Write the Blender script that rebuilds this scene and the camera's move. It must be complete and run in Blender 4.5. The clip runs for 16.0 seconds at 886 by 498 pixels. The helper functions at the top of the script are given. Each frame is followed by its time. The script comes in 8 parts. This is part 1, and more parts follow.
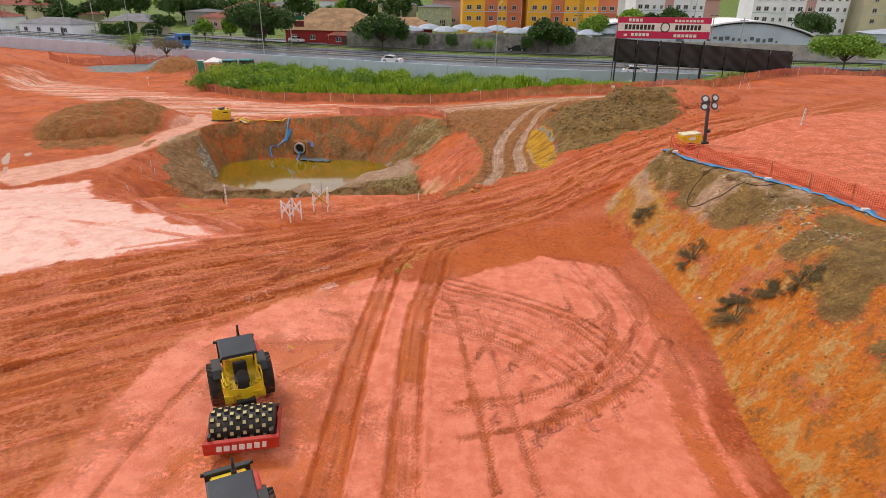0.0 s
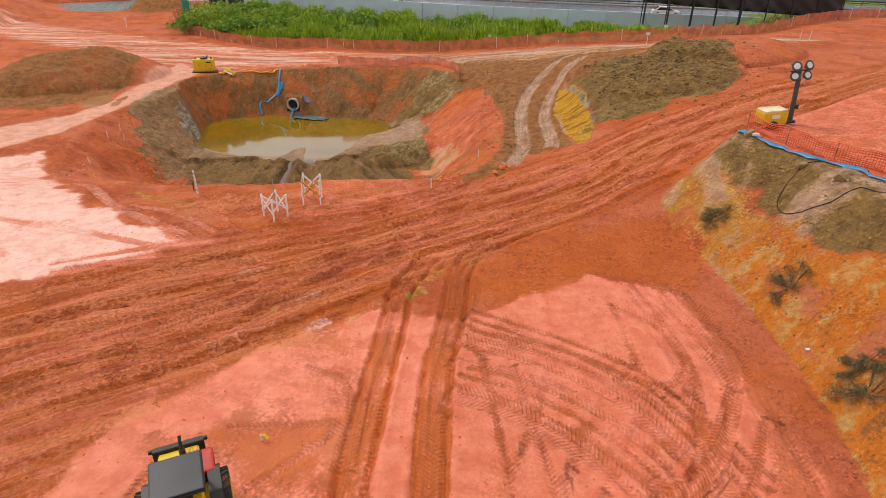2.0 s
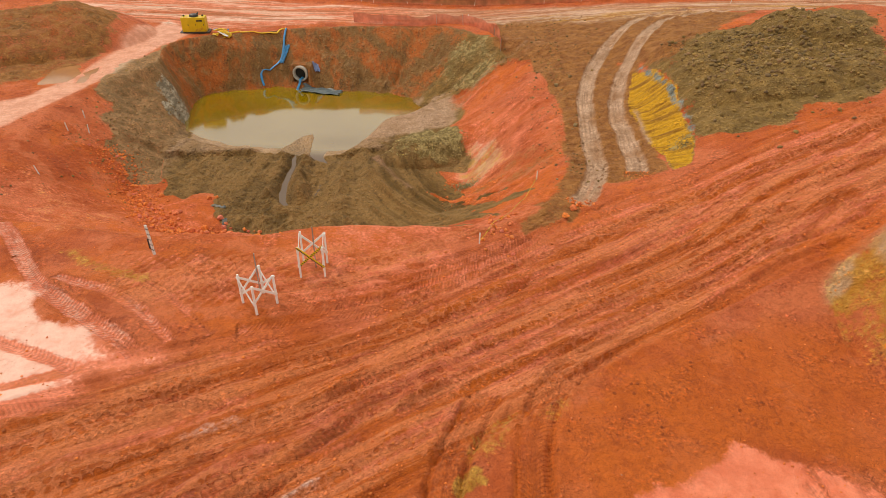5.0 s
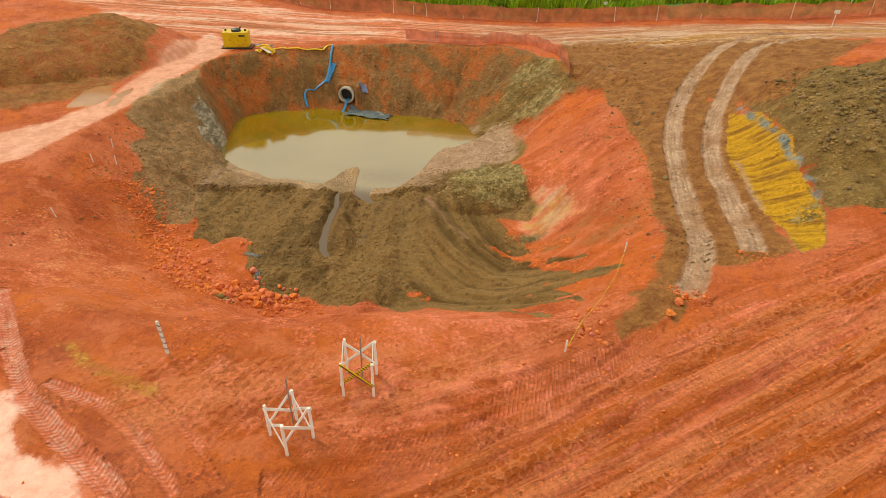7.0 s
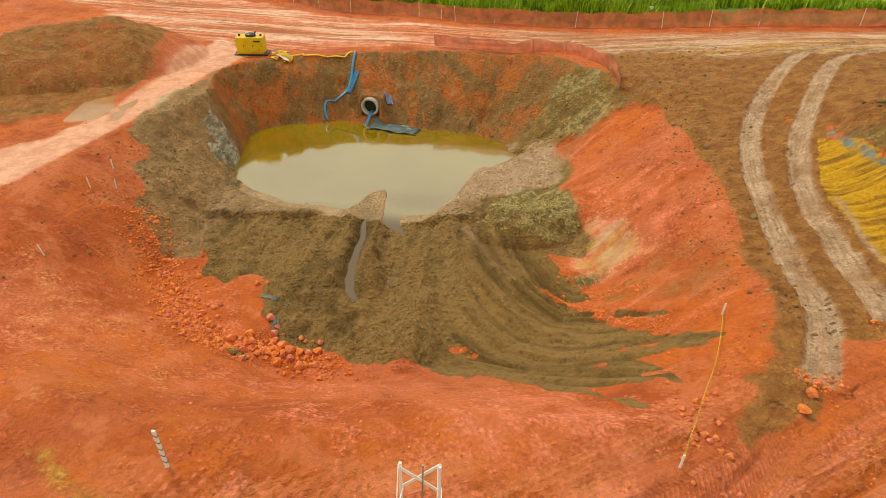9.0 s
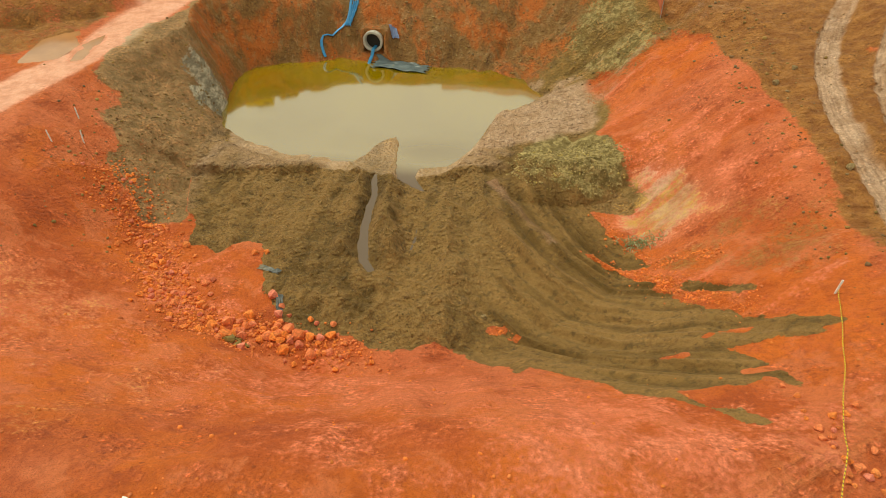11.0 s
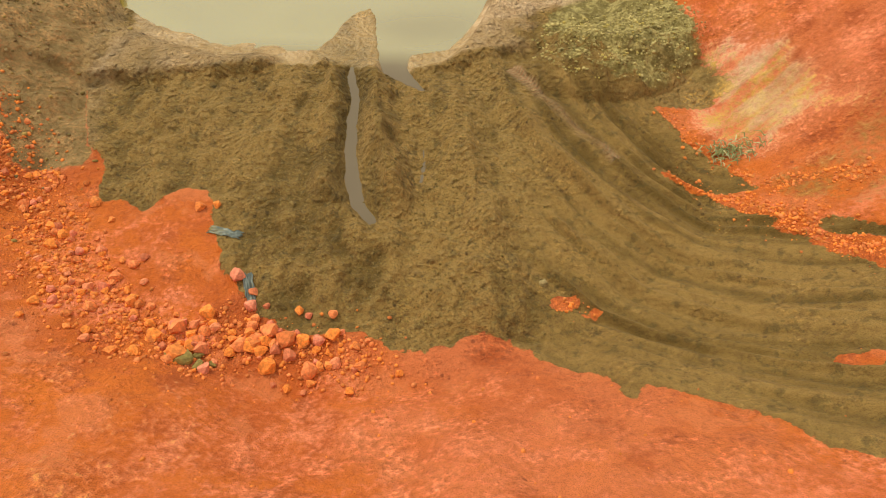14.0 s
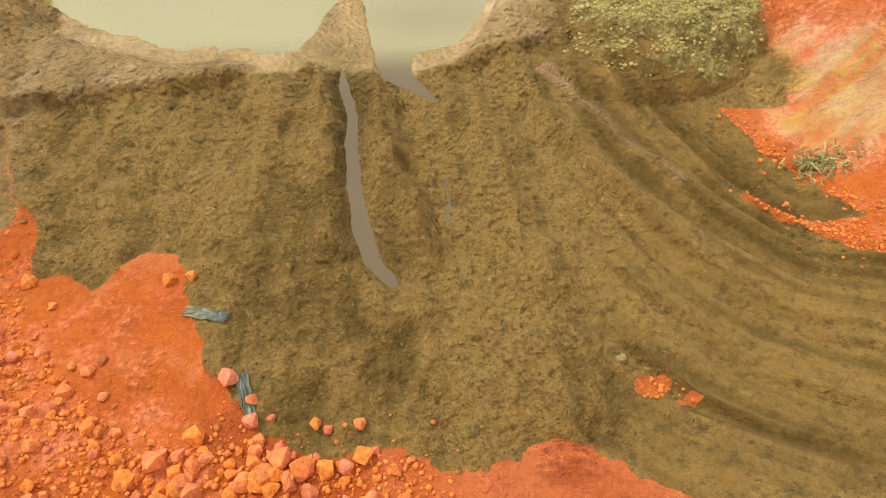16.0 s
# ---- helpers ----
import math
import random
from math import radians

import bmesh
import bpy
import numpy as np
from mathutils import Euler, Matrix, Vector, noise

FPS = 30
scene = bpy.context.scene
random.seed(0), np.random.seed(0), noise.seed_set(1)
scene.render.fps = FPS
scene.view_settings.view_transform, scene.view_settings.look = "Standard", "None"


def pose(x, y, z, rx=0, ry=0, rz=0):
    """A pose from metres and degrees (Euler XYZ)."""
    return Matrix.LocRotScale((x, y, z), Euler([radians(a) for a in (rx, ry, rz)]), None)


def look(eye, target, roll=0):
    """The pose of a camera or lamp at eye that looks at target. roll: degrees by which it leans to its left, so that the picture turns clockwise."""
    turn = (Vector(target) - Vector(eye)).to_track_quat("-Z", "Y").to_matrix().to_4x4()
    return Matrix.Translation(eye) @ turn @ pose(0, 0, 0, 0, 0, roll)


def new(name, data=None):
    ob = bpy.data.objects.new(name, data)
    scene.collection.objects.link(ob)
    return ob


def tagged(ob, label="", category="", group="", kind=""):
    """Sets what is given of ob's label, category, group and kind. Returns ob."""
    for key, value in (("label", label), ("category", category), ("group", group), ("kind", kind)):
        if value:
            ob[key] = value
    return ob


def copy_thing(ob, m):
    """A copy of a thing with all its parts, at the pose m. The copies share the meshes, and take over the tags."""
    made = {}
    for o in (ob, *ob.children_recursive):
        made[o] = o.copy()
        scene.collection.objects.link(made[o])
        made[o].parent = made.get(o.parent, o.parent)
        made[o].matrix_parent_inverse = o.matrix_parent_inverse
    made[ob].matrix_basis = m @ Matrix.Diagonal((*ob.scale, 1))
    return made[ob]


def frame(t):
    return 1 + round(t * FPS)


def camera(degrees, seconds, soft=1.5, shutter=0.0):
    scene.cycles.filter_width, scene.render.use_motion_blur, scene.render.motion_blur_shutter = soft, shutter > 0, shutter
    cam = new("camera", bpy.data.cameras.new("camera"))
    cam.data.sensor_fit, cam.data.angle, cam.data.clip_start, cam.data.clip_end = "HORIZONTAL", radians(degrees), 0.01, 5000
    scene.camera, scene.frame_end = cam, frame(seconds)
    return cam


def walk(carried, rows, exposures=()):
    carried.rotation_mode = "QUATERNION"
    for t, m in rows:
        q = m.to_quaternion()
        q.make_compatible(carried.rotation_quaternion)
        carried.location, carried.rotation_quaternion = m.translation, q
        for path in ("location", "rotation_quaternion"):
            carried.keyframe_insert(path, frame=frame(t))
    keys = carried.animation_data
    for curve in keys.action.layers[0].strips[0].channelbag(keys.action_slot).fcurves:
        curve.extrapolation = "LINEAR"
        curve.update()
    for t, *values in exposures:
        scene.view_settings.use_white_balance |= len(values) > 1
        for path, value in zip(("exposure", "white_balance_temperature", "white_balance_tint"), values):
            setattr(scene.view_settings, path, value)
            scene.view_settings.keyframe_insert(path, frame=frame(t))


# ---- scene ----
cam = camera(72.5, 16.0, soft=0.5)
PATH = [
    (0, (1.316, -1.76, 12.822), (1.267, 0.079, 12.037), 0.8),
    (0.5, (1.048, 0.234, 12.895), (0.996, 2.051, 12.063), 0.8),
    (1, (0.779, 2.124, 12.905), (0.727, 3.921, 12.028), 0.9),
    (1.5, (0.549, 3.966, 12.945), (0.495, 5.741, 12.025), 0.9),
    (2, (0.28, 5.798, 12.992), (0.226, 7.551, 12.029), 1.0),
    (2.5, (0.064, 7.627, 13.065), (0.006, 9.355, 12.061), 0.9),
    (3, (-0.233, 9.429, 13.156), (-0.292, 11.133, 12.11), 0.9),
    (3.5, (-0.522, 11.255, 13.2), (-0.583, 12.934, 12.115), 0.9),
    (4, (-0.836, 13.106, 13.246), (-0.896, 14.76, 12.123), 1.0),
    (4.2, (-1.013, 13.872, 13.263), (-1.072, 15.52, 12.131), 1.1),
    (6.3, (-2.611, 20.515, 13.408), (-2.81, 22.145, 12.266), 1.1),
    (6.5, (-2.847, 21.031, 13.415), (-3.051, 22.66, 12.272), 1.1),
    (7, (-3.433, 22.259, 13.435), (-3.649, 23.886, 12.293), 1.1),
    (7.5, (-4.072, 23.408, 13.382), (-4.296, 25.034, 12.239), 1.1),
    (8, (-4.705, 24.514, 13.183), (-4.934, 26.139, 12.04), 1.2),
    (8.5, (-5.302, 25.585, 12.922), (-5.536, 27.21, 11.779), 1.2),
    (9, (-5.848, 26.618, 12.638), (-6.088, 28.241, 11.495), 1.2),
    (9.2, (-6.077, 27.0, 12.521), (-6.317, 28.615, 11.366), 1.2),
    (11.3, (-8.298, 30.861, 10.479), (-8.481, 32.348, 9.153), 0.7),
    (11.5, (-8.632, 31.283, 10.308), (-8.777, 32.751, 8.958), 1.0),
    (12, (-9.197, 32.343, 9.822), (-9.301, 33.765, 8.419), 1.2),
    (12.5, (-9.681, 33.481, 9.323), (-9.768, 34.853, 7.87), 1.2),
    (13, (-10.115, 34.638, 8.759), (-10.189, 35.959, 7.26), 1.1),
    (13.5, (-10.484, 35.759, 8.2), (-10.542, 37.023, 6.651), 1.1),
    (14, (-10.921, 36.87, 7.781), (-10.932, 38.057, 6.172), 1.6),
    (14.5, (-11.298, 37.945, 7.433), (-11.265, 39.054, 5.768), 1.9),
    (15, (-11.625, 38.963, 7.084), (-11.566, 40.045, 5.403), 2.0),
    (15.5, (-12.072, 39.94, 6.67), (-11.993, 41.024, 4.991), 2.3),
    (16, (-12.563, 40.962, 6.206), (-12.47, 42.04, 4.524), 2.7),
]
EXPOSURES = [(0.0, -0.28, 6800, 17), (3.5, -0.27, 7500, 16), (6.5, -0.15, 8200, 4), (9.0, -0.09, 8300, -3), (12.5, 0.0, 8400, -7), (16.0, 0.40, 7600, -13)]
walk(cam, [(t, look(eye, target, roll)) for t, eye, target, roll in PATH], EXPOSURES)

# ---- light ----
SUN_ELEVATION, SUN_ROTATION = radians(50), radians(308)
world = bpy.data.worlds.new("overcast_sky")
scene.world = world
world.use_nodes = True
wn = world.node_tree.nodes
sky = wn.new("ShaderNodeTexSky")
sky.sky_type, sky.sun_disc = "NISHITA", False
sky.sun_elevation, sky.sun_rotation = SUN_ELEVATION, SUN_ROTATION
sky.air_density, sky.dust_density, sky.ozone_density = 1.0, 1.2, 1.0
veil = wn.new("ShaderNodeMix")
veil.data_type = "RGBA"
veil.inputs[0].default_value, veil.inputs[7].default_value = 0.85, (7.5, 7.4, 7.3, 1)
world.node_tree.links.new(sky.outputs[0], veil.inputs[6])
world.node_tree.links.new(veil.outputs[2], wn["Background"].inputs[0])
wn["Background"].inputs[1].default_value = 0.14
sun = new("sun", bpy.data.lights.new("sun", "SUN"))
sun.data.energy, sun.data.angle, sun.data.color = 1.9, radians(10), (1.0, 0.96, 0.9)
sun.rotation_euler = (radians(90) - SUN_ELEVATION, 0, radians(180) - SUN_ROTATION)

# ---- materials ----


def nodes_of(name):
    m = bpy.data.materials.new(name)
    m.use_nodes = True
    return m, m.node_tree.nodes, m.node_tree.links, m.node_tree.nodes["Principled BSDF"]


def mixer(nodes, links, a, b, fac, mode="MIX"):
    n = nodes.new("ShaderNodeMix")
    n.data_type, n.blend_type = "RGBA", mode
    for socket, value in ((n.inputs[0], fac), (n.inputs[6], a), (n.inputs[7], b)):
        if hasattr(value, "is_linked"):
            links.new(value, socket)
        else:
            socket.default_value = value if isinstance(value, float) else (*value, 1)
    return n.outputs[2]


def maths(nodes, links, op, a, b=0.0, clamp=False):
    n = nodes.new("ShaderNodeMath")
    n.operation, n.use_clamp = op, clamp
    for socket, value in ((n.inputs[0], a), (n.inputs[1], b)):
        if hasattr(value, "is_linked"):
            links.new(value, socket)
        else:
            socket.default_value = value
    return n.outputs[0]


def noise_node(nodes, links, scale, detail=4.0, rough=0.6, coord=None, stretch=None):
    n = nodes.new("ShaderNodeTexNoise")
    n.inputs["Scale"].default_value, n.inputs["Detail"].default_value, n.inputs["Roughness"].default_value = scale, detail, rough
    if coord is None:
        coord = nodes.new("ShaderNodeTexCoord").outputs["Object"]
    if stretch:
        mp = nodes.new("ShaderNodeMapping")
        mp.inputs["Scale"].default_value = stretch
        links.new(coord, mp.inputs[0])
        coord = mp.outputs[0]
    links.new(coord, n.inputs["Vector"])
    return n.outputs[0]


def noise_color(nodes, links, scale, detail, coord):
    n = nodes.new("ShaderNodeTexNoise")
    n.inputs["Scale"].default_value, n.inputs["Detail"].default_value = scale, detail
    links.new(coord, n.inputs["Vector"])
    return n.outputs["Color"]


def ramped(nodes, links, value, lo, hi):
    n = nodes.new("ShaderNodeMapRange")
    n.interpolation_type = "SMOOTHSTEP"
    n.inputs[1].default_value, n.inputs[2].default_value = lo, hi
    links.new(value, n.inputs[0])
    return n.outputs[0]


def plain(name, color, rough=0.6, metal=0.0, vary=0.25, grain=30.0, wear=0.0, wear_color=(0.35, 0.13, 0.06), bump=0.15, blotch=1.3, own=()):
    """A surface with grain, slow blotches and, with wear, patches of dried mud or rust."""
    m, n, l, p = nodes_of(name)
    coord = n.new("ShaderNodeTexCoord").outputs["Object"]
    fine, slow = noise_node(n, l, grain, 5, 0.65, coord), noise_node(n, l, blotch, 3, 0.6, coord)
    dark = tuple(c * (1 - vary) for c in color)
    light = tuple(min(1, c * (1 + 0.6 * vary)) for c in color)
    c = mixer(n, l, dark, light, ramped(n, l, slow, 0.3, 0.7))
    c = mixer(n, l, c, tuple(v * (1 - 0.7 * vary) for v in color), maths(n, l, "MULTIPLY", ramped(n, l, fine, 0.5, 0.75), 0.6))
    if wear:
        mud = ramped(n, l, maths(n, l, "ADD", maths(n, l, "MULTIPLY", slow, 0.6), maths(n, l, "MULTIPLY", fine, 0.4)), 0.62 - 0.25 * wear, 0.72 - 0.2 * wear)
        c = mixer(n, l, c, wear_color, mud)
    l.new(c, p.inputs["Base Color"])
    p.inputs["Metallic"].default_value = metal
    l.new(maths(n, l, "ADD", maths(n, l, "MULTIPLY", fine, 0.25), rough - 0.12, True), p.inputs["Roughness"])
    if own:
        own_tone = n.new("ShaderNodeMath")
        own_tone.operation = "FRACT"
        l.new(maths(n, l, "ADD", n.new("ShaderNodeObjectInfo").outputs["Random"], n.new("ShaderNodeNewGeometry").outputs["Random Per Island"]), own_tone.inputs[0])
        tint = n.new("ShaderNodeValToRGB")
        tint.color_ramp.interpolation = "CONSTANT"
        for e, v in enumerate(own):
            spot = tint.color_ramp.elements[e] if e < 2 else tint.color_ramp.elements.new(0.5)
            spot.position, spot.color = e / len(own), (*v, 1)
        l.new(own_tone.outputs[0], tint.inputs[0])
        l.new(mixer(n, l, c, tint.outputs[0], 1.0, "MULTIPLY"), p.inputs["Base Color"])
    b = n.new("ShaderNodeBump")
    b.inputs["Strength"].default_value, b.inputs["Distance"].default_value = bump, 0.01
    l.new(fine, b.inputs["Height"])
    l.new(b.outputs[0], p.inputs["Normal"])
    return m


def ground_material():
    m, n, l, p = nodes_of("earth")
    coord = n.new("ShaderNodeTexCoord").outputs["Object"]

    def mask(name):
        a = n.new("ShaderNodeAttribute")
        a.attribute_name = name
        return a.outputs["Fac"]
    big, mid = noise_node(n, l, 0.22, 5, 0.6, coord), noise_node(n, l, 1.4, 6, 0.65, coord)
    fine, grit = noise_node(n, l, 8.0, 4, 0.58, coord), noise_node(n, l, 42.0, 3, 0.7, coord)
    ragged = maths(n, l, "ADD", maths(n, l, "MULTIPLY", maths(n, l, "SUBTRACT", fine, 0.5), 1.1), maths(n, l, "MULTIPLY", maths(n, l, "SUBTRACT", mid, 0.5), 0.8))

    def crisp(name, lo=0.36, hi=0.64):
        return ramped(n, l, maths(n, l, "ADD", mask(name), ragged), lo, hi)
    # red laterite
    c = mixer(n, l, (0.50, 0.093, 0.016), (0.70, 0.160, 0.022), ramped(n, l, big, 0.35, 0.65))
    c = mixer(n, l, c, (0.62, 0.130, 0.036), ramped(n, l, mid, 0.45, 0.7))
    c = mixer(n, l, c, (0.66, 0.175, 0.080), maths(n, l, "MULTIPLY", ramped(n, l, noise_node(n, l, 0.13, 4, 0.6, coord), 0.45, 0.62), 0.7))
    patch = noise_node(n, l, 0.55, 7, 0.62, coord)
    c = mixer(n, l, c, (0.70, 0.19, 0.075), maths(n, l, "MULTIPLY", ramped(n, l, patch, 0.53, 0.60), 0.7))
    c = mixer(n, l, c, (0.40, 0.070, 0.014), maths(n, l, "MULTIPLY", ramped(n, l, patch, 0.44, 0.36), 0.6))
    # churned haul road, raked soil
    c = mixer(n, l, c, (0.64, 0.138, 0.012), mask("churn"))
    turn = n.new("ShaderNodeMapping")
    turn.inputs["Rotation"].default_value = (0, 0, radians(-34))
    l.new(coord, turn.inputs[0])
    road_way, road = turn.outputs[0], mask("road")
    line_a = noise_node(n, l, 1.0, 6, 0.65, road_way, (0.16, 2.6, 1))
    line_b = noise_node(n, l, 1.0, 5, 0.7, road_way, (0.35, 6.0, 1))
    part_way = n.new("ShaderNodeSeparateXYZ")
    l.new(road_way, part_way.inputs[0])
    cleat = maths(n, l, "SINE", maths(n, l, "ADD", maths(n, l, "MULTIPLY", part_way.outputs[0], 6.2832 / 0.27), maths(n, l, "MULTIPLY", line_b, 9.0)))
    cleat = maths(n, l, "MULTIPLY", ramped(n, l, maths(n, l, "ADD", cleat, maths(n, l, "MULTIPLY", fine, 2.0)), 0.9, 1.9), maths(n, l, "MULTIPLY", road, ramped(n, l, line_a, 0.50, 0.56)))
    # pale damp clay film
    pale = mixer(n, l, (0.76, 0.180, 0.085), (0.90, 0.27, 0.15), ramped(n, l, mid, 0.35, 0.65))
    c = mixer(n, l, c, pale, crisp("pale", 0.22, 0.80))
    # near-white clay; on the left plain its wet sky sheen is painted in
    c = mixer(n, l, c, mixer(n, l, (0.80, 0.36, 0.26), (0.90, 0.55, 0.45), ramped(n, l, mid, 0.3, 0.6)), crisp("chalk_sheen", 0.25, 0.8))
    c = mixer(n, l, c, (0.80, 0.25, 0.085), maths(n, l, "MULTIPLY", maths(n, l, "MULTIPLY", ramped(n, l, line_a, 0.53, 0.60), ramped(n, l, line_b, 0.38, 0.52)), maths(n, l, "MULTIPLY", road, 0.85)))
    c = mixer(n, l, c, (0.30, 0.046, 0.010), maths(n, l, "MULTIPLY", ramped(n, l, line_b, 0.53, 0.62), maths(n, l, "MULTIPLY", road, 0.26)))
    line_c = noise_node(n, l, 1.0, 5, 0.55, road_way, (0.045, 1.5, 1))
    c = mixer(n, l, c, (0.42, 0.075, 0.006), maths(n, l, "MULTIPLY", ramped(n, l, line_c, 0.515, 0.545), maths(n, l, "MULTIPLY", road, 0.34)))
    c = mixer(n, l, c, (0.86, 0.28, 0.11), maths(n, l, "MULTIPLY", ramped(n, l, line_c, 0.465, 0.44), maths(n, l, "MULTIPLY", road, 0.6)))
    dimple = n.new("ShaderNodeTexVoronoi")
    dimple.inputs["Scale"].default_value, dimple.inputs["Randomness"].default_value = 4.6, 0.75
    l.new(road_way, dimple.inputs["Vector"])
    prints = maths(n, l, "MULTIPLY", ramped(n, l, maths(n, l, "ADD", dimple.outputs["Distance"], maths(n, l, "MULTIPLY", fine, 0.3)), 0.56, 0.74), maths(n, l, "MULTIPLY", road, ramped(n, l, noise_node(n, l, 1.0, 5, 0.6, road_way, (0.12, 0.9, 1)), 0.42, 0.56)))
    c = mixer(n, l, c, (0.84, 0.27, 0.11), maths(n, l, "MULTIPLY", prints, 0.6))
    c = mixer(n, l, c, (0.34, 0.055, 0.010), maths(n, l, "MULTIPLY", cleat, 0.16))
    # spoil, sand, ochre
    brown = mixer(n, l, (0.175, 0.103, 0.024), (0.32, 0.195, 0.055), ramped(n, l, mid, 0.35, 0.65))
    brown = mixer(n, l, brown, (0.36, 0.25, 0.09), maths(n, l, "MULTIPLY", ramped(n, l, fine, 0.55, 0.7), 0.7))
    c = mixer(n, l, c, brown, crisp("brown"))
    olive = mixer(n, l, (0.20, 0.145, 0.045), (0.46, 0.36, 0.155), ramped(n, l, noise_node(n, l, 2.4, 6, 0.7, coord), 0.42, 0.62))
    c = mixer(n, l, c, olive, crisp("olive"))
    umber = mixer(n, l, (0.27, 0.098, 0.020), (0.43, 0.185, 0.048), ramped(n, l, mid, 0.35, 0.65))
    c = mixer(n, l, c, umber, crisp("umber", 0.25, 0.75))
    # light and dark sand tones carry the relief's shade in the colour
    sand = mixer(n, l, (0.150, 0.081, 0.015), (0.315, 0.178, 0.056), ramped(n, l, maths(n, l, "ADD", mask("relief_tone"), maths(n, l, "MULTIPLY", maths(n, l, "SUBTRACT", mid, 0.5), 0.5)), 0.2, 0.62))
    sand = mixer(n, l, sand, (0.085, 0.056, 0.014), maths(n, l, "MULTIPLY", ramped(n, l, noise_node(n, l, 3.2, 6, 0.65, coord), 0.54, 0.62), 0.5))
    coarse = maths(n, l, "SUBTRACT", 1.0, maths(n, l, "MULTIPLY", mask("fan"), 0.75))
    sand = mixer(n, l, sand, (0.33, 0.22, 0.085), maths(n, l, "MULTIPLY", ramped(n, l, noise_node(n, l, 9.0, 6, 0.75, coord), 0.52, 0.66), maths(n, l, "MULTIPLY", coarse, 0.75)))
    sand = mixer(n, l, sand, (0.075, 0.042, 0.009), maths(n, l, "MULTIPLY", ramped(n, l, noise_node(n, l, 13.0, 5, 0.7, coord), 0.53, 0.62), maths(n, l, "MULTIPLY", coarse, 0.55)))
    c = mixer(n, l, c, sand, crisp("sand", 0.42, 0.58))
    ochre = mixer(n, l, (0.50, 0.21, 0.02), (0.66, 0.36, 0.07), ramped(n, l, mid, 0.35, 0.65))
    c = mixer(n, l, c, ochre, crisp("ochre", 0.25, 0.75))
    rib_way = n.new("ShaderNodeMapping")
    rib_way.inputs["Rotation"].default_value = (0, 0, radians(28.8))
    l.new(coord, rib_way.inputs[0])
    lemon = mixer(n, l, (0.35, 0.165, 0.016), (0.70, 0.385, 0.018), ramped(n, l, noise_node(n, l, 1.0, 6, 0.7, rib_way.outputs[0], (0.35, 3.4, 0.35)), 0.36, 0.55))
    c = mixer(n, l, c, lemon, crisp("yellow"))
    tan = mixer(n, l, (0.50, 0.315, 0.195), (0.68, 0.465, 0.33), ramped(n, l, mid, 0.35, 0.65))
    c = mixer(n, l, c, tan, mask("tan"))
    lane_way = n.new("ShaderNodeMapping")
    lane_way.inputs["Rotation"].default_value = (0, 0, radians(3))
    l.new(coord, lane_way.inputs[0])
    lane_a, lane_b = noise_node(n, l, 1.0, 6, 0.68, lane_way.outputs[0], (0.05, 3.0, 1)), noise_node(n, l, 1.0, 5, 0.7, lane_way.outputs[0], (0.12, 1.3, 1))
    c = mixer(n, l, c, (0.36, 0.13, 0.045), maths(n, l, "MULTIPLY", ramped(n, l, lane_a, 0.50, 0.58), maths(n, l, "MULTIPLY", mask("lane"), 0.75)))
    c = mixer(n, l, c, (0.78, 0.55, 0.42), maths(n, l, "MULTIPLY", ramped(n, l, maths(n, l, "ADD", maths(n, l, "MULTIPLY", lane_a, -0.5), lane_b), 0.28, 0.36), maths(n, l, "MULTIPLY", mask("lane"), 0.6)))
    # streaks drawn out along a wheel's way
    streak_at = n.new("ShaderNodeCombineXYZ")
    l.new(maths(n, l, "MULTIPLY", mask("tread_s"), 0.4), streak_at.inputs[0])
    l.new(maths(n, l, "MULTIPLY", mask("tread_d"), 9.0), streak_at.inputs[1])
    drawn = noise_node(n, l, 1.0, 5, 0.66, streak_at.outputs[0])
    c = mixer(n, l, c, (0.52, 0.42, 0.36), maths(n, l, "MULTIPLY", ramped(n, l, drawn, 0.50, 0.62), maths(n, l, "MULTIPLY", ramped(n, l, mask("tread"), 0.05, 0.3), 0.42)), "MULTIPLY")
    c = mixer(n, l, c, (1.22, 1.22, 1.22), maths(n, l, "MULTIPLY", ramped(n, l, drawn, 0.47, 0.36), maths(n, l, "MULTIPLY", ramped(n, l, mask("tread"), 0.05, 0.3), 0.7)), "MULTIPLY")
    rock = mixer(n, l, (0.26, 0.23, 0.165), (0.60, 0.54, 0.42), ramped(n, l, noise_node(n, l, 1.0, 7, 0.72, coord, (1.2, 1.2, 2.6)), 0.42, 0.60))
    c = mixer(n, l, c, rock, crisp("rock"))
    grey = mixer(n, l, (0.15, 0.19, 0.19), (0.30, 0.36, 0.36), ramped(n, l, mid, 0.3, 0.7))
    c = mixer(n, l, c, grey, crisp("grey", 0.2, 0.8))
    # layered cut bank and stained pit wall
    slant = n.new("ShaderNodeMapping")
    slant.inputs["Rotation"].default_value = (0, 0, radians(-28))
    l.new(coord, slant.inputs[0])
    bent = n.new("ShaderNodeVectorMath")
    bent.operation = "MULTIPLY_ADD"
    bent.inputs[1].default_value = (1.6, 1.6, 1.6)
    l.new(noise_color(n, l, 0.35, 4, coord), bent.inputs[0])
    l.new(slant.outputs[0], bent.inputs[2])
    bed = noise_node(n, l, 1.0, 8, 0.72, bent.outputs[0], (0.5, 1.6, 1.2))
    seep = noise_node(n, l, 1.0, 6, 0.68, coord, (0.75, 0.5, 0.28))
    bank = mixer(n, l, (0.68, 0.20, 0.012), (0.64, 0.36, 0.11), ramped(n, l, bed, 0.49, 0.62))
    bank = mixer(n, l, bank, (0.62, 0.19, 0.075), ramped(n, l, seep, 0.55, 0.66))
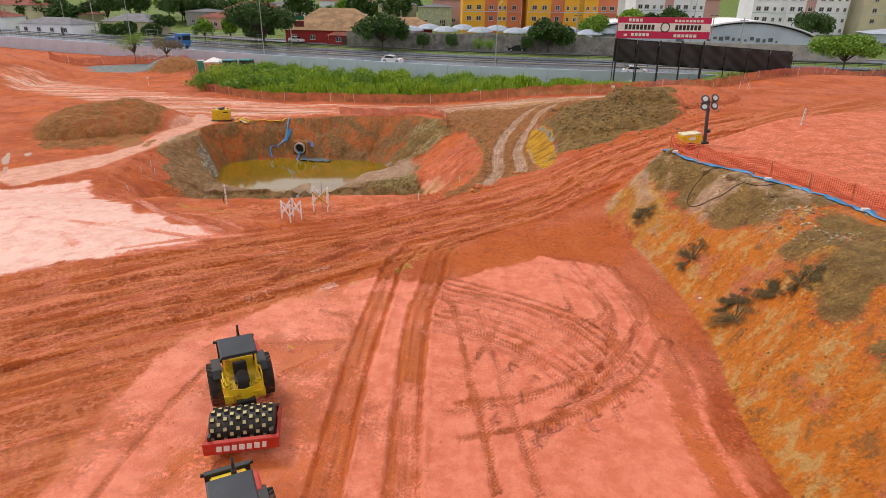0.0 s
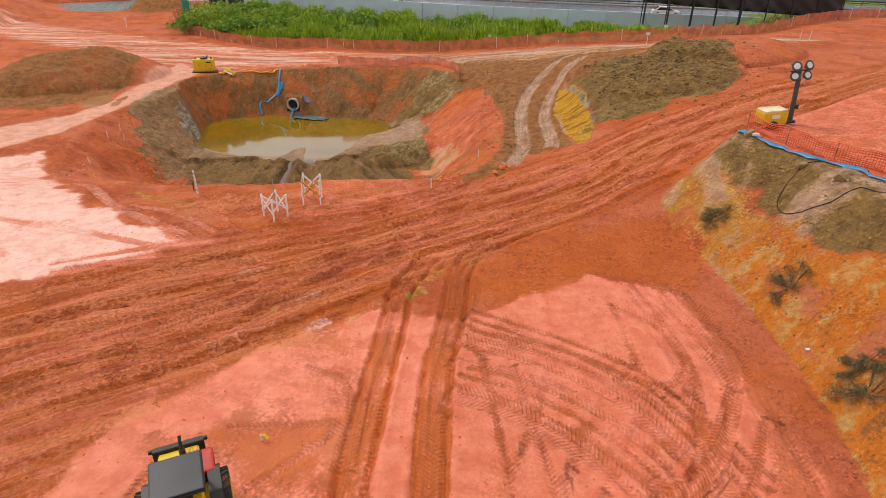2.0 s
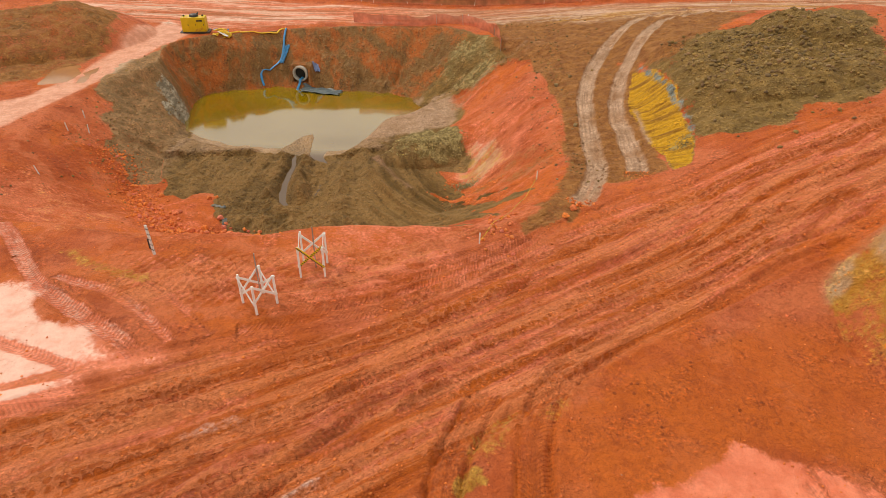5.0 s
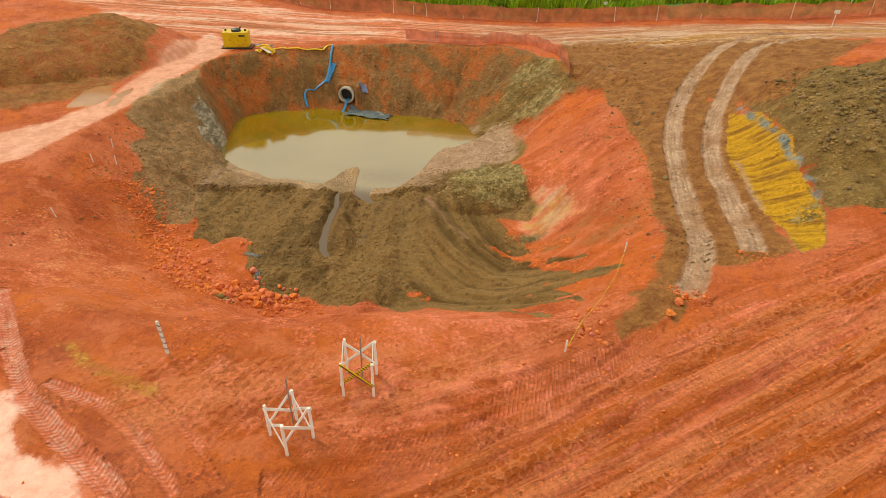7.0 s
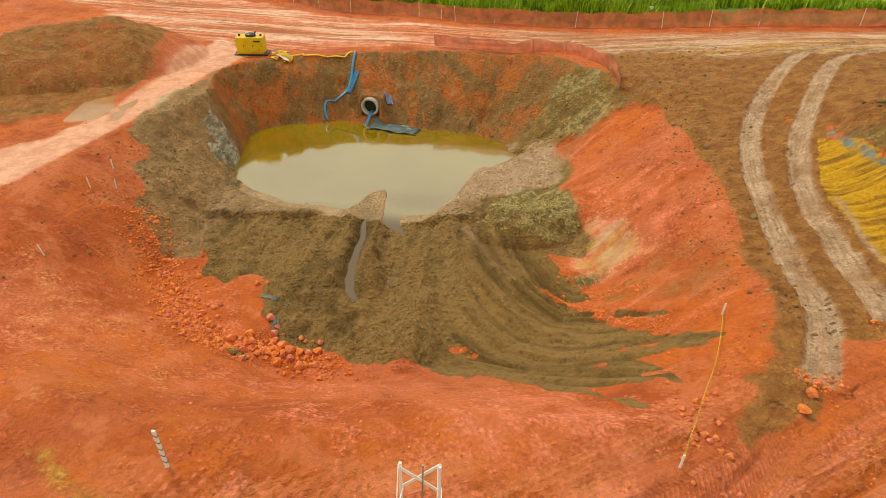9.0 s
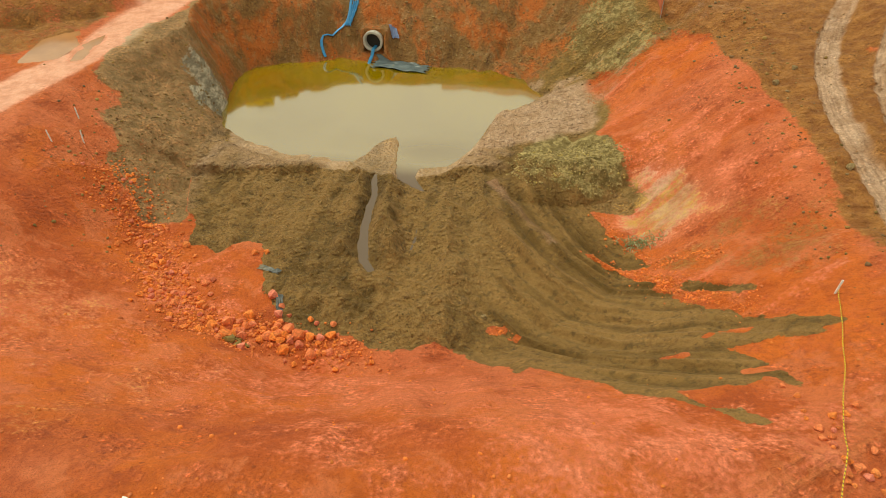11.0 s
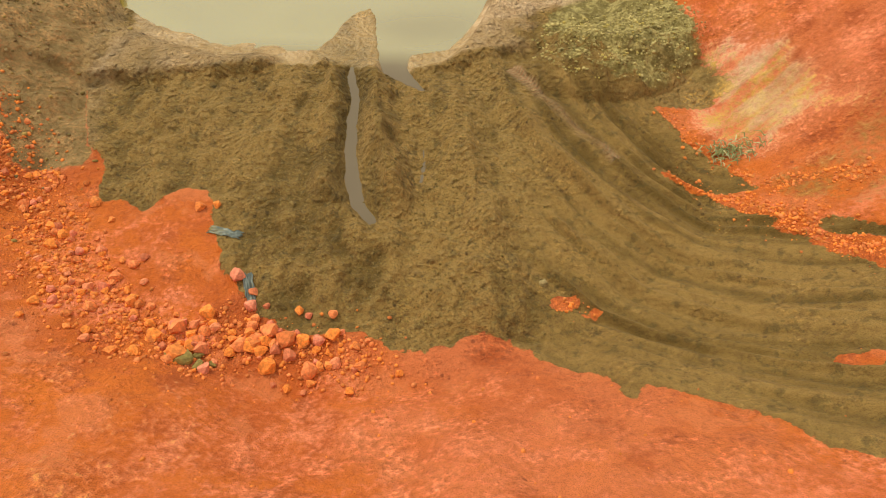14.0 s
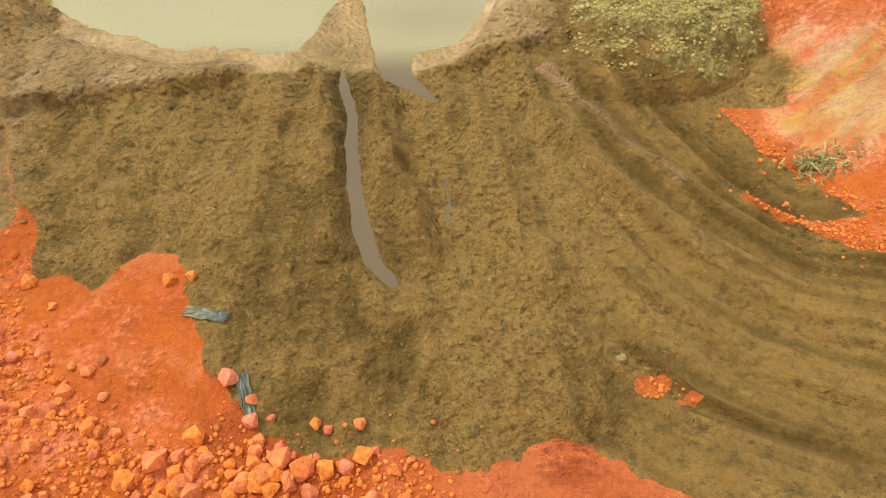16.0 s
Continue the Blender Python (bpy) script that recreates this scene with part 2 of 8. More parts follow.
    bank = mixer(n, l, bank, (0.18, 0.115, 0.04), maths(n, l, "MULTIPLY", ramped(n, l, bed, 0.45, 0.38), 0.6))
    c = mixer(n, l, c, bank, crisp("strata"))
    run_down = noise_node(n, l, 1.0, 6, 0.66, bent.outputs[0], (0.62, 0.35, 0.16))
    stain = mixer(n, l, (0.50, 0.135, 0.024), (0.25, 0.125, 0.036), ramped(n, l, run_down, 0.40, 0.58))
    stain = mixer(n, l, stain, (0.40, 0.26, 0.12), maths(n, l, "MULTIPLY", ramped(n, l, noise_node(n, l, 1.0, 7, 0.72, coord, (2.8, 2.0, 0.45)), 0.50, 0.66), 0.55))
    stain = mixer(n, l, stain, (0.12, 0.065, 0.02), maths(n, l, "MULTIPLY", ramped(n, l, noise_node(n, l, 1.0, 7, 0.7, coord, (1.5, 1.0, 0.5)), 0.54, 0.64), 0.6))
    c = mixer(n, l, c, stain, crisp("stain"))
    grass = mixer(n, l, (0.09, 0.17, 0.025), (0.20, 0.29, 0.05), ramped(n, l, mid, 0.3, 0.7))
    c = mixer(n, l, c, grass, mask("grass"))
    # tyre marks: lugs along (s, d)
    s, d, tread = mask("tread_s"), mask("tread_d"), mask("tread")
    wave = maths(n, l, "SINE", maths(n, l, "MULTIPLY", maths(n, l, "ADD", s, maths(n, l, "MULTIPLY", maths(n, l, "ABSOLUTE", d), 0.7)), 6.2832 / 0.15))
    lug = maths(n, l, "MULTIPLY", maths(n, l, "MULTIPLY", tread, ramped(n, l, mid, 0.1, 0.3)), ramped(n, l, maths(n, l, "ADD", wave, maths(n, l, "MULTIPLY", fine, 1.4)), 0.5, 1.2))
    c = mixer(n, l, c, (0.34, 0.066, 0.02), maths(n, l, "MULTIPLY", lug, 0.36))
    # grains, crumbs and cracks
    cell = n.new("ShaderNodeTexVoronoi")
    cell.inputs["Scale"].default_value = 5.2
    wander = n.new("ShaderNodeTexNoise")
    wander.inputs["Scale"].default_value, wander.inputs["Detail"].default_value = 3.1, 5
    l.new(coord, wander.inputs["Vector"])
    shifted = n.new("ShaderNodeVectorMath")
    shifted.operation = "MULTIPLY_ADD"
    shifted.inputs[1].default_value = (0.7, 0.7, 0.7)
    l.new(wander.outputs["Color"], shifted.inputs[0])
    l.new(coord, shifted.inputs[2])
    l.new(shifted.outputs[0], cell.inputs["Vector"])
    crumbly = maths(n, l, "MULTIPLY", maths(n, l, "ADD", 0.08, ramped(n, l, noise_node(n, l, 0.7, 5, 0.65, coord), 0.46, 0.66)), maths(n, l, "SUBTRACT", 0.75, maths(n, l, "MULTIPLY", mask("pale"), 0.6)))
    lumps = cell.outputs["Distance"]
    loose = maths(n, l, "SUBTRACT", 1.0, maths(n, l, "MAXIMUM", maths(n, l, "MULTIPLY", mask("wet"), 0.75), maths(n, l, "MULTIPLY", mask("pale"), 0.75)), True)
    c = mixer(n, l, c, (0.40, 0.31, 0.26), maths(n, l, "MULTIPLY", ramped(n, l, grit, 0.48, 0.66), maths(n, l, "ADD", maths(n, l, "MULTIPLY", loose, 0.55), 0.10)), "MULTIPLY")
    c = mixer(n, l, c, (0.55, 0.47, 0.42), maths(n, l, "MULTIPLY", ramped(n, l, lumps, 0.45, 0.85), maths(n, l, "MULTIPLY", loose, 0.35)), "MULTIPLY")
    c = mixer(n, l, c, (1.5, 1.46, 1.38), maths(n, l, "MULTIPLY", ramped(n, l, fine, 0.53, 0.64), crumbly), "MULTIPLY")
    c = mixer(n, l, c, (0.62, 0.55, 0.5), maths(n, l, "MULTIPLY", ramped(n, l, fine, 0.47, 0.36), crumbly), "MULTIPLY")
    # scattered pebbles and small clods
    stone_at = n.new("ShaderNodeTexVoronoi")
    stone_at.inputs["Scale"].default_value = 5.5
    l.new(coord, stone_at.inputs["Vector"])
    tone = n.new("ShaderNodeSeparateColor")
    l.new(stone_at.outputs["Color"], tone.inputs[0])
    size = maths(n, l, "MULTIPLY", tone.outputs[1], 0.34)
    spot = maths(n, l, "MULTIPLY", ramped(n, l, maths(n, l, "SUBTRACT", size, maths(n, l, "ADD", stone_at.outputs["Distance"], maths(n, l, "MULTIPLY", maths(n, l, "SUBTRACT", grit, 0.5), 0.25))), 0.0, 0.05), ramped(n, l, maths(n, l, "ADD", tone.outputs[0], maths(n, l, "MULTIPLY", maths(n, l, "SUBTRACT", crumbly, 0.6), 0.5)), 0.66, 0.70))
    spot = maths(n, l, "MULTIPLY", spot, loose)
    c = mixer(n, l, c, mixer(n, l, (0.50, 0.45, 0.42), (1.45, 1.45, 1.5), ramped(n, l, tone.outputs[2], 0.45, 0.55)), maths(n, l, "MULTIPLY", spot, 0.85), "MULTIPLY")
    l.new(c, p.inputs["Base Color"])
    rough = maths(n, l, "SUBTRACT", 0.92, maths(n, l, "MULTIPLY", mask("wet"), maths(n, l, "ADD", 0.5, maths(n, l, "MULTIPLY", mid, 0.3))), True)
    l.new(rough, p.inputs["Roughness"])
    h = maths(n, l, "ADD", maths(n, l, "MULTIPLY", fine, maths(n, l, "ADD", 0.3, crumbly)), maths(n, l, "MULTIPLY", grit, 0.28))
    h = maths(n, l, "ADD", h, maths(n, l, "MULTIPLY", mid, 0.6))
    knob = noise_node(n, l, 4.2, 4, 0.6, coord)
    knob.node.noise_type, knob.node.normalize = "RIDGED_MULTIFRACTAL", False
    h = maths(n, l, "ADD", h, maths(n, l, "MULTIPLY", maths(n, l, "MULTIPLY", knob, maths(n, l, "ADD", maths(n, l, "MULTIPLY", mask("sand"), coarse), maths(n, l, "MULTIPLY", maths(n, l, "MAXIMUM", mask("brown"), maths(n, l, "MAXIMUM", mask("umber"), mask("stain"))), 0.7))), 1.5))
    crag = noise_node(n, l, 11.0, 5, 0.62, coord)
    crag.node.noise_type, crag.node.normalize = "RIDGED_MULTIFRACTAL", False
    h = maths(n, l, "ADD", h, maths(n, l, "MULTIPLY", maths(n, l, "MULTIPLY", crag, maths(n, l, "MULTIPLY", coarse, maths(n, l, "MAXIMUM", maths(n, l, "MULTIPLY", mask("sand"), 0.8), maths(n, l, "MULTIPLY", loose, 0.3)))), 0.55))
    h = maths(n, l, "SUBTRACT", h, maths(n, l, "MULTIPLY", maths(n, l, "MULTIPLY", lumps, loose), 0.25))
    h = maths(n, l, "SUBTRACT", h, maths(n, l, "MAXIMUM", maths(n, l, "MULTIPLY", lug, 0.36), maths(n, l, "ADD", maths(n, l, "SUBTRACT", maths(n, l, "MULTIPLY", cleat, 0.16), maths(n, l, "MULTIPLY", prints, 0.32)), maths(n, l, "MULTIPLY", maths(n, l, "MULTIPLY", line_b, road), 1.2))))
    h = maths(n, l, "ADD", h, maths(n, l, "MULTIPLY", spot, 0.7))
    b = n.new("ShaderNodeBump")
    b.inputs["Strength"].default_value, b.inputs["Distance"].default_value = 1.0, 0.15
    l.new(maths(n, l, "SUBTRACT", 1.0, maths(n, l, "MULTIPLY", mask("wet"), 0.6)), b.inputs["Strength"])
    l.new(h, b.inputs["Height"])
    l.new(b.outputs[0], p.inputs["Normal"])
    return m


def water_material():
    m, n, l, p = nodes_of("muddy_water")
    coord = n.new("ShaderNodeTexCoord").outputs["Object"]
    murk = noise_node(n, l, 0.16, 3, 0.5, coord)
    c = mixer(n, l, (0.22, 0.138, 0.0015), (0.26, 0.170, 0.003), ramped(n, l, murk, 0.35, 0.65))
    silt = n.new("ShaderNodeAttribute")
    silt.attribute_name = "silt"
    c = mixer(n, l, c, (0.16, 0.115, 0.085), silt.outputs["Fac"])
    l.new(c, p.inputs["Base Color"])
    l.new(maths(n, l, "ADD", 0.07, maths(n, l, "MULTIPLY", silt.outputs["Fac"], 0.12)), p.inputs["Roughness"])
    l.new(maths(n, l, "SUBTRACT", 3.7, maths(n, l, "MULTIPLY", silt.outputs["Fac"], 2.38)), p.inputs["IOR"])
    b = n.new("ShaderNodeBump")
    b.inputs["Strength"].default_value, b.inputs["Distance"].default_value = 0.08, 0.01
    l.new(noise_node(n, l, 2.2, 2, 0.5, coord), b.inputs["Height"])
    l.new(b.outputs[0], p.inputs["Normal"])
    return m


EARTH, MUDDY = ground_material(), water_material()

# ---- the land ----
def lattice(ix, iy, seed):
    h = (ix.astype(np.int64) * 374761393 + iy.astype(np.int64) * 668265263 + seed * 1442695041) & 0xFFFFFFFF
    h = ((h ^ (h >> 13)) * 1274126177) & 0xFFFFFFFF
    return ((h ^ (h >> 16)) & 0xFFFF) / 65535.0


def vnoise(x, y, size, seed=0):
    """Smooth noise in -1..1 with features of the given size in metres."""
    u, v = x / size + 71.3 * seed, y / size + 39.7 * seed
    i, j = np.floor(u), np.floor(v)
    a, b = u - i, v - j
    a, b = a * a * (3 - 2 * a), b * b * (3 - 2 * b)
    i, j = i.astype(np.int64), j.astype(np.int64)
    p = lattice(i, j, seed) * (1 - a) + lattice(i + 1, j, seed) * a
    q = lattice(i, j + 1, seed) * (1 - a) + lattice(i + 1, j + 1, seed) * a
    return 2 * (p * (1 - b) + q * b) - 1


def fbm(x, y, size, octaves=4, seed=0):
    total, amp = 0, 1.0
    for k in range(octaves):
        c, s = math.cos(0.6 * k + 0.3), math.sin(0.6 * k + 0.3)
        total = total + amp * vnoise(c * x - s * y, s * x + c * y, size, seed + k)
        size, amp = size * 0.47, amp * 0.5
    return total / 1.6


def step(v, a, b):
    """0 at a, 1 at b, smooth between."""
    t = np.clip((v - a) / (b - a), 0, 1)
    return t * t * (3 - 2 * t)


def along(v, knots):
    """A smooth curve through (v, value) knots."""
    ks = np.array(knots, float)
    x, y = ks[:, 0], ks[:, 1]
    i = np.clip(np.searchsorted(x, v) - 1, 0, len(x) - 2)
    m = np.gradient(y, x)
    h = x[i + 1] - x[i]
    t = np.clip((v - x[i]) / h, 0, 1)
    return ((2 * t**3 - 3 * t**2 + 1) * y[i] + (t**3 - 2 * t**2 + t) * h * m[i]
            + (3 * t**2 - 2 * t**3) * y[i + 1] + (t**3 - t**2) * h * m[i + 1])


def ring(angle, knots):
    """As along, but round the compass: knots of (degrees, value)."""
    ks = [(a - 360, v) for a, v in knots[-2:]] + list(knots) + [(a + 360, v) for a, v in knots[:2]]
    return along(angle, ks)


PIT = (-14.0, 57.0)
TOE = [(0, 8.8), (25, 11.0), (45, 10.8), (61, 9.6), (90, 9.2), (120, 10.9), (145, 12.9), (163, 10.9), (180, 9.5),
       (205, 10.0), (226, 12.6), (245, 13.0), (270, 15.0), (290, 14.2), (310, 14.0), (325, 13.4), (340, 12.2)]
RIM = [(0, 18.0), (25, 19.3), (43, 17.2), (62, 18.2), (90, 16.4), (120, 16.6), (145, 16.8), (163, 13.2), (180, 14.6),
       (205, 16.6), (226, 18.5), (245, 21.0), (270, 21.3), (290, 21.4), (310, 23.2), (325, 21.2), (340, 19.4)]
WATER = -5.72


def shore(x):
    """The pond's southern shore, y at x."""
    return along(x, [(-27, 61.5), (-24.9, 60.0), (-24.3, 58.9), (-22.5, 57.0), (-20.8, 56.3), (-19.1, 55.8), (-17.5, 55.9), (-16.3, 55.2), (-15.7, 55.6), (-15.0, 57.4),
                     (-14.3, 58.2), (-13.7, 56.8), (-12.2, 55.4), (-11.8, 55.6), (-10.8, 56.4), (-9.7, 59.0), (-9.1, 61.6), (-7.9, 63.0), (-6.7, 64.3), (-5.5, 66.5)])


def scarp_line(x):
    """The foot of the silt berm that holds the pond, y at x."""
    return along(x, [(-27, 52.8), (-23, 53.2), (-21, 53.5), (-19, 53.9), (-17, 54.4), (-14.5, 54.6), (-13, 54.3), (-11.8, 54.6), (-10, 55.2), (-8.5, 55.6), (-5, 54.5), (-3, 54.5)])


def wall_line(x):
    """The highway's retaining wall, y at x."""
    return along(np.clip(x, -400, 400), [(-400, 262), (-115, 155.5), (-60, 130.5), (-37, 119.8), (-18, 113), (-3, 107.6), (12, 104.6), (38, 100.5), (400, 60)])


def ground_height(x, y):
    """The lie of the land, without ruts and clods."""
    low_left = step(x, -15.5, -23) * step(y, 33, 42)
    low_back = step(y, 58, 70) * step(x, 9, -7)
    base = -1.75 * (1 - (1 - low_left) * (1 - 0.78 * low_back))
    base = base + 0.3 * step(x, -3, -14) * (1 - step(y, 30, 40))
    # the haul road climbs towards the east
    climb = along(np.clip(x, 4, 36), [(4, 0.0), (5.9, 0.3), (7.4, 0.6), (9.6, 1.5), (13.5, 2.6), (18, 3.5), (24, 4.1), (36, 4.6)])
    base = base + climb * step(y, 30, 38) * (1 - 0.7 * step(y, 58, 76))
    base = base - 0.7 * step(x, 9.6, 7.3) * step(x, 1.5, 4.5) * step(y, 42.5, 47) * (1 - step(y, 58, 66))
    # cut bank with the level above it
    toe = along(y, [(-60, 12.0), (8, 11.4), (14, 10.8), (20, 11.7), (25, 11.6), (29, 11.1), (32, 10.4), (35, 10.9), (40, 12)])
    top = along(y, [(-60, 17.5), (14, 15.6), (19, 15.4), (23, 15.9), (28, 15.3), (31, 14.8), (34, 13.9), (37, 14.2), (40, 16)])
    bank = np.clip((x - toe) / (top - toe), 0, 1)
    bank = 0.75 * bank + 0.25 * bank * bank * (3 - 2 * bank)
    level = 4.1 + 1.2 * step(x, 15, 24)
    edge = 1 - step(y - 0.5 * (x - 14), 34.9, 37.4)
    base = base * (1 - bank * edge) + level * bank * edge
    # spoil heaps
    heap = np.maximum(0, 1 - (((x - 13.2) * 0.92 - (y - 52.6) * 0.39) / 7.4)**2 - (((x - 13.2) * 0.39 + (y - 52.6) * 0.92) / 5.6)**2)
    heap_lip = np.clip((x - 0.10 * (52 - y) - 7.4) / 3.4, 0, 1)
    base = base + 1.0 * np.sqrt(heap + 1e-9) * heap_lip * (1 + 0.18 * vnoise(x, y, 2.6, 5))
    base = base + 1.1 * np.sqrt(np.maximum(0, 1 - ((x - 20.5) / 6.0)**2 - ((y - 55.5) / 4.5)**2)) * (1 + 0.2 * vnoise(x, y, 3, 6))
    left = np.maximum(0, 1 - (((x + 38) * 0.8 + (y - 65.5) * 0.6) / 8.5)**2 - ((-(x + 38) * 0.6 + (y - 65.5) * 0.8) / 6.0)**2)
    base = base + 2.7 * left**0.8 * (1 + 0.12 * vnoise(x, y, 3.3, 7))
    # land towards and beyond the highway
    wall = wall_line(x)
    base = base + (-1.4 - base) * step(y, 80, wall - 4) * step(x, 46, 30) * step(x, -95, -60)
    base = base + (-0.05 - base) * step(y, wall + 2, wall + 11)
    base = base + 2.6 * step(y, wall + 42, wall + 80) + 26 * step(y, wall + 150, wall + 420)
    base = base + 6.0 * np.maximum(0, 1 - ((x + 98) / 32)**2 - ((y - 98) / 28)**2)**0.8
    base = base + 2.4 * np.maximum(0, 1 - ((x + 52) / 7)**2 - ((y - 114) / 5)**2)
    base = base - 0.38 * np.exp(-((y - 73.5) / 3.2)**2) * step(x, -5, -9) * step(x, -32, -27)
    # the pit
    dx, dy = x - PIT[0], y - PIT[1]
    r, angle = np.hypot(dx, dy), np.degrees(np.arctan2(dy, dx)) % 360
    warp = 0.7 * vnoise(x, y, 3.1, 11) + 0.35 * vnoise(x, y, 1.2, 12)
    toe_r, rim_r = ring(angle, TOE), ring(angle, RIM)
    u = np.clip((r + warp * step(r, 6, 12) * 0.6 - toe_r) / (rim_r - toe_r), 0, 1)
    steep = step(angle, 20, 40) * step(angle, 190, 165)
    u = u * (1 - steep) + steep * u**1.15
    u = 0.85 * u + 0.15 * u * u * (3 - 2 * u)
    s = shore(x) - y
    berm = np.minimum(0.14 * s, 0.2) + 0.34 * step(s, 0.5, 1.6)
    scarp = step(scarp_line(np.clip(x, -27, -3)) - y + 0.22 * vnoise(x, y, 0.9, 13) + 0.1 * vnoise(x, y, 0.35, 16), -0.2, 0.3)
    floor = WATER + np.where(s > 0, berm * (1 - scarp) + (0.14 + 0.2 * step(s, 4, 12)) * scarp, np.maximum(0.3 * s, -1.0))
    # coarse rubble heaped at the pond's eastern end
    mound = np.maximum(0, 1 - (((x + 5.3) * 0.97 + (y - 54.9) * 0.24) / 3.1)**2 - ((-(x + 5.3) * 0.24 + (y - 54.9) * 0.97) / 1.9)**2)
    floor = floor + 0.95 * mound**0.7 * (1 + 0.25 * vnoise(x, y, 1.3, 15))
    pit = 1 - u
    return base * (1 - pit) + floor * pit

def spaced(knots, grow=1.13, near=-150, far=1500):
    """Coordinates with the spacing of (from, to, step) stretches, then ever coarser to near and far."""
    v = []
    for a, b, d in knots:
        v += list(np.arange(a, b - 1e-6, d))
    v.append(knots[-1][1])
    d, out = knots[-1][2], []
    while v[-1] < far:
        d = min(d * grow, 60)
        v.append(v[-1] + d)
    d, low = knots[0][2], [v[0]]
    while low[-1] > near:
        d = min(d * grow, 60)
        low.append(low[-1] - d)
    return np.array(low[:0:-1] + v)


XS = spaced([(-42, -28, 0.2), (-28, -23.5, 0.1), (-23.5, -1, 0.065), (-1, 17, 0.1), (17, 32, 0.2)], near=-1000, far=1000)
YS = spaced([(10, 41.5, 0.1), (41.5, 56, 0.065), (56, 75, 0.125), (75, 86, 0.15), (86, 92, 0.3), (92, 130, 0.8)], near=-160, far=1400)
GX, GY = np.meshgrid(XS, YS)


def inside(poly, soft=0.4, wobble=0.6, size=1.6, seed=40):
    """How far each point of the grid lies inside a closed outline, 0 to 1, with a ragged edge."""
    out = np.zeros_like(GX)
    p = np.array(poly, float)
    lo, hi = p.min(0) - 3, p.max(0) + 3
    i0, i1 = np.searchsorted(XS, lo[0]), np.searchsorted(XS, hi[0])
    j0, j1 = np.searchsorted(YS, lo[1]), np.searchsorted(YS, hi[1])
    x, y = GX[j0:j1, i0:i1], GY[j0:j1, i0:i1]
    dist, odd = np.full(x.shape, 1e9), np.zeros(x.shape, bool)
    for (ax, ay), (bx, by) in zip(p, np.roll(p, -1, 0)):
        ex, ey = bx - ax, by - ay
        t = np.clip(((x - ax) * ex + (y - ay) * ey) / (ex * ex + ey * ey), 0, 1)
        dist = np.minimum(dist, np.hypot(x - ax - t * ex, y - ay - t * ey))
        if ay != by:
            odd ^= ((ay > y) != (by > y)) & (x < ex * (y - ay) / (by - ay) + ax)
    sd = np.where(odd, dist, -dist) + wobble * fbm(x, y, size, 4, seed)
    out[j0:j1, i0:i1] = step(sd, -soft, soft)
    return out


def curve_through(points, gap=0.35):
    """Points along a smooth curve through the given ones."""
    p = [np.array(q, float) for q in points]
    p = [2 * p[0] - p[1]] + p + [2 * p[-1] - p[-2]]
    out = []
    for a, b, c, d in zip(p, p[1:], p[2:], p[3:]):
        k = max(2, int(np.linalg.norm(c - b) / gap))
        for t in np.arange(k) / k:
            out.append(0.5 * (2 * b + (c - a) * t + (2 * a - 5 * b + 4 * c - d) * t * t + (3 * b - a - 3 * c + d) * t**3))
    return out + [p[-2]]


def cover(mask, value, amount):
    return mask + (value - mask) * np.clip(amount, 0, 1)


height = ground_height(GX, GY)
shape0 = height.copy()
Z0 = {}
for key in ("churn", "chalk_sheen", "pale", "brown", "sand", "ochre", "tan", "grey", "grass", "wet", "road", "yellow", "strata", "stain", "relief_tone", "umber", "olive", "lane", "rock", "fan", "tread", "tread_s", "tread_d"):
    Z0[key] = np.zeros_like(GX)
n_big, n_mid, n_small = fbm(GX, GY, 5.0, 4, 3), fbm(GX, GY, 1.5, 4, 8), fbm(GX, GY, 0.45, 3, 14)

# zones of soil
haul = inside([(-10.3, 28.9), (-5.4, 31.4), (-1, 34.3), (4.6, 39.4), (10.6, 41.9), (23.4, 47.2), (37.3, 54.9), (36.0, 46.0), (20, 39.8), (14.4, 37.3), (11.2, 36.0), (8.6, 34.8),
               (3.7, 30.8), (-0.8, 27.2), (-4, 24.3), (-7, 21.3), (-9.5, 17), (-10.5, 6), (-26, 6), (-26, 18), (-20, 22.5), (-15, 25.8)], 0.6, 0.8, 2.0)
Z0["churn"] = cover(Z0["churn"], 0.75 + 0.5 * n_mid, haul)
raked = inside([(0.8, 27.6), (3.4, 29.7), (8.2, 32.8), (10.4, 32.4), (10.6, 28.8), (9.9, 26.2), (7.9, 27.4), (6, 27.6), (3.8, 26), (0.7, 24.8)], 0.3, 0.35)
Z0["churn"] = cover(Z0["churn"], 0.55 + 0.3 * n_mid, raked)
pale_left = inside([(-70, 50), (-34, 42), (-29, 44.5), (-23.4, 37), (-18.6, 32.8), (-14.2, 30.2), (-10.4, 29), (-13.7, 26.9), (-17.4, 25.5), (-20, 23),
                    (-40, 17), (-70, 25)], 0.5, 0.9, 1.8)
pale_right = inside([(0.5, 24.4), (3.8, 26), (5.7, 27.4), (9, 26.6), (10.0, 22), (10.0, 14), (9.8, 2), (-8.6, 2), (-10.2, 14), (-9.4, 18.3), (-6.8, 21.4),
                     (-3.2, 24.4)], 0.25, 0.4, 1.2)
Z0["pale"] = np.maximum(pale_left * np.clip(0.95 + 0.35 * n_mid, 0, 1), pale_right * np.clip(1.0 + 0.4 * n_mid + 0.12 * n_big - 0.45 * np.exp(-((GX + 4) / 2.6)**2) * step(GY, 21, 18) - 0.28 * step(GX, 0, -3) * (1 - 1.4 * n_mid), 0, 1))
Z0["wet"] = np.maximum(0.9 * pale_left, pale_right * np.clip(0.6 + 0.5 * n_big, 0, 0.95))
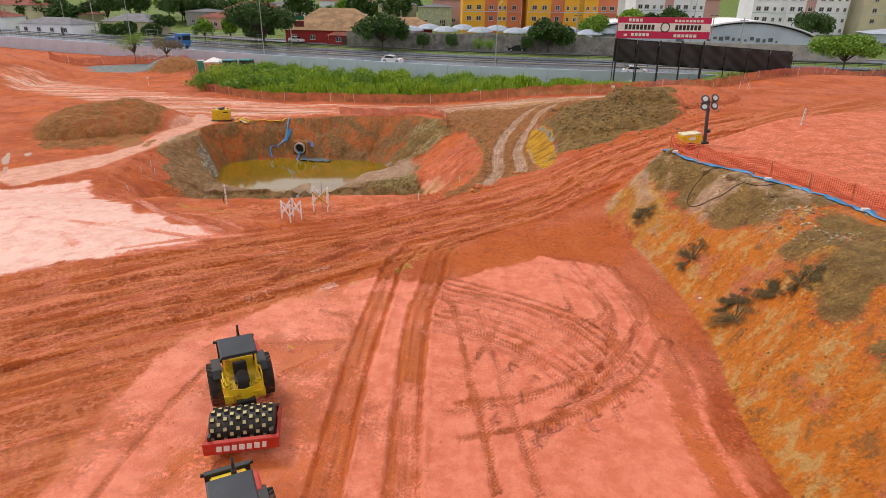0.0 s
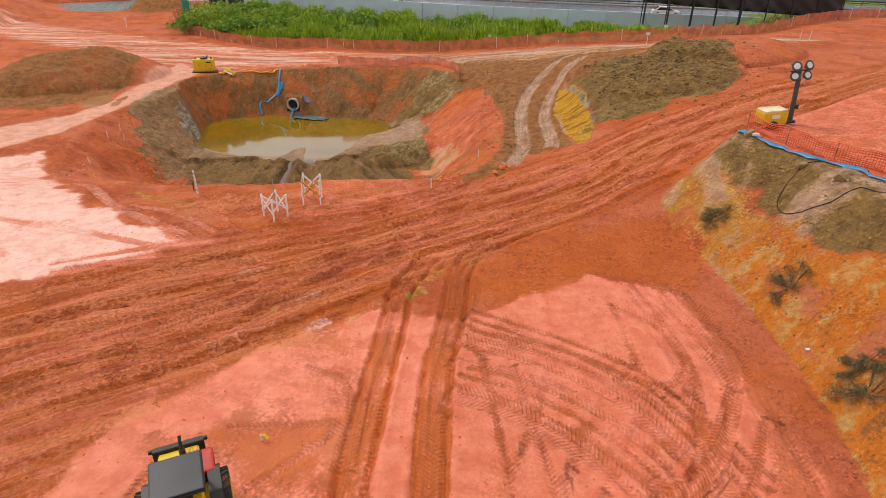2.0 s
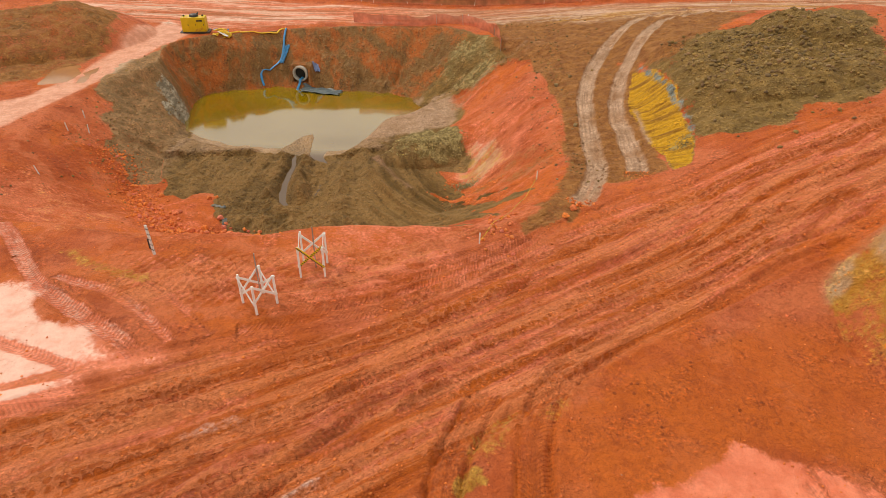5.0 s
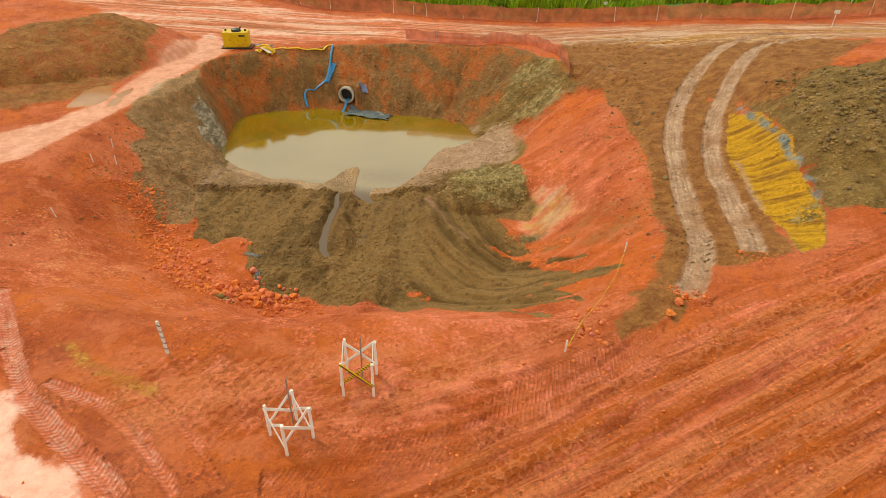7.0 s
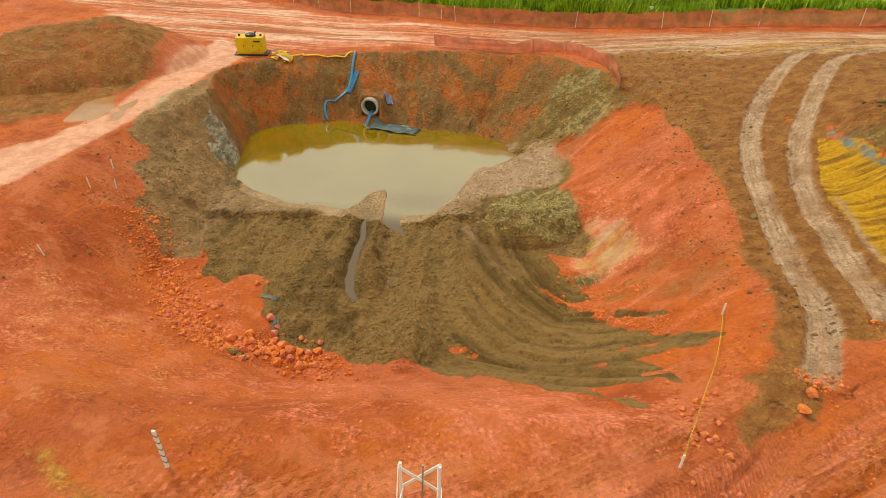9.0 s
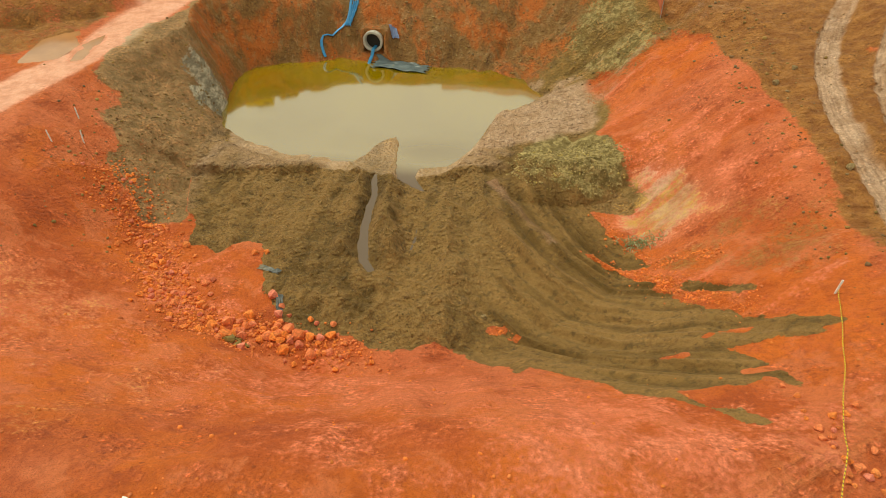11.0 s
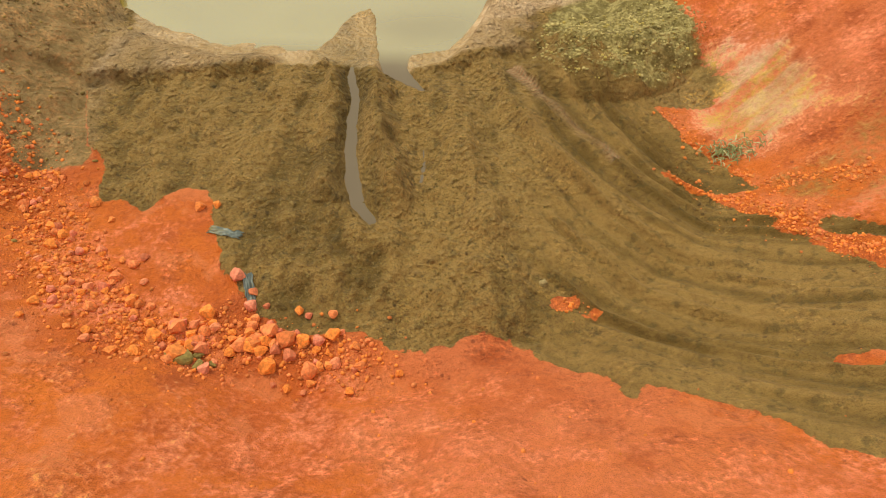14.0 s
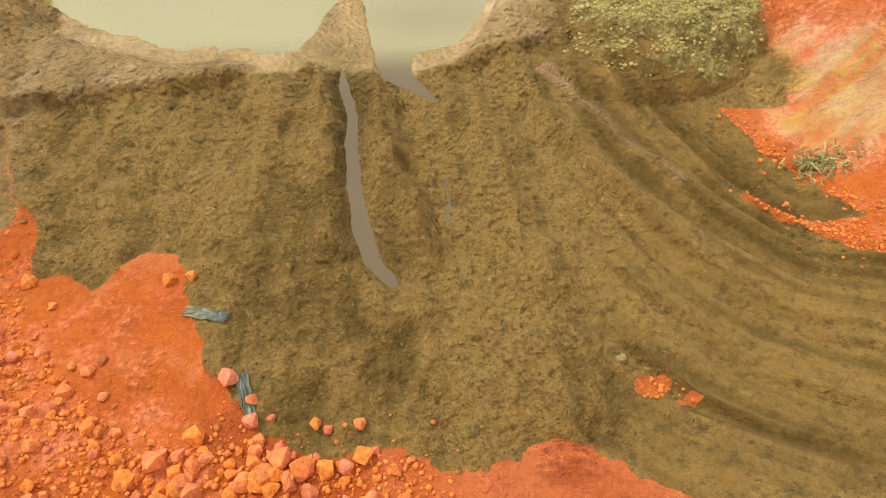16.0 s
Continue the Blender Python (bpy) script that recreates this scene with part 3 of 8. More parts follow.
# sky sheen of the wet left clay, put into the colour as a whiter tone
Z0["chalk_sheen"] = pale_left * np.clip(0.38 + 0.5 * step(GX, -9, -15) + 0.5 * n_mid, 0, 1)
streak = fbm(GX * 0.83 * 0.12 + GY * 0.56 * 0.12, (-GX * 0.56 + GY * 0.83) * 1.1, 1.0, 4, 21)
along_road, across_road = GX * 0.83 + GY * 0.56, -GX * 0.56 + GY * 0.83 + 0.5 * vnoise(GX, GY, 9.0, 22)
scuff = fbm(along_road * 0.22, across_road * 2.6, 1.0, 4, 23)
crumbly = fbm(along_road * 0.9, across_road * 2.2, 1.0, 4, 24)
Z0["pale"] = np.maximum(Z0["pale"], haul * np.clip(step(streak, 0.05, 0.5) * 0.55 + step(scuff + 0.35 * crumbly, 0.15, 0.6) * 0.6, 0, 0.8))
toe_x = along(GY, [(-60, 12.0), (8, 11.4), (14, 10.8), (20, 11.7), (25, 11.6), (29, 11.1), (40, 12)])
damp = step(GX - toe_x, -2.6, -2.0) * step(GY, 28, 25) * (1 - 0.8 * np.exp(-((GX - toe_x + 1.2) / 0.22)**2))
Z0["pale"] *= 1 - 0.8 * damp
Z0["road"] = haul.copy()
# dry scraped patches and mustard stains on the haul road
for x0, y0, long, wide, key, much in ((-5.9, 24.7, 1.7, 0.4, "chalk_sheen", 0.75), (-8.2, 26.6, 1.2, 0.6, "chalk_sheen", 0.55), (-4.8, 23.4, 0.5, 0.25, "chalk_sheen", 0.6), (-2.2, 24.1, 0.5, 0.2, "chalk_sheen", 0.6), (-7.2, 22.6, 1.6, 0.5, "chalk_sheen", 0.4),
                                      (-1.3, 25.9, 0.5, 0.35, "ochre", 0.7), (-0.6, 27.4, 1.3, 0.5, "ochre", 0.42), (0.9, 28.3, 0.8, 0.35, "ochre", 0.4), (-6.6, 24.2, 0.8, 0.3, "ochre", 0.45), (-3.4, 24.0, 0.6, 0.2, "ochre", 0.4)):
    u, v = (GX - x0) * 0.78 + (GY - y0) * 0.63, (GY - y0) * 0.78 - (GX - x0) * 0.63
    spot = step((u / long)**2 + (v / wide)**2 + 0.9 * n_mid + 0.9 * n_small, 1.3, 0.2)
    Z0[key] = np.maximum(Z0[key], much * spot)
worn = haul * step(GX, -5, -9) * step(GY, 27, 23)
Z0["pale"] = np.maximum(Z0["pale"], worn * np.clip(0.35 + 0.6 * n_mid + 0.5 * n_small, 0, 0.75))
fence_x = along(GY, [(-60, 37), (0, 23.5), (17.5, 19.6), (21.5, 18.7), (23.7, 18.2), (26, 17.6), (29, 16.6), (31.2, 15.3), (33.2, 14.4), (35, 13.75), (40, 12)])
bank_top = inside([(11, 37), (11, -40), (90, -40), (90, 50), (30, 43), (20, 38.5), (15, 36.6)], 0.3, 0.4) * step(GX, fence_x - 0.15, fence_x + 0.3)
Z0["pale"] = np.maximum(Z0["pale"], bank_top * 0.6)
left_road = inside([(-31.3, 73.3), (-31.3, 65.5), (-31, 58.5), (-32, 53.4), (-39, 46), (-34, 43), (-30.1, 49), (-29.3, 54), (-28.9, 58.3), (-28.4, 65.2), (-27.5, 71)], 0.3, 0.4)
bench = inside([(-70, 92), (-34, 73), (-27, 72.5), (-17, 75), (-4, 75.5), (1, 73), (8, 70), (16, 68.5), (40, 66), (60, 78), (40, 80), (10, 81.5), (-20, 81.5), (-36, 86), (-70, 100)], 0.7, 0.8)
lanes = fbm(GX * 0.10 + 0.06 * GY, GY * 2.0 - 0.06 * GX, 1.0, 5, 25)
fence_y = along(GX, [(-200, 118), (-70, 104), (-40, 94), (-36, 90.5), (-28, 85.2), (-19, 83), (-13.5, 81.6), (-6, 81.6), (2, 79.6), (9, 78.2), (18, 77.6), (26, 80), (36, 86), (54, 98), (78, 112), (200, 150)])
bench = bench * step(GY, fence_y - 1.2, fence_y - 2.6)
Z0["pale"] = np.maximum(Z0["pale"], 0.85 * left_road)
Z0["tan"] = np.maximum(Z0["tan"], 0.5 * left_road)
Z0["pale"] = np.maximum(Z0["pale"], bench * np.clip(0.75 + 0.7 * lanes, 0, 1) * step(GX, 2, -12))
Z0["tan"] = np.maximum(Z0["tan"], bench * np.clip(0.62 + 0.9 * lanes, 0, 1) * (0.35 + 0.6 * step(GX, -16, -2)))
Z0["ochre"] = np.maximum(Z0["ochre"], bench * step(lanes, 0.15, -0.2) * 0.8 * step(GX, -6, 6) * step(GY, 78, 74))
Z0["chalk_sheen"] = np.maximum(Z0["chalk_sheen"], np.clip(0.2 * left_road + 0.6 * bench * step(lanes, 0.05, 0.4) * step(GX, -2, -10), 0, 1))
Z0["lane"] = bench
Z0["wet"] = np.maximum(Z0["wet"], 0.7 * left_road + 0.5 * bench * step(lanes, 0, 0.5))

brown_l = inside([(-27.9, 67), (-28.8, 63), (-29.05, 58), (-28.5, 55.7), (-27.3, 55.1), (-27.4, 53.5), (-25.6, 52.1), (-25.8, 51.1), (-24.6, 50), (-23.3, 48.9), (-21.9, 49.3), (-22.5, 51), (-22.3, 53.5), (-23.6, 57.5), (-24.3, 60), (-25.5, 64), (-24.2, 67.3), (-23, 70.3)], 0.3, 0.6, 1.2)
brown_r = inside([(-0.8, 71.6), (6.8, 63.3), (8.6, 57.0), (7.8, 54.4), (7.6, 50.0), (7.5, 46.0), (7.3, 42.5), (4.9, 42.0), (3.6, 42.4), (2.8, 39.2), (2.2, 38.2), (2.4, 40.6), (2.9, 43.2), (3.1, 47.6), (3.4, 50.2), (3.2, 54.3), (2.9, 57.2), (1.9, 64.3), (0.3, 66), (-1, 68)], 0.25, 0.3)
dx, dy = GX - PIT[0], GY - PIT[1]
R0, A0 = np.hypot(dx, dy), np.degrees(np.arctan2(dy, dx)) % 360
up = np.clip((R0 - ring(A0, TOE)) / (ring(A0, RIM) - ring(A0, TOE)), 0, 1.3)
wall_zone = step(A0, 22, 34) * step(A0, 170, 150) * step(up, 0.0, 0.08) * step(up, 1.12, 1.0)
bands = fbm(A0 * 0.085 + 0.5 * up, up * 1.3, 1.0, 5, 31)
wall_brown = wall_zone * np.clip(0.55 + 1.3 * bands + 0.4 * n_small - 0.75 * np.exp(-((A0 - 118) / 11)**2) + 0.8 * np.exp(-((A0 - 42) / 16)**2) + 0.3 * np.exp(-((A0 - 146) / 14)**2), 0, 1)
Z0["brown"] = np.maximum.reduce([Z0["brown"], brown_l * np.clip(0.9 + 0.3 * n_mid, 0, 1), 0.35 * brown_r * np.clip(0.7 + n_mid, 0, 1), wall_brown])
Z0["rock"] = inside([(-26.2, 59.5), (-25.6, 61.6), (-24.6, 61.2), (-24.3, 59.4), (-24.9, 57.9), (-26, 58.2)], 0.4, 0.9, 1.0)
outcrop = np.maximum(0.4 * Z0["rock"], inside([(-4.6, 70.5), (-1.6, 69.2), (-0.4, 67), (-0.2, 64.8), (-2, 63.6), (-4, 65), (-5.2, 68)], 0.5, 1.0, 1.3))
Z0["olive"] = outcrop * np.clip(0.7 + 0.6 * n_mid, 0, 1)
backfill = inside([(-1.2, 71), (-0.5, 73.4), (4, 74.4), (9, 72.8), (16, 70.4), (18.5, 66), (9.5, 54.0), (7.9, 59.4), (5.0, 64.0)], 0.4, 0.6)
Z0["umber"] = np.maximum(np.maximum(0.9 * backfill, 0.95 * brown_r), 0.3 * wall_zone)
verge = inside([(3.1, 49.1), (3.45, 45.4), (3.3, 42.9), (3.0, 40.8), (2.5, 39.4), (1.8, 38.5), (0.5, 37.5), (0.3, 38.2), (1.7, 40.8), (2.9, 43.5)], 0.3, 0.4, 0.9)
Z0["umber"] = np.maximum(Z0["umber"], 0.8 * verge)
Z0["olive"] = np.maximum(Z0["olive"], 0.45 * verge * np.clip(0.5 + n_mid, 0, 1))
Z0["tan"] = np.maximum(Z0["tan"], 0.22 * brown_l)
Z0["umber"] = np.maximum(Z0["umber"], 0.42 * brown_l)
Z0["tan"] = np.maximum(Z0["tan"], wall_zone * 0.65 * step(fbm(A0 * 0.2 + 0.6 * up, up * 1.6, 1.0, 4, 33) + 0.5 * step(up, 0.32, 0.08) + 0.2 * n_small, 0.3, 0.75))
heap_a = inside([(10.4, 60), (8.8, 57.0), (8.8, 55.3), (9.0, 51.1), (9.0, 48.1), (8.7, 46.5), (9.0, 45.4), (10.3, 44.2), (12.9, 44.7), (14.2, 45.6), (16.3, 45.8), (17.5, 46.5), (19.3, 49), (19.8, 52), (20.3, 54.5), (21, 57), (16, 58.5), (13, 60)], 0.5, 0.7)
Z0["brown"] = np.maximum(Z0["brown"], heap_a * np.clip(1.0 + 0.4 * n_mid, 0, 1))
yellow = inside([(8.7, 54.5), (8.1, 56.6), (7.2, 52.2), (7.4, 47.9), (7.3, 42.4), (8.2, 42.4), (8.7, 43.7), (9.1, 47.6), (9.1, 53.1)], 0.2, 0.25)
Z0["yellow"] = yellow * np.clip(1.05 - 0.4 * step(GY, 49, 45) + 0.45 * n_mid, 0, 1)
Z0["olive"] = np.maximum(Z0["olive"], 0.9 * yellow * step(GY, 50, 46))
seam_x = along(GY, [(45.1, 8.95), (47.7, 9.15), (49.6, 9.1), (52.4, 8.9), (56.3, 8.45)])
seam = np.exp(-((GX - seam_x + 0.10 * n_mid) / 0.17)**2) * step(GY, 45, 46.5) * step(GY, 57, 56.3)
Z0["grey"] = np.maximum(Z0["grey"], seam * np.clip(0.75 + 0.6 * n_small + 0.4 * n_mid, 0, 0.9))
Z0["tan"] = np.maximum(Z0["tan"], np.exp(-((GX - 7.42 + 0.08 * n_mid) / 0.09)**2) * step(GY, 46.3, 47.2) * step(GY, 52.0, 51.2) * np.clip(0.9 + 0.8 * n_small, 0, 1))
Z0["brown"] *= 1 - 0.9 * yellow
heap_l = inside([(-44, 60), (-39, 54.6), (-35.5, 54.6), (-32.6, 58), (-31.8, 65), (-33.5, 70), (-40, 74), (-48, 70)], 0.6, 0.8)
Z0["umber"] = np.maximum(Z0["umber"], 0.62 * heap_l)
Z0["brown"] = np.maximum(Z0["brown"], 0.9 * heap_l * np.clip(0.72 + 0.5 * n_mid, 0, 1))

# cut bank: weathered crust above, ochre and pink strata below
bank_x = along(GY, [(-60, 12.0), (8, 10.9), (14, 10.6), (20, 11.5), (25, 11.4), (29, 10.9), (32, 10.2), (36, 10.6), (40, 12)])
face = step(GX, bank_x - 0.2, bank_x + 0.5) * step(GX, fence_x + 0.25, fence_x - 0.2) * step(GY - 0.5 * (GX - 14) + 0.5 * n_mid, 36.7, 35.3)
hang = step(shape0, 0.4, 4.0)
strata = fbm(GX * 0.55 + GY * 0.2, GY * 0.28 - GX * 0.45, 1.0, 5, 35)
Z0["ochre"] = np.maximum(Z0["ochre"], face * np.clip(0.75 + 1.2 * strata - 0.3 * hang, 0, 1))
crust = face * 0.85 * step(hang + 0.35 * n_big + 0.35 * n_mid + 0.3 * step(GY, 22, 31), 0.62, 1.15)
Z0["brown"] = np.maximum(Z0["brown"], crust)
Z0["ochre"] *= 1 - 0.8 * crust
Z0["tan"] = np.maximum(Z0["tan"], face * 0.75 * step(strata + 0.4 * n_small, 0.1, 0.5) * step(GY, 20, 27))

Z0["strata"] = face * np.clip(0.95 - 1.0 * crust, 0, 1) * (1 - 0.65 * step(GY + 0.8 * n_big, 26, 31))
Z0["stain"] = wall_zone * np.clip(0.9 - 0.9 * np.exp(-((A0 - 42) / 12)**2), 0, 1)
# sand on the pit floor
sand = inside([(-23.1, 53.2), (-23.1, 52.4), (-22.4, 51), (-21.4, 49.6), (-20.9, 48.0), (-19.7, 47.8), (-19, 48.5), (-18, 48.6), (-17.6, 47.8), (-17.2, 46.9), (-16.8, 45.8), (-16, 44.9),
               (-15.6, 44.25), (-14.5, 44.0), (-13, 43.85), (-12.6, 43.8), (-12.4, 43.5), (-12, 43.4), (-11.35, 43.5), (-10.35, 43.95), (-9.7, 44.15), (-9.2, 43.65), (-8.6, 43.1), (-7.7, 42.6),
               (-7.05, 41.8), (-6.3, 42.2), (-5.3, 41.4), (-4.6, 40.6), (-3.9, 40.1), (-2.7, 39.6), (-3.2, 40.3), (-2.1, 40.55), (-1.0, 40.8), (-0.45, 40.2), (-0.4, 40.7), (-0.8, 41.8),
               (-1.8, 42.5), (-0.6, 42.35), (0.6, 42.2), (-0.2, 43.4), (-1.55, 45.5), (-2.05, 46.7), (-3, 48.2), (-4.3, 49.5), (-4.7, 49.9), (-3.9, 49.5), (-2.2, 48.6), (-3.1, 50.5),
               (-3.6, 51.7), (-4.2, 52.6), (-5.0, 54.2), (-7, 55.4), (-9, 58.8), (-12, 58), (-14, 60), (-16, 57.6), (-20, 58), (-23, 59)], 0.12, 0.3, 0.8)
for finger in ([(-1.4, 46.7), (-0.3, 45.7), (0.5, 44.7), (-0.4, 45.2), (-1.4, 46.1)], [(-1.2, 43.9), (0.4, 43.0), (1.6, 42.4), (0.4, 42.6), (-1.0, 43.3)], [(-3.6, 40.6), (-2.4, 39.6), (-1.7, 38.9), (-2.7, 39.3), (-3.8, 40.2)]):
    sand = np.maximum(sand, inside(finger, 0.15, 0.3, 0.8))
for x0, y0, rx, ry in ((-7.75, 45.0, 0.38, 0.2), (-7.35, 44.7, 0.34, 0.16), (-2.65, 42.4, 0.45, 0.24), (-1.1, 43.2, 0.7, 0.22), (-0.9, 41.2, 0.5, 0.14)):
    sand = sand * (1 - step(((GX - x0) / rx)**2 + ((GY - y0) / ry)**2 + 1.6 * n_small + 0.9 * n_mid, 1.5, 0.5) * 0.9)
rubble = inside([(-8.5, 56.6), (-7, 57.8), (-5.5, 59.2), (-3.4, 57.6), (-3.1, 55.5), (-2.6, 54.5), (-3.2, 54.0), (-4.6, 53.7), (-5.8, 53.4), (-6.8, 53.8), (-7.8, 55.0)], 0.3, 0.7, 1.0)
sand = sand * (1 - 0.75 * rubble * np.clip(0.8 + 0.6 * n_mid, 0, 1))
Z0["olive"] = np.maximum(Z0["olive"], rubble * np.clip(0.85 + 0.5 * n_mid, 0, 1))
Z0["sand"] = np.maximum(sand, step(up, 0.10, 0.0) * step(GY, 52.4, 53) * (1 - rubble))
Z0["brown"] *= 1 - sand
Z0["brown"] = np.maximum(Z0["brown"], step(up, 0.22, 0.05) * step(GY, 52.6, 53.4))
beach = inside([(-9.2, 62.3), (-7.9, 63.3), (-6.3, 64.6), (-4.2, 64.6), (-3.6, 62), (-3.9, 60), (-5.6, 59.3), (-8.0, 57.4), (-10.6, 56.2), (-9.8, 58.5)], 0.3, 0.5)
fan_r = np.hypot(GX - 4.0, GY - 57.0)
fan = sand * step(GX, -9.5, -7.5) * step(fan_r, 8.2, 9.6)
ochre_r = inside([(-3.5, 53.9), (-2.4, 54.9), (-1.3, 54.8), (-0.3, 53.6), (0.0, 52.4), (0.2, 50.8), (-0.7, 50.8), (-1.4, 50.4), (-2.5, 50.5), (-3.1, 51.3), (-4.0, 52.7)], 0.8, 0.7)
Z0["ochre"] = np.maximum(Z0["ochre"], 0.56 * ochre_r * np.clip(0.8 + 0.7 * n_mid, 0, 1))
Z0["pale"] = np.maximum(Z0["pale"], 0.85 * ochre_r)
barred = inside([(-2.2, 52.7), (-1.6, 54.0), (-0.6, 53.7), (-0.1, 52.4), (-0.7, 51.3), (-1.4, 50.6), (-2.0, 51.7)], 0.4, 0.5)
slip = inside([(-5.5, 59.5), (-1.5, 66), (1.6, 64), (2.8, 57), (3.2, 50), (2.8, 43.5), (0.5, 42.5), (-2, 46), (-3.6, 50.5), (-3.2, 55)], 0.5, 0.6)
veins = fbm((GX + 0.55 * GY) * 0.22, (GY - 0.55 * GX) * 1.5, 1.0, 5, 82)
Z0["chalk_sheen"] = np.maximum(Z0["chalk_sheen"], ochre_r * np.clip(0.42 + 0.5 * veins, 0, 0.55))
Z0["pale"] = np.maximum(Z0["pale"], slip * np.clip(0.22 + 0.5 * veins, 0, 0.6))
dun = inside([(0.8, 50.5), (3.1, 49.2), (4.0, 47.1), (3.5, 45.1), (1.3, 45.5), (-1.2, 47.0), (-2.1, 48.5), (-0.5, 49.7)], 0.6, 0.7)
Z0["umber"] = np.maximum(Z0["umber"], 0.55 * dun * np.clip(0.7 + 0.6 * n_mid, 0, 1))
rutted = inside([(-4.2, 35.7), (-2, 37.6), (0.9, 39.6), (0.9, 38.4), (-1.6, 36.5), (-3.4, 35.2), (-5.5, 34.6), (-9, 33.2), (-14, 32.6), (-14, 33.6), (-9, 34.6)], 0.4, 0.7)
Z0["pale"] = np.maximum(Z0["pale"], rutted * np.clip(0.35 + 0.9 * n_small + 0.6 * n_mid, 0, 0.8))
height += rutted * 0.07 * n_small
trampled = inside([(-15.5, 33.0), (-11.5, 34.6), (-8.2, 35.4), (-4.2, 35.9), (-2, 37.6), (0.9, 39.6), (0.9, 38.2), (-1.6, 36.3), (-4, 34.4), (-6.5, 32.8), (-9.6, 31.4), (-13, 31.4)], 0.7, 0.9)
Z0["road"] = np.maximum(Z0["road"], 0.75 * trampled)
Z0["pale"] = np.maximum(Z0["pale"], trampled * np.clip(0.30 + 0.5 * n_mid, 0, 0.6))
fresh = inside([(-19.5, 47.6), (-17.4, 47.4), (-16.6, 45.4), (-16.8, 43.4), (-22, 43.6), (-22, 46)], 0.6, 0.8)
Z0["pale"] = np.maximum(Z0["pale"], fresh * np.clip(0.30 + 0.45 * n_mid, 0, 0.6))
front = inside([(-26, 44), (-22, 43.6), (-18, 42.4), (-12.5, 42.9), (-9.5, 43.4), (-6, 41.6), (-3, 39.2), (1.8, 41), (1.8, 39.5), (-1, 37.4), (-5, 35.4), (-10, 34.8), (-16, 34.5), (-26, 38)], 1.2, 1.6, 2.6)
Z0["pale"] = np.maximum(Z0["pale"], front * np.clip(0.30 + 0.16 * step(GX, -12, -5) + 0.12 * step(GX, -14, -19) + 0.16 * n_mid + 0.22 * n_big, 0, 0.6))
Z0["ochre"] = np.maximum(Z0["ochre"], front * 0.3 * step(GX, -13, -18) * np.clip(0.8 + n_mid, 0, 1))
Z0["pale"] = np.maximum(Z0["pale"], 0.6 * np.exp(-((GX - 0.9) / 0.8)**2 - ((GY - 52.2) / 1.5)**2) * np.clip(0.9 + 0.6 * n_mid, 0, 1))
Z0["tan"] = np.maximum(Z0["tan"], np.maximum(0.1 * ochre_r, 0.5 * barred * step(veins, -0.3, 0.25)))
height += slip * (0.10 * veins + 0.04 * n_small)
height += np.maximum(brown_r, backfill) * (0.13 * fbm(GX, GY, 0.9, 4, 97) + 0.05 * n_small)
moss = inside([(-18.2, 34.4), (-16.5, 34.3), (-14.8, 33.7), (-13.0, 32.8), (-13.9, 32.7), (-15.8, 33.2)], 0.3, 0.5)
Z0["ochre"] = np.maximum(Z0["ochre"], 0.5 * moss)
# prints of a sheepsfoot drum round the trestles
printed = inside([(-14.9, 33.7), (-13.5, 34.6), (-11.3, 34.6), (-9.2, 34.8), (-8.0, 33.6), (-8.8, 31.6), (-10.4, 31.2), (-12.4, 32.2)], 0.4, 0.6)
ridge = inside([(-8.6, 32.4), (-7.6, 33.9), (-5.4, 34.8), (-3.1, 35.9), (-1.5, 35.8), (-5.1, 32.9), (-6.9, 32.2)], 0.4, 0.5)
foot = np.sin((0.94 * GX + 0.34 * GY + 0.12 * n_mid) * 6.2832 / 0.40) * np.sin((0.94 * GY - 0.34 * GX + 0.12 * n_mid) * 6.2832 / 0.46)
height += printed * 0.07 * foot * np.clip(0.7 + n_big, 0, 1) + ridge * 0.05 * n_small
Z0["pale"] = np.maximum(Z0["pale"], np.maximum(printed * (0.22 + 0.4 * step(foot + 0.6 * n_small, 0.2, 0.7)), ridge * np.clip(0.65 + 0.5 * n_small, 0, 0.9)))

# verges
wall_y = wall_line(GX)
Z0["grass"] = np.maximum(step(GY, fence_y, fence_y + 1.5) * step(GX, -42, -36), step(GY, wall_y + 12, wall_y + 18))
Z0["grey"] = np.maximum(Z0["grey"], inside([(-72, 118), (-60, 124), (-52, 116), (-56, 110), (-66, 110)], 0.8, 0.8))
Z0["grass"] *= 1 - Z0["grey"]
Z0["umber"] = np.maximum(Z0["umber"], inside([(-57, 111), (-52, 108.5), (-46, 111), (-45, 116), (-52, 119), (-57, 116)], 0.8, 1.0, 3.0))

# relief: clods, gullies, furrows
below = scarp_line(np.clip(GX, -27, -3)) - GY
silt_berm = sand * step(below, 0.1, -0.25) * (1 - rubble)
soft_sand = sand * (1 - fan) * (1 - silt_berm)
height += (0.05 * n_mid + 0.03 * n_small) * (1 - 0.6 * Z0["wet"])
gully = fbm(A0 * 0.28, up * 0.7, 1.0, 4, 52)
height += np.exp(-((up - 0.5) / 0.4)**2) * (0.28 * gully * wall_zone + 0.16 * wall_zone * n_mid + 0.05 * fbm(GX, GY, 0.7, 3, 53))
clumpy = fbm(GX + 0.3 * GY, GY * 0.8, 0.30, 3, 55)
height += soft_sand * (0.10 * fbm(GX, GY, 0.9, 4, 54) + 0.10 * clumpy * np.clip(0.7 + fbm(GX, GY, 1.6, 2, 61), 0.15, 1.3))
groove = fbm(fan_r * 1.15 + 0.25 * vnoise(GX, GY, 3.0, 56), np.arctan2(GY - 57.0, GX - 4.0) * 1.1, 1.0, 4, 57)
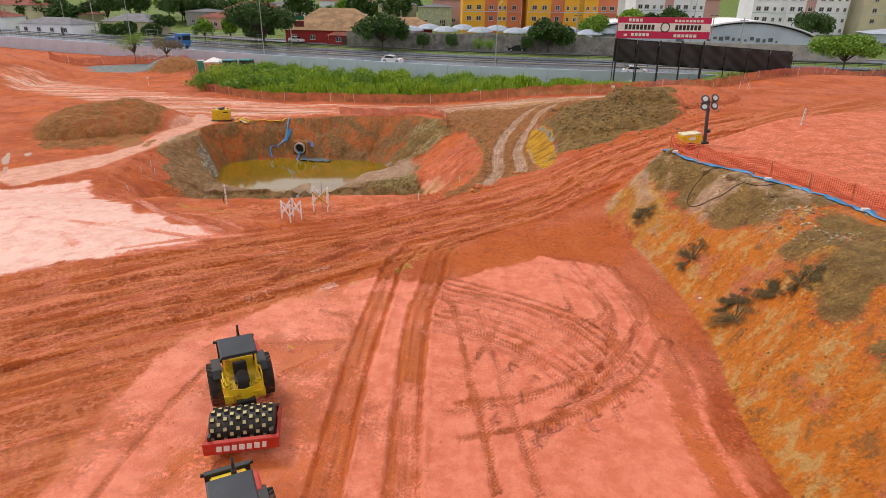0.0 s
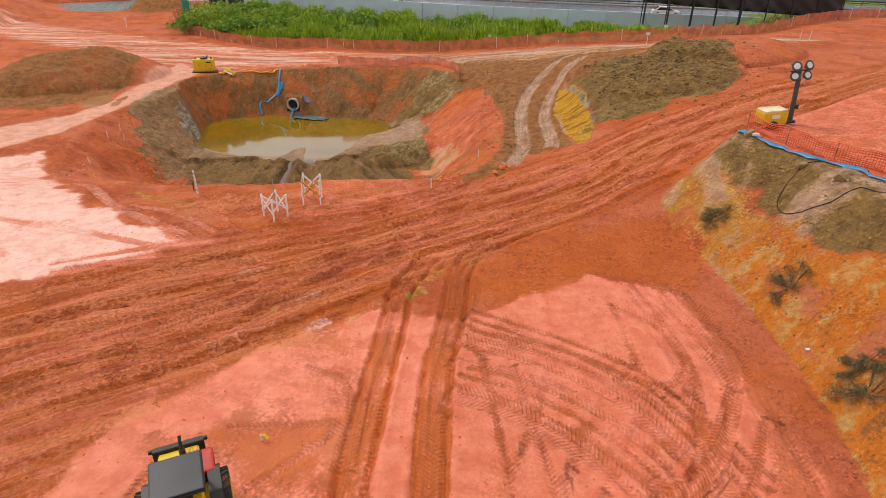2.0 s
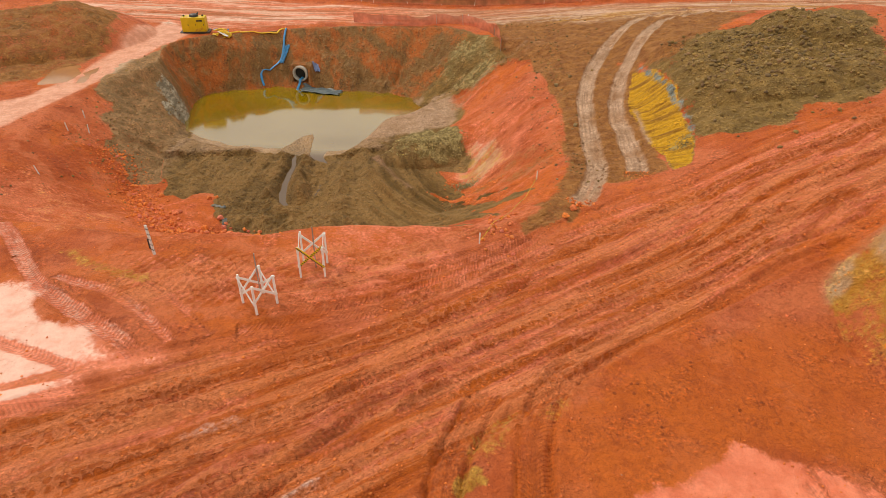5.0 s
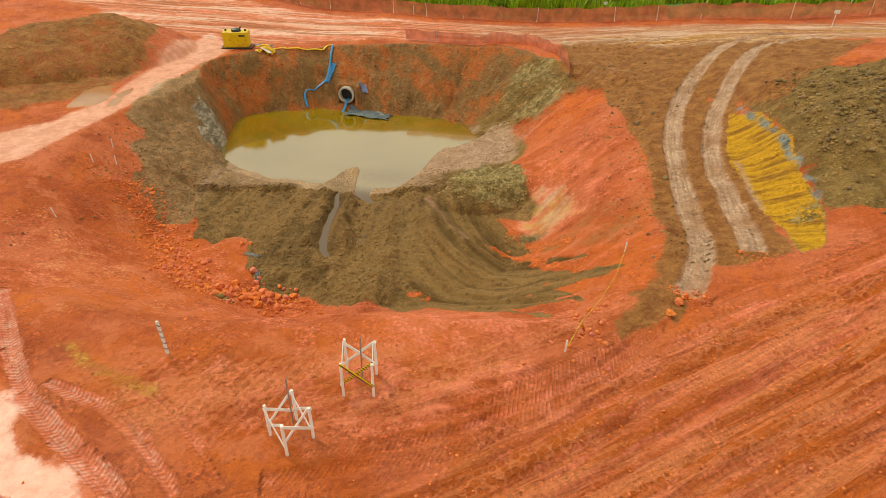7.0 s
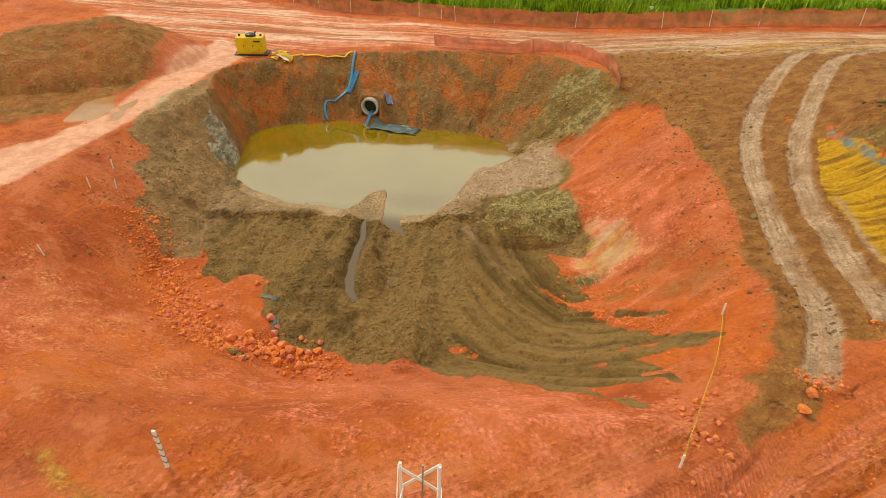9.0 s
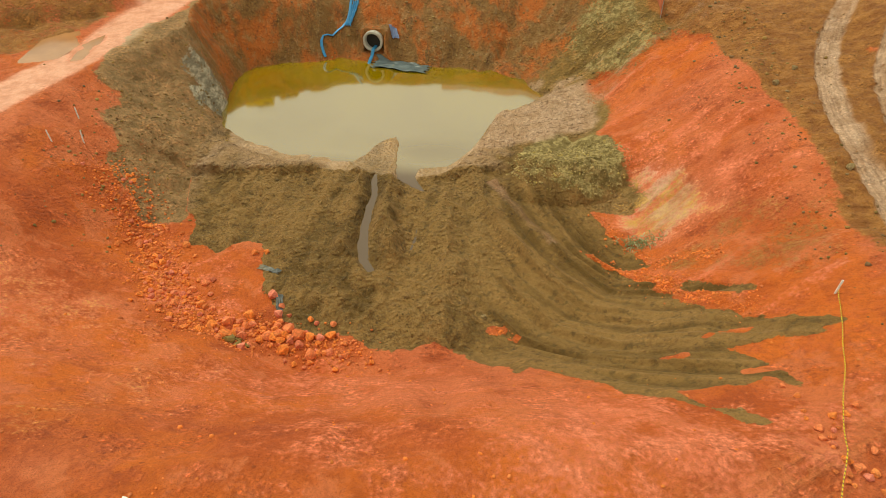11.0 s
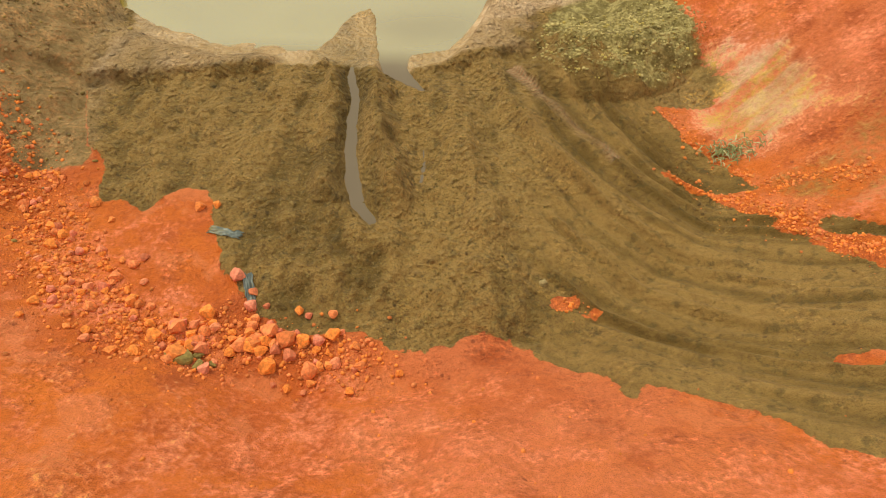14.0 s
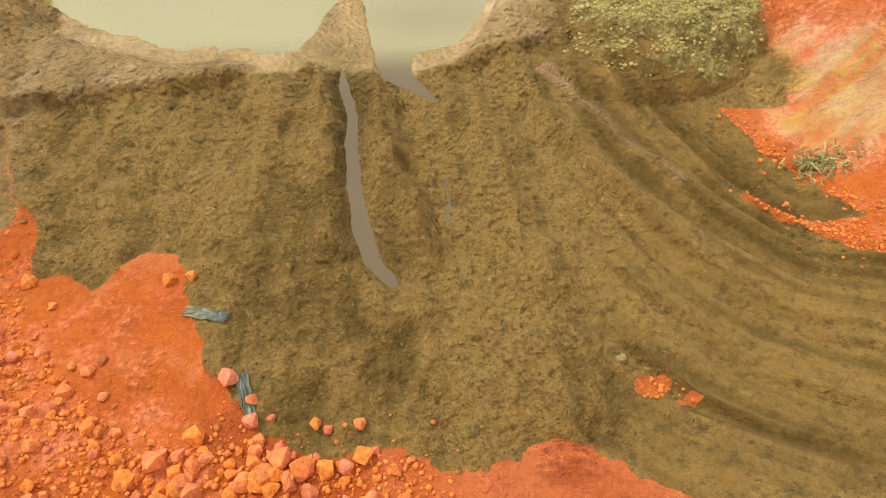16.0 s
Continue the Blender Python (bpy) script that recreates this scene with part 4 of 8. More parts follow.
comb = (0.55 - 2.2 * np.abs(groove)) + 0.35 * vnoise(fan_r * 7.0, np.arctan2(GY - 57.0, GX - 4.0) * 3.0, 1.0, 65)
turn_of = np.arctan2(GY - 57.0, GX - 4.0)
windrow = np.zeros_like(GX)
row_rng = random.Random(44)
for k in range(17):
    r0, a0, reach, bend = row_rng.uniform(8.8, 16.5), row_rng.uniform(-2.7, -1.9), row_rng.uniform(0.15, 0.5), row_rng.uniform(-0.8, 0.8)
    across = fan_r - r0 - bend * (turn_of - a0) - 0.12 * vnoise(GX, GY, 1.3, 98)
    windrow += row_rng.uniform(0.5, 1.0) * np.exp(-(across / 0.085)**2) * step(np.abs(turn_of - a0), reach, 0.6 * reach)
    windrow -= 0.5 * np.exp(-((across - 0.22) / 0.12)**2) * step(np.abs(turn_of - a0), reach, 0.6 * reach)
drag = fbm((GX + 0.35 * GY) * 1.5, (GY - 0.35 * GX) * 0.35, 1.0, 4, 63)
fan_s = np.arctan2(GY - 57.0, GX - 4.0) * 9
furrow = fbm(fan_r * 3.4 + 0.8 * vnoise(GX, GY, 2.0, 66), fan_s * 0.22, 1.0, 4, 67)
spill = fbm((GX + 0.12 * (GX + 13) * (GY - 50) * 0.12) * 1.5, GY * 0.32, 1.0, 5, 68)
lump = fbm(GX, GY, 0.5, 3, 69)
Z0["fan"] = fan
# sand tone follows the relief: shade painted into hollows; damp patch at stream's end
Z0["relief_tone"] = np.clip(0.45 + 0.6 * (fan * (0.35 * furrow + 0.3 * comb) + (1 - fan) * (0.5 * spill + 0.35 * lump)) + 0.22 * np.exp(-((GX + 11.3) / 2.0)**2) + 0.04 * fan - 0.3 * np.exp(-((GX + 12.9) / 0.7)**2 - ((GY - 46.2) / 1.3)**2), 0, 1)
height += soft_sand * (0.15 * spill + 0.11 * lump) + fan * 0.045 * furrow
height += soft_sand * (0.14 * drag + 0.10 * fbm(GX, GY, 2.4, 3, 64)) * step(GY, 55.5, 53.5)
height += rubble * (0.16 * fbm(GX, GY, 0.6, 3, 62) + 0.05 * n_small)
height = np.where((sand > 0.3) & (below > -1.0) & (GX > -23), np.maximum(height, WATER + 0.09), height)
height += fan * 0.17 * windrow
height += fan * comb * 0.2 * np.clip(0.55 + fbm(GX, GY, 2.5, 2, 58), 0, 1)
height += Z0["rock"] * (0.35 * fbm(GX, GY, 0.8, 4, 17) + 0.08 * n_small)
height += (heap_a + heap_l + 0.7 * brown_l) * (0.26 * fbm(GX, GY, 1.1, 4, 59) + 0.09 * fbm(GX, GY, 0.4, 2, 60))
height += yellow * 0.06 * np.sin((GY + 0.55 * GX) * 6.2832 / 0.5 + 1.2 * n_mid)
height += face * (0.20 * strata + 0.10 * n_mid)
height += bench * 0.10 * lanes
height += haul * (0.05 * streak + 0.06 * scuff + 0.04 * crumbly)
for tall, wide, run in ((0.55, 0.42, [(-13.5, 53.9), (-13.35, 52), (-13.0, 50.2), (-12.5, 48.4)]), (0.30, 0.30, [(-14.95, 54), (-14.75, 52), (-14.7, 50.2), (-14.5, 48.6)]),
                        (0.28, 0.7, [(-11.2, 53), (-10.3, 50), (-9.9, 47), (-9.7, 45)]), (-0.10, 0.35, [(-12.1, 53), (-11.7, 50.4), (-11.9, 47.4), (-12.3, 44.6)]),
                        (0.22, 0.4, [(-9.6, 54.6), (-8.4, 51.6), (-6.4, 48.6), (-3.6, 46.2)]), (0.20, 0.3, [(-8.6, 54.4), (-7.2, 51.6), (-4.9, 49.0)])):
    line = curve_through(run, 0.5)
    near = np.full(GX.shape, 9.0)
    for (ax, ay), (bx, by) in zip(line, line[1:]):
        ex, ey = bx - ax, by - ay
        t = np.clip(((GX - ax) * ex + (GY - ay) * ey) / (ex * ex + ey * ey), 0, 1)
        near = np.minimum(near, np.hypot(GX - ax - t * ex, GY - ay - t * ey))
    near = near + 0.22 * vnoise(GX, GY, 0.8, 95) + 0.10 * n_small
    height += tall * np.maximum(0, 1 - np.abs(near) / (2.0 * wide))**1.3 * (1.2 + 0.5 * vnoise(GX, GY, 1.7, 96)) * sand
spit = inside([(-16.2, 55.0), (-15.0, 57.8), (-14.2, 58.6), (-13.5, 57.2), (-13.4, 54.9), (-14.3, 54.3), (-15, 54.9)], 0.3, 0.25, 0.8)
height += (WATER + 0.03 + 0.015 * n_mid - height) * spit
# two little channels that drain the pond, each (x, y, half width)
for depth, bank, run in ((-5.76, 1.3, [(-14.5, 54.7, 0.02), (-14.45, 54.2, 0.1), (-14.15, 52.9, 0.12), (-14.16, 51.7, 0.13), (-14.05, 50.4, 0.17), (-13.8, 49.2, 0.19), (-13.55, 48.3, 0.17), (-13.1, 47.7, 0.1)]),
                         (-5.84, 1.6, [(-13.2, 58.2, 0.75), (-13.1, 56, 0.55), (-13.0, 54.7, 0.4), (-12.4, 54.0, 0.16), (-11.9, 53.45, 0.04)])):
    for (ax, ay, aw), (bx, by, bw) in zip(run, run[1:]):
        ex, ey = bx - ax, by - ay
        t = np.clip(((GX - ax) * ex + (GY - ay) * ey) / (ex * ex + ey * ey), 0, 1)
        gap = np.hypot(GX - ax - t * ex, GY - ay - t * ey) + 0.07 * n_small
        height = np.minimum(height, depth + bank * np.maximum(0, gap - aw - (bw - aw) * t) + 100 * (gap > 2))
# the pipe's niche in the wall
by_pipe = step(np.abs(GX + 17.77), 1.25, 0.85)
height = np.where(GY < 68.6, height + (np.minimum(height, -5.36) - height) * by_pipe * step(GY, 66.5, 67.5), height)
core = step(np.abs(GX + 17.77), 0.72, 0.6)
height = np.where((GY >= 68.6) & (core * (GY < 68.95) < 0.5), height + (np.maximum(height, -3.95) - height) * by_pipe, height)
height = np.where((GY >= 68.6) & (core * (GY < 68.95) >= 0.5), -5.36, height)
PUDDLES = ([(-32.7, 55.9), (-33.3, 58.7), (-32.4, 60.3), (-31.1, 58.6), (-31.2, 56.3)], [(-30.3, 56.6), (-30.9, 58.6), (-30.5, 59.8), (-30.0, 58.4), (-29.8, 56.7)],
           [(-40.1, 50.2), (-42, 54.2), (-38.0, 48.2), (-36.8, 45.9)], [(-39.7, 52.6), (-40.4, 55.0), (-38.9, 52.9), (-38.7, 51.6)])
for outline in PUDDLES:
    puddle = inside(outline, 0.25, 0.35, 1.2)
    height += (-1.84 - height) * puddle * 0.85
    for key in ("pale", "tan", "chalk_sheen"):
        Z0[key] *= 1 - 0.6 * puddle
level = height - WATER
Z0["tan"] = np.maximum.reduce([Z0["tan"], 0.8 * beach, 0.5 * silt_berm * np.clip(0.8 + 0.5 * n_mid, 0, 1) * (1 - 0.5 * spit)])
Z0["wet"] = np.maximum(Z0["wet"], 0.8 * silt_berm * step(level, 0.3, 0.1))


def tyre_track(points, width=0.5, depth=0.05, pale=None, churn=None, tread=0.8, tan=None, lip=0.6, chalk_sheen=0.0, fill=0.65):
    """A wheel's mark along a curve: a groove with lips, and lugs along it."""
    line = curve_through(points)
    s = 0.0
    reach = width * 0.5 + 0.35
    for a, b in zip(line, line[1:]):
        ex, ey = b - a
        size = math.hypot(ex, ey)
        i0, i1 = np.searchsorted(XS, min(a[0], b[0]) - reach), np.searchsorted(XS, max(a[0], b[0]) + reach)
        j0, j1 = np.searchsorted(YS, min(a[1], b[1]) - reach), np.searchsorted(YS, max(a[1], b[1]) + reach)
        w = (slice(j0, j1), slice(i0, i1))
        x, y = GX[w], GY[w]
        t = ((x - a[0]) * ex + (y - a[1]) * ey) / size**2
        d = ((x - a[0]) * ey - (y - a[1]) * ex) / size
        on = (t >= 0) & (t < 1)
        fade = fill + 0.6 * vnoise(x, y, 1.7, 70)
        groove = step(np.abs(d) + 0.05 * vnoise(x, y, 0.4, 71), width * 0.5 + 0.05, width * 0.5 - 0.08) * on
        edge = np.exp(-((np.abs(d) - width * 0.5 - 0.1) / 0.09)**2) * on
        height[w] += depth * (1 + 0.7 * vnoise(d * 5, (s + t * size) * 0.5, 1.0, 74)) * (lip * edge * (0.7 + 0.8 * vnoise(x, y, 0.5, 72)) - groove)
        fade = fade + 0.35 * vnoise(d * 6.5, (s + t * size) * 0.35, 1.0, 73)
        f = np.clip(groove * fade, 0, 1)
        for key, value in (("pale", pale), ("churn", churn), ("tan", tan), ("tread", tread), ("chalk_sheen", chalk_sheen)):
            if value is not None:
                Z0[key][w] = cover(Z0[key][w], value, f)
        if tan is not None:
            Z0["brown"][w] = cover(Z0["brown"][w], 0, f)
        Z0["tread_s"][w] = np.where(on & (np.abs(d) < reach), s + t * size, Z0["tread_s"][w])
        Z0["tread_d"][w] = np.where(on & (np.abs(d) < reach), d, Z0["tread_d"][w])
        s += size


# haul road: pale polished wheel paths between churned ridges
HAUL = ([(-16, 25.8), (-10.3, 28.6), (-5.4, 31.2), (-1, 34.2), (4.6, 39.2), (10.6, 41.7), (23.7, 47.3)],
        [(-15, 23.6), (-9.5, 26.7), (-5.8, 29), (-1.8, 32.1), (3.2, 36.4), (10.0, 39.8), (21.6, 43.2)],
        [(-14.8, 19.5), (-8.8, 23.4), (-7.1, 25.8), (-4, 29.3), (0.2, 32.7), (7.1, 38.0), (10.5, 38.2), (14.0, 39.2), (20.6, 41.9)],
        [(-16, 18.6), (-12.4, 21.3), (-9.5, 23.1), (-6.3, 26.2), (-2.9, 29.1), (1.4, 31.9), (7.8, 35.9), (11.5, 37.0), (15, 38.3), (20, 40.8)],
        [(-15, 16.6), (-11.4, 19.8), (-9.4, 21.4), (-6.9, 23.6), (-4, 26.1), (-0.8, 28.8), (3.7, 32.5), (8.6, 35.4), (11.5, 36.4), (14.4, 37.7)])
for k, line in enumerate(HAUL):
    tyre_track(line, 0.62, 0.06, pale=0.72, churn=0.2, tread=0.35)
    off = [(x + 0.35, y - 0.95) for x, y in line]
    tyre_track(off, 0.5, 0.10, pale=0.0, churn=1.0, tread=0.15)
    tyre_track([(x - 0.5, y + 0.75) for x, y in line], 0.4, 0.05, pale=0.35 + 0.1 * (k % 3), churn=0.5, tread=0.5)
for line in ([(-19, 21.5), (-14, 23.2), (-10.6, 24.2)], [(-20, 20.4), (-15, 21.8), (-12, 22.8)], [(-15.7, 26.2), (-13.2, 26.8), (-10.6, 27.5), (-8.2, 27.4)], [(-19, 13), (-13.5, 16.5), (-9.6, 19.8), (-6.8, 22.1)]):
    tyre_track(line, 0.45, 0.05, pale=0.6, churn=0.2)
# deep twin ruts
for line in ([(-2.0, 2), (-2.3, 14), (-2.2, 20.4), (-2.1, 22.1), (-2, 24.2), (-1.9, 26.2), (-1, 28.7)], [(0.3, 2), (-0.2, 14), (-0.3, 20.5), (-0.1, 22.6), (0.2, 25), (0.4, 27.5), (1.3, 29.6), (3.6, 31.6)]):
    tyre_track(line, 0.95, 0.09, pale=0.12, churn=0.75, tread=0.7)
    tyre_track([(x + 0.45, y) for x, y in line], 0.22, 0.09, pale=0.0, churn=1.0, tread=0.3)
    tyre_track([(x - 0.45, y) for x, y in line], 0.22, 0.09, pale=0.0, churn=1.0, tread=0.3)
# marks across the pale clay
ARCS = ([(0.6, 23), (3.7, 22), (5.8, 20.1), (6.9, 18), (7.3, 15.5)], [(0.4, 21), (2.3, 20.4), (4.4, 18.9), (5.7, 17.3), (6.4, 15)], [(7.3, 27), (8.1, 23.1), (7.8, 19.9), (6.4, 16.7), (4, 13.6)],
        [(8.4, 26.6), (9.3, 22.9), (8.9, 20.3), (7.2, 17.3), (4.6, 14.6)], [(9.3, 26.4), (9.9, 22.6), (9.9, 19.5), (9.8, 13)], [(-6.2, 18.3), (-3, 18.7)], [(-5, 16.1), (-2.9, 18.6)],
        [(0.5, 24.3), (4, 22.5), (6.4, 20.7), (8.6, 16.8)], [(-4.6, 21.2), (-3.0, 20.2), (-2.8, 17)], [(1, 14.5), (4, 15.4), (7, 17.5), (8.8, 20.4)], [(1.4, 13.2), (4.6, 14.3), (7.8, 16.6), (9.6, 19.6)],
        [(1.2, 21.8), (1.8, 17), (2.6, 11)], [(2.2, 21.6), (2.9, 17), (3.8, 11)], [(6.2, 25.4), (7.6, 24), (7.9, 22), (7, 20.8), (5.8, 21.3)], [(-8.4, 9), (-8.2, 13), (-7.6, 17)], [(0.4, 20.2), (2, 19.6), (4, 18.1), (5.2, 16.4)])
arc_rng = random.Random(19)
for k in range(9):
    ax, ay, way, bend = arc_rng.uniform(0.8, 9), arc_rng.uniform(13, 24), arc_rng.uniform(0.6, 2.5), arc_rng.uniform(-0.16, 0.16)
    pts = []
    for q in range(6):
        pts.append((ax, ay))
        ax, ay, way = ax + 1.3 * math.cos(way), ay + 1.3 * math.sin(way), way + bend
    pts = [(u, v) for u, v in pts if 0.4 < u < 10 and v < 26.5 - 0.2 * abs(u - 7)]
    if len(pts) > 2:
        tyre_track(pts, 0.34, 0.02, pale=(0.35, 0.9, 0.55)[k % 3], churn=0.2, tread=0.9)
for k, line in enumerate(ARCS):
    tyre_track(line, 0.30, 0.03, pale=0.3 if k % 3 else 0.6, churn=0.2, tread=1.0, fill=0.9)
    if k in (0, 1, 3, 7, 9):
        tyre_track([(x + 0.3, y + 0.42) for x, y in line], 0.28, 0.03, pale=0.35, churn=0.2, tread=1.0, fill=0.9)
    if k in (0, 1, 2, 3, 7):
        tyre_track([(x - 0.25, y - 0.5) for x, y in line], 0.26, 0.03, pale=0.4, churn=0.2, tread=1.0, fill=0.9)
        tyre_track([(x - 0.5, y - 1.15) for x, y in line], 0.26, 0.025, pale=0.9, churn=0.0, tread=0.8, fill=0.9)
tyre_track([(-24, 31), (-18, 29.8), (-13, 28.4)], 0.5, 0.05, pale=0.6, churn=0.0, chalk_sheen=0.2)
tyre_track([(-22.3, 37.6), (-19.7, 35.2), (-18.1, 33.6), (-16.6, 32.2), (-14.9, 31.1), (-13.2, 30.2), (-11.6, 29.2)], 0.62, 0.05, pale=0.95, churn=0.0, chalk_sheen=0.42, tread=1.0, fill=0.95)
tyre_track([(-16.2, 32.6), (-14.7, 32.2), (-13.6, 31.8), (-12.7, 31.3), (-11.9, 30.7), (-10.8, 29.8)], 0.46, 0.05, pale=0.95, churn=0.0, chalk_sheen=0.40, tread=1.0, fill=0.95)
tyre_track([(-13.0, 32.6), (-12.2, 32.1), (-11.2, 31.4), (-9.7, 30.2)], 0.36, 0.04, pale=0.75, churn=0.1, chalk_sheen=0.2, tread=1.0, fill=0.75)
for k in range(4):
    tyre_track([(-9.0 + 0.2 * k, 30.6 + 0.62 * k), (-4.5, 32.2 + 0.62 * k), (-0.6 + 0.1 * k, 35.2 + 0.55 * k), (1.6, 37.6 + 0.5 * k)], 0.4, 0.05, pale=0.45 if k != 1 else 0.6, churn=0.3)
# the track that curves past the pit
tyre_track([(16, 72.4), (11.6, 69.9), (6.9, 61.9), (5.2, 56.0), (4.7, 51.3), (4.5, 47.3), (4.2, 43.7), (3.5, 41.2), (2.9, 39.9)], 1.0, 0.08, pale=0.0, tan=1.0, tread=0.3, chalk_sheen=0.1, fill=1.0)
tyre_track([(18, 69.4), (12.7, 67.2), (8.4, 59.2), (6.9, 54.4), (6.4, 51.0), (6.4, 48.1), (6.3, 45.4), (5.9, 42.8)], 0.95, 0.08, pale=0.0, tan=1.0, tread=0.3, chalk_sheen=0.1, fill=1.0)
# caterpillar print in the sand
tyre_track([(-8.9, 54.6), (-7.9, 53), (-6.9, 51.5), (-5.8, 50.2)], 0.5, 0.05, tan=0.5, tread=0.9, fill=0.85)
for x0, y0 in ((-20.5, 22.6), (-13, 18.5), (-7.5, 25)):
    tyre_track([(x0 - 3, y0 - 2.4), (x0, y0), (x0 + 3, y0 + 2.4)], 0.4, 0.05, pale=0.5, churn=0.4)


def grid_mesh(name, xs, ys, zs, masks):
    nx, ny = len(xs), len(ys)
    gx, gy = np.meshgrid(xs, ys)
    co = np.empty((nx * ny, 3), np.float32)
    co[:, 0], co[:, 1], co[:, 2] = gx.ravel(), gy.ravel(), zs.ravel()
    i = (np.arange(ny - 1)[:, None] * nx + np.arange(nx - 1)[None]).ravel()
    quads = np.stack([i, i + 1, i + nx + 1, i + nx], 1).astype(np.int32)
    me = bpy.data.meshes.new(name)
    me.vertices.add(len(co))
    me.vertices.foreach_set("co", co.ravel())
    me.loops.add(quads.size)
    me.loops.foreach_set("vertex_index", quads.ravel())
    me.polygons.add(len(quads))
    me.polygons.foreach_set("loop_start", np.arange(0, quads.size, 4, dtype=np.int32))
    me.polygons.foreach_set("use_smooth", np.ones(len(quads), bool))
    me.update(calc_edges=True)
    for key, values in masks.items():
        a = me.attributes.new(key, "FLOAT", "POINT")
        a.data.foreach_set("value", np.clip(values, -1e4, 1e4).astype(np.float32).ravel())
    return me


for key in Z0:
    if key not in ("tread_s", "tread_d"):
        Z0[key] = np.clip(Z0[key], 0, 1)
ground_mesh = grid_mesh("ground", XS, YS, height, Z0)
ground_mesh.materials.append(EARTH)
ground = tagged(new("ground", ground_mesh), "bare red earth of a dug-over building site", "ground", kind="structure")


def floor_at(x, y):
    """The height of the finished ground."""
    i, j = int(np.searchsorted(XS, x)) - 1, int(np.searchsorted(YS, y)) - 1
    a, b = (x - XS[i]) / (XS[i + 1] - XS[i]), (y - YS[j]) / (YS[j + 1] - YS[j])
    return float((height[j, i] * (1 - a) + height[j, i + 1] * a) * (1 - b) + (height[j + 1, i] * (1 - a) + height[j + 1, i + 1] * a) * b)


# ---- water ----
wx, wy = np.linspace(-30, -3, 55), np.linspace(46.8, 71, 49)
PX, PY = np.meshgrid(wx, wy)
plume = fbm(PX * 0.7 + 0.4 * PY, PY * 1.1 - 0.3 * PX, 4.0, 3, 47)
pond_mesh = grid_mesh("pond_water", wx, wy, np.full((49, 55), WATER), {"silt": np.clip(np.maximum(step(PY + 0.6 * plume, 56.6, 54.6), 0.20 * np.clip(plume + 0.2, 0, 1) * step(PY, 62.5, 58.5) + 0.35 * np.exp(-((PX + 12.5) / 2.2)**2 - ((PY - 57.2) / 1.3)**2)), 0, 1)})
pond_mesh.materials.append(MUDDY)
tagged(new("water", pond_mesh), "still olive muddy water in the pit", "water", kind="structure")

BROWN_WATER = plain("puddle_water", (0.42, 0.20, 0.085), 0.12, vary=0.15, grain=3, bump=0.0, blotch=0.6)


def puddle_sheet(outline):
    bm = bmesh.new()
    line = [Vector((x, y, 0)) for x, y in outline]
    mid = sum(line, Vector()) / len(line)
    bm.faces.new([bm.verts.new((mid + (q - mid) * 1.12).to_tuple()) for q in line])
    me = bpy.data.meshes.new("puddle")
    bm.to_mesh(me)
    bm.free()
    me.materials.append(BROWN_WATER)
    o = tagged(new("puddle", me), "shallow muddy puddle in the clay road", "puddle", "road puddles")
    o.location.z = -1.795


for outline in PUDDLES:
    puddle_sheet(outline)

# ---- builders ----


def part(name, bm, material, parent=None, label="", smooth=False):
    """One mesh object, under a thing or a part when parent is given."""
    me = bpy.data.meshes.new(name)
    bmesh.ops.recalc_face_normals(bm, faces=bm.faces)
    bm.to_mesh(me)
    bm.free()
    if smooth:
        me.polygons.foreach_set("use_smooth", np.ones(len(me.polygons), bool))
    me.materials.append(material)
    ob = new(name, me)
    if parent is not None:
        ob.parent = parent
    if label:
        ob["label"] = label
    return ob


def thing(name, label, category, x=0.0, y=0.0, z=None, rz=0.0, group="", tilt=0.0):
    ob = new(name)
    ob.empty_display_size = 0.2
    ob.matrix_basis = pose(x, y, floor_at(x, y) if z is None else z, tilt, 0, rz)
    return tagged(ob, label, category, group)


def box(bm, sx, sy, sz, x=0.0, y=0.0, z=0.0, bevel=0.0, rx=0.0, ry=0.0, rz=0.0):
    """A block of that size, its base's middle at x, y, z."""
    m = pose(x, y, z, rx, ry, rz) @ pose(0, 0, sz / 2) @ Matrix.Diagonal((sx, sy, sz, 1))
    made = bmesh.ops.create_cube(bm, size=1, matrix=m)["verts"]
    if bevel:
        edges = list({e for v in made for e in v.link_edges})
        bmesh.ops.bevel(bm, geom=edges, offset=bevel, segments=2, profile=0.6, affect="EDGES")
    return bm


def block(sx, sy, sz, x=0.0, y=0.0, z=0.0, bevel=0.012, **turn):
    return box(bmesh.new(), sx, sy, sz, x, y, z, bevel, **turn)


def tube(bm, points, radius, sides=8, squash=1.0, cap=True):
    """A round or flattened bar along points; radius one number or one for each point."""
    pts = [Vector(p) for p in points]
    rings = []
    for k, p in enumerate(pts):
        way = (pts[min(k + 1, len(pts) - 1)] - pts[max(k - 1, 0)]).normalized()
        side = way.cross(Vector((0, 0, 1)))
        side = side.normalized() if side.length > 1e-4 else Vector((1, 0, 0))
        upward = side.cross(way)
        r = radius[k] if isinstance(radius, (list, tuple)) else radius
        rings.append([bm.verts.new(p + r * (side * math.cos(a) + squash * upward * math.sin(a))) for a in np.arange(sides) * 2 * math.pi / sides])
    for a, b in zip(rings, rings[1:]):
        for k in range(sides):
            bm.faces.new((a[k], a[(k + 1) % sides], b[(k + 1) % sides], b[k]))
    if cap:
        bm.faces.new(rings[0][::-1])
        bm.faces.new(rings[-1])
    return bm


def bar(points, radius, sides=8, squash=1.0):
    return tube(bmesh.new(), points, radius, sides, squash)


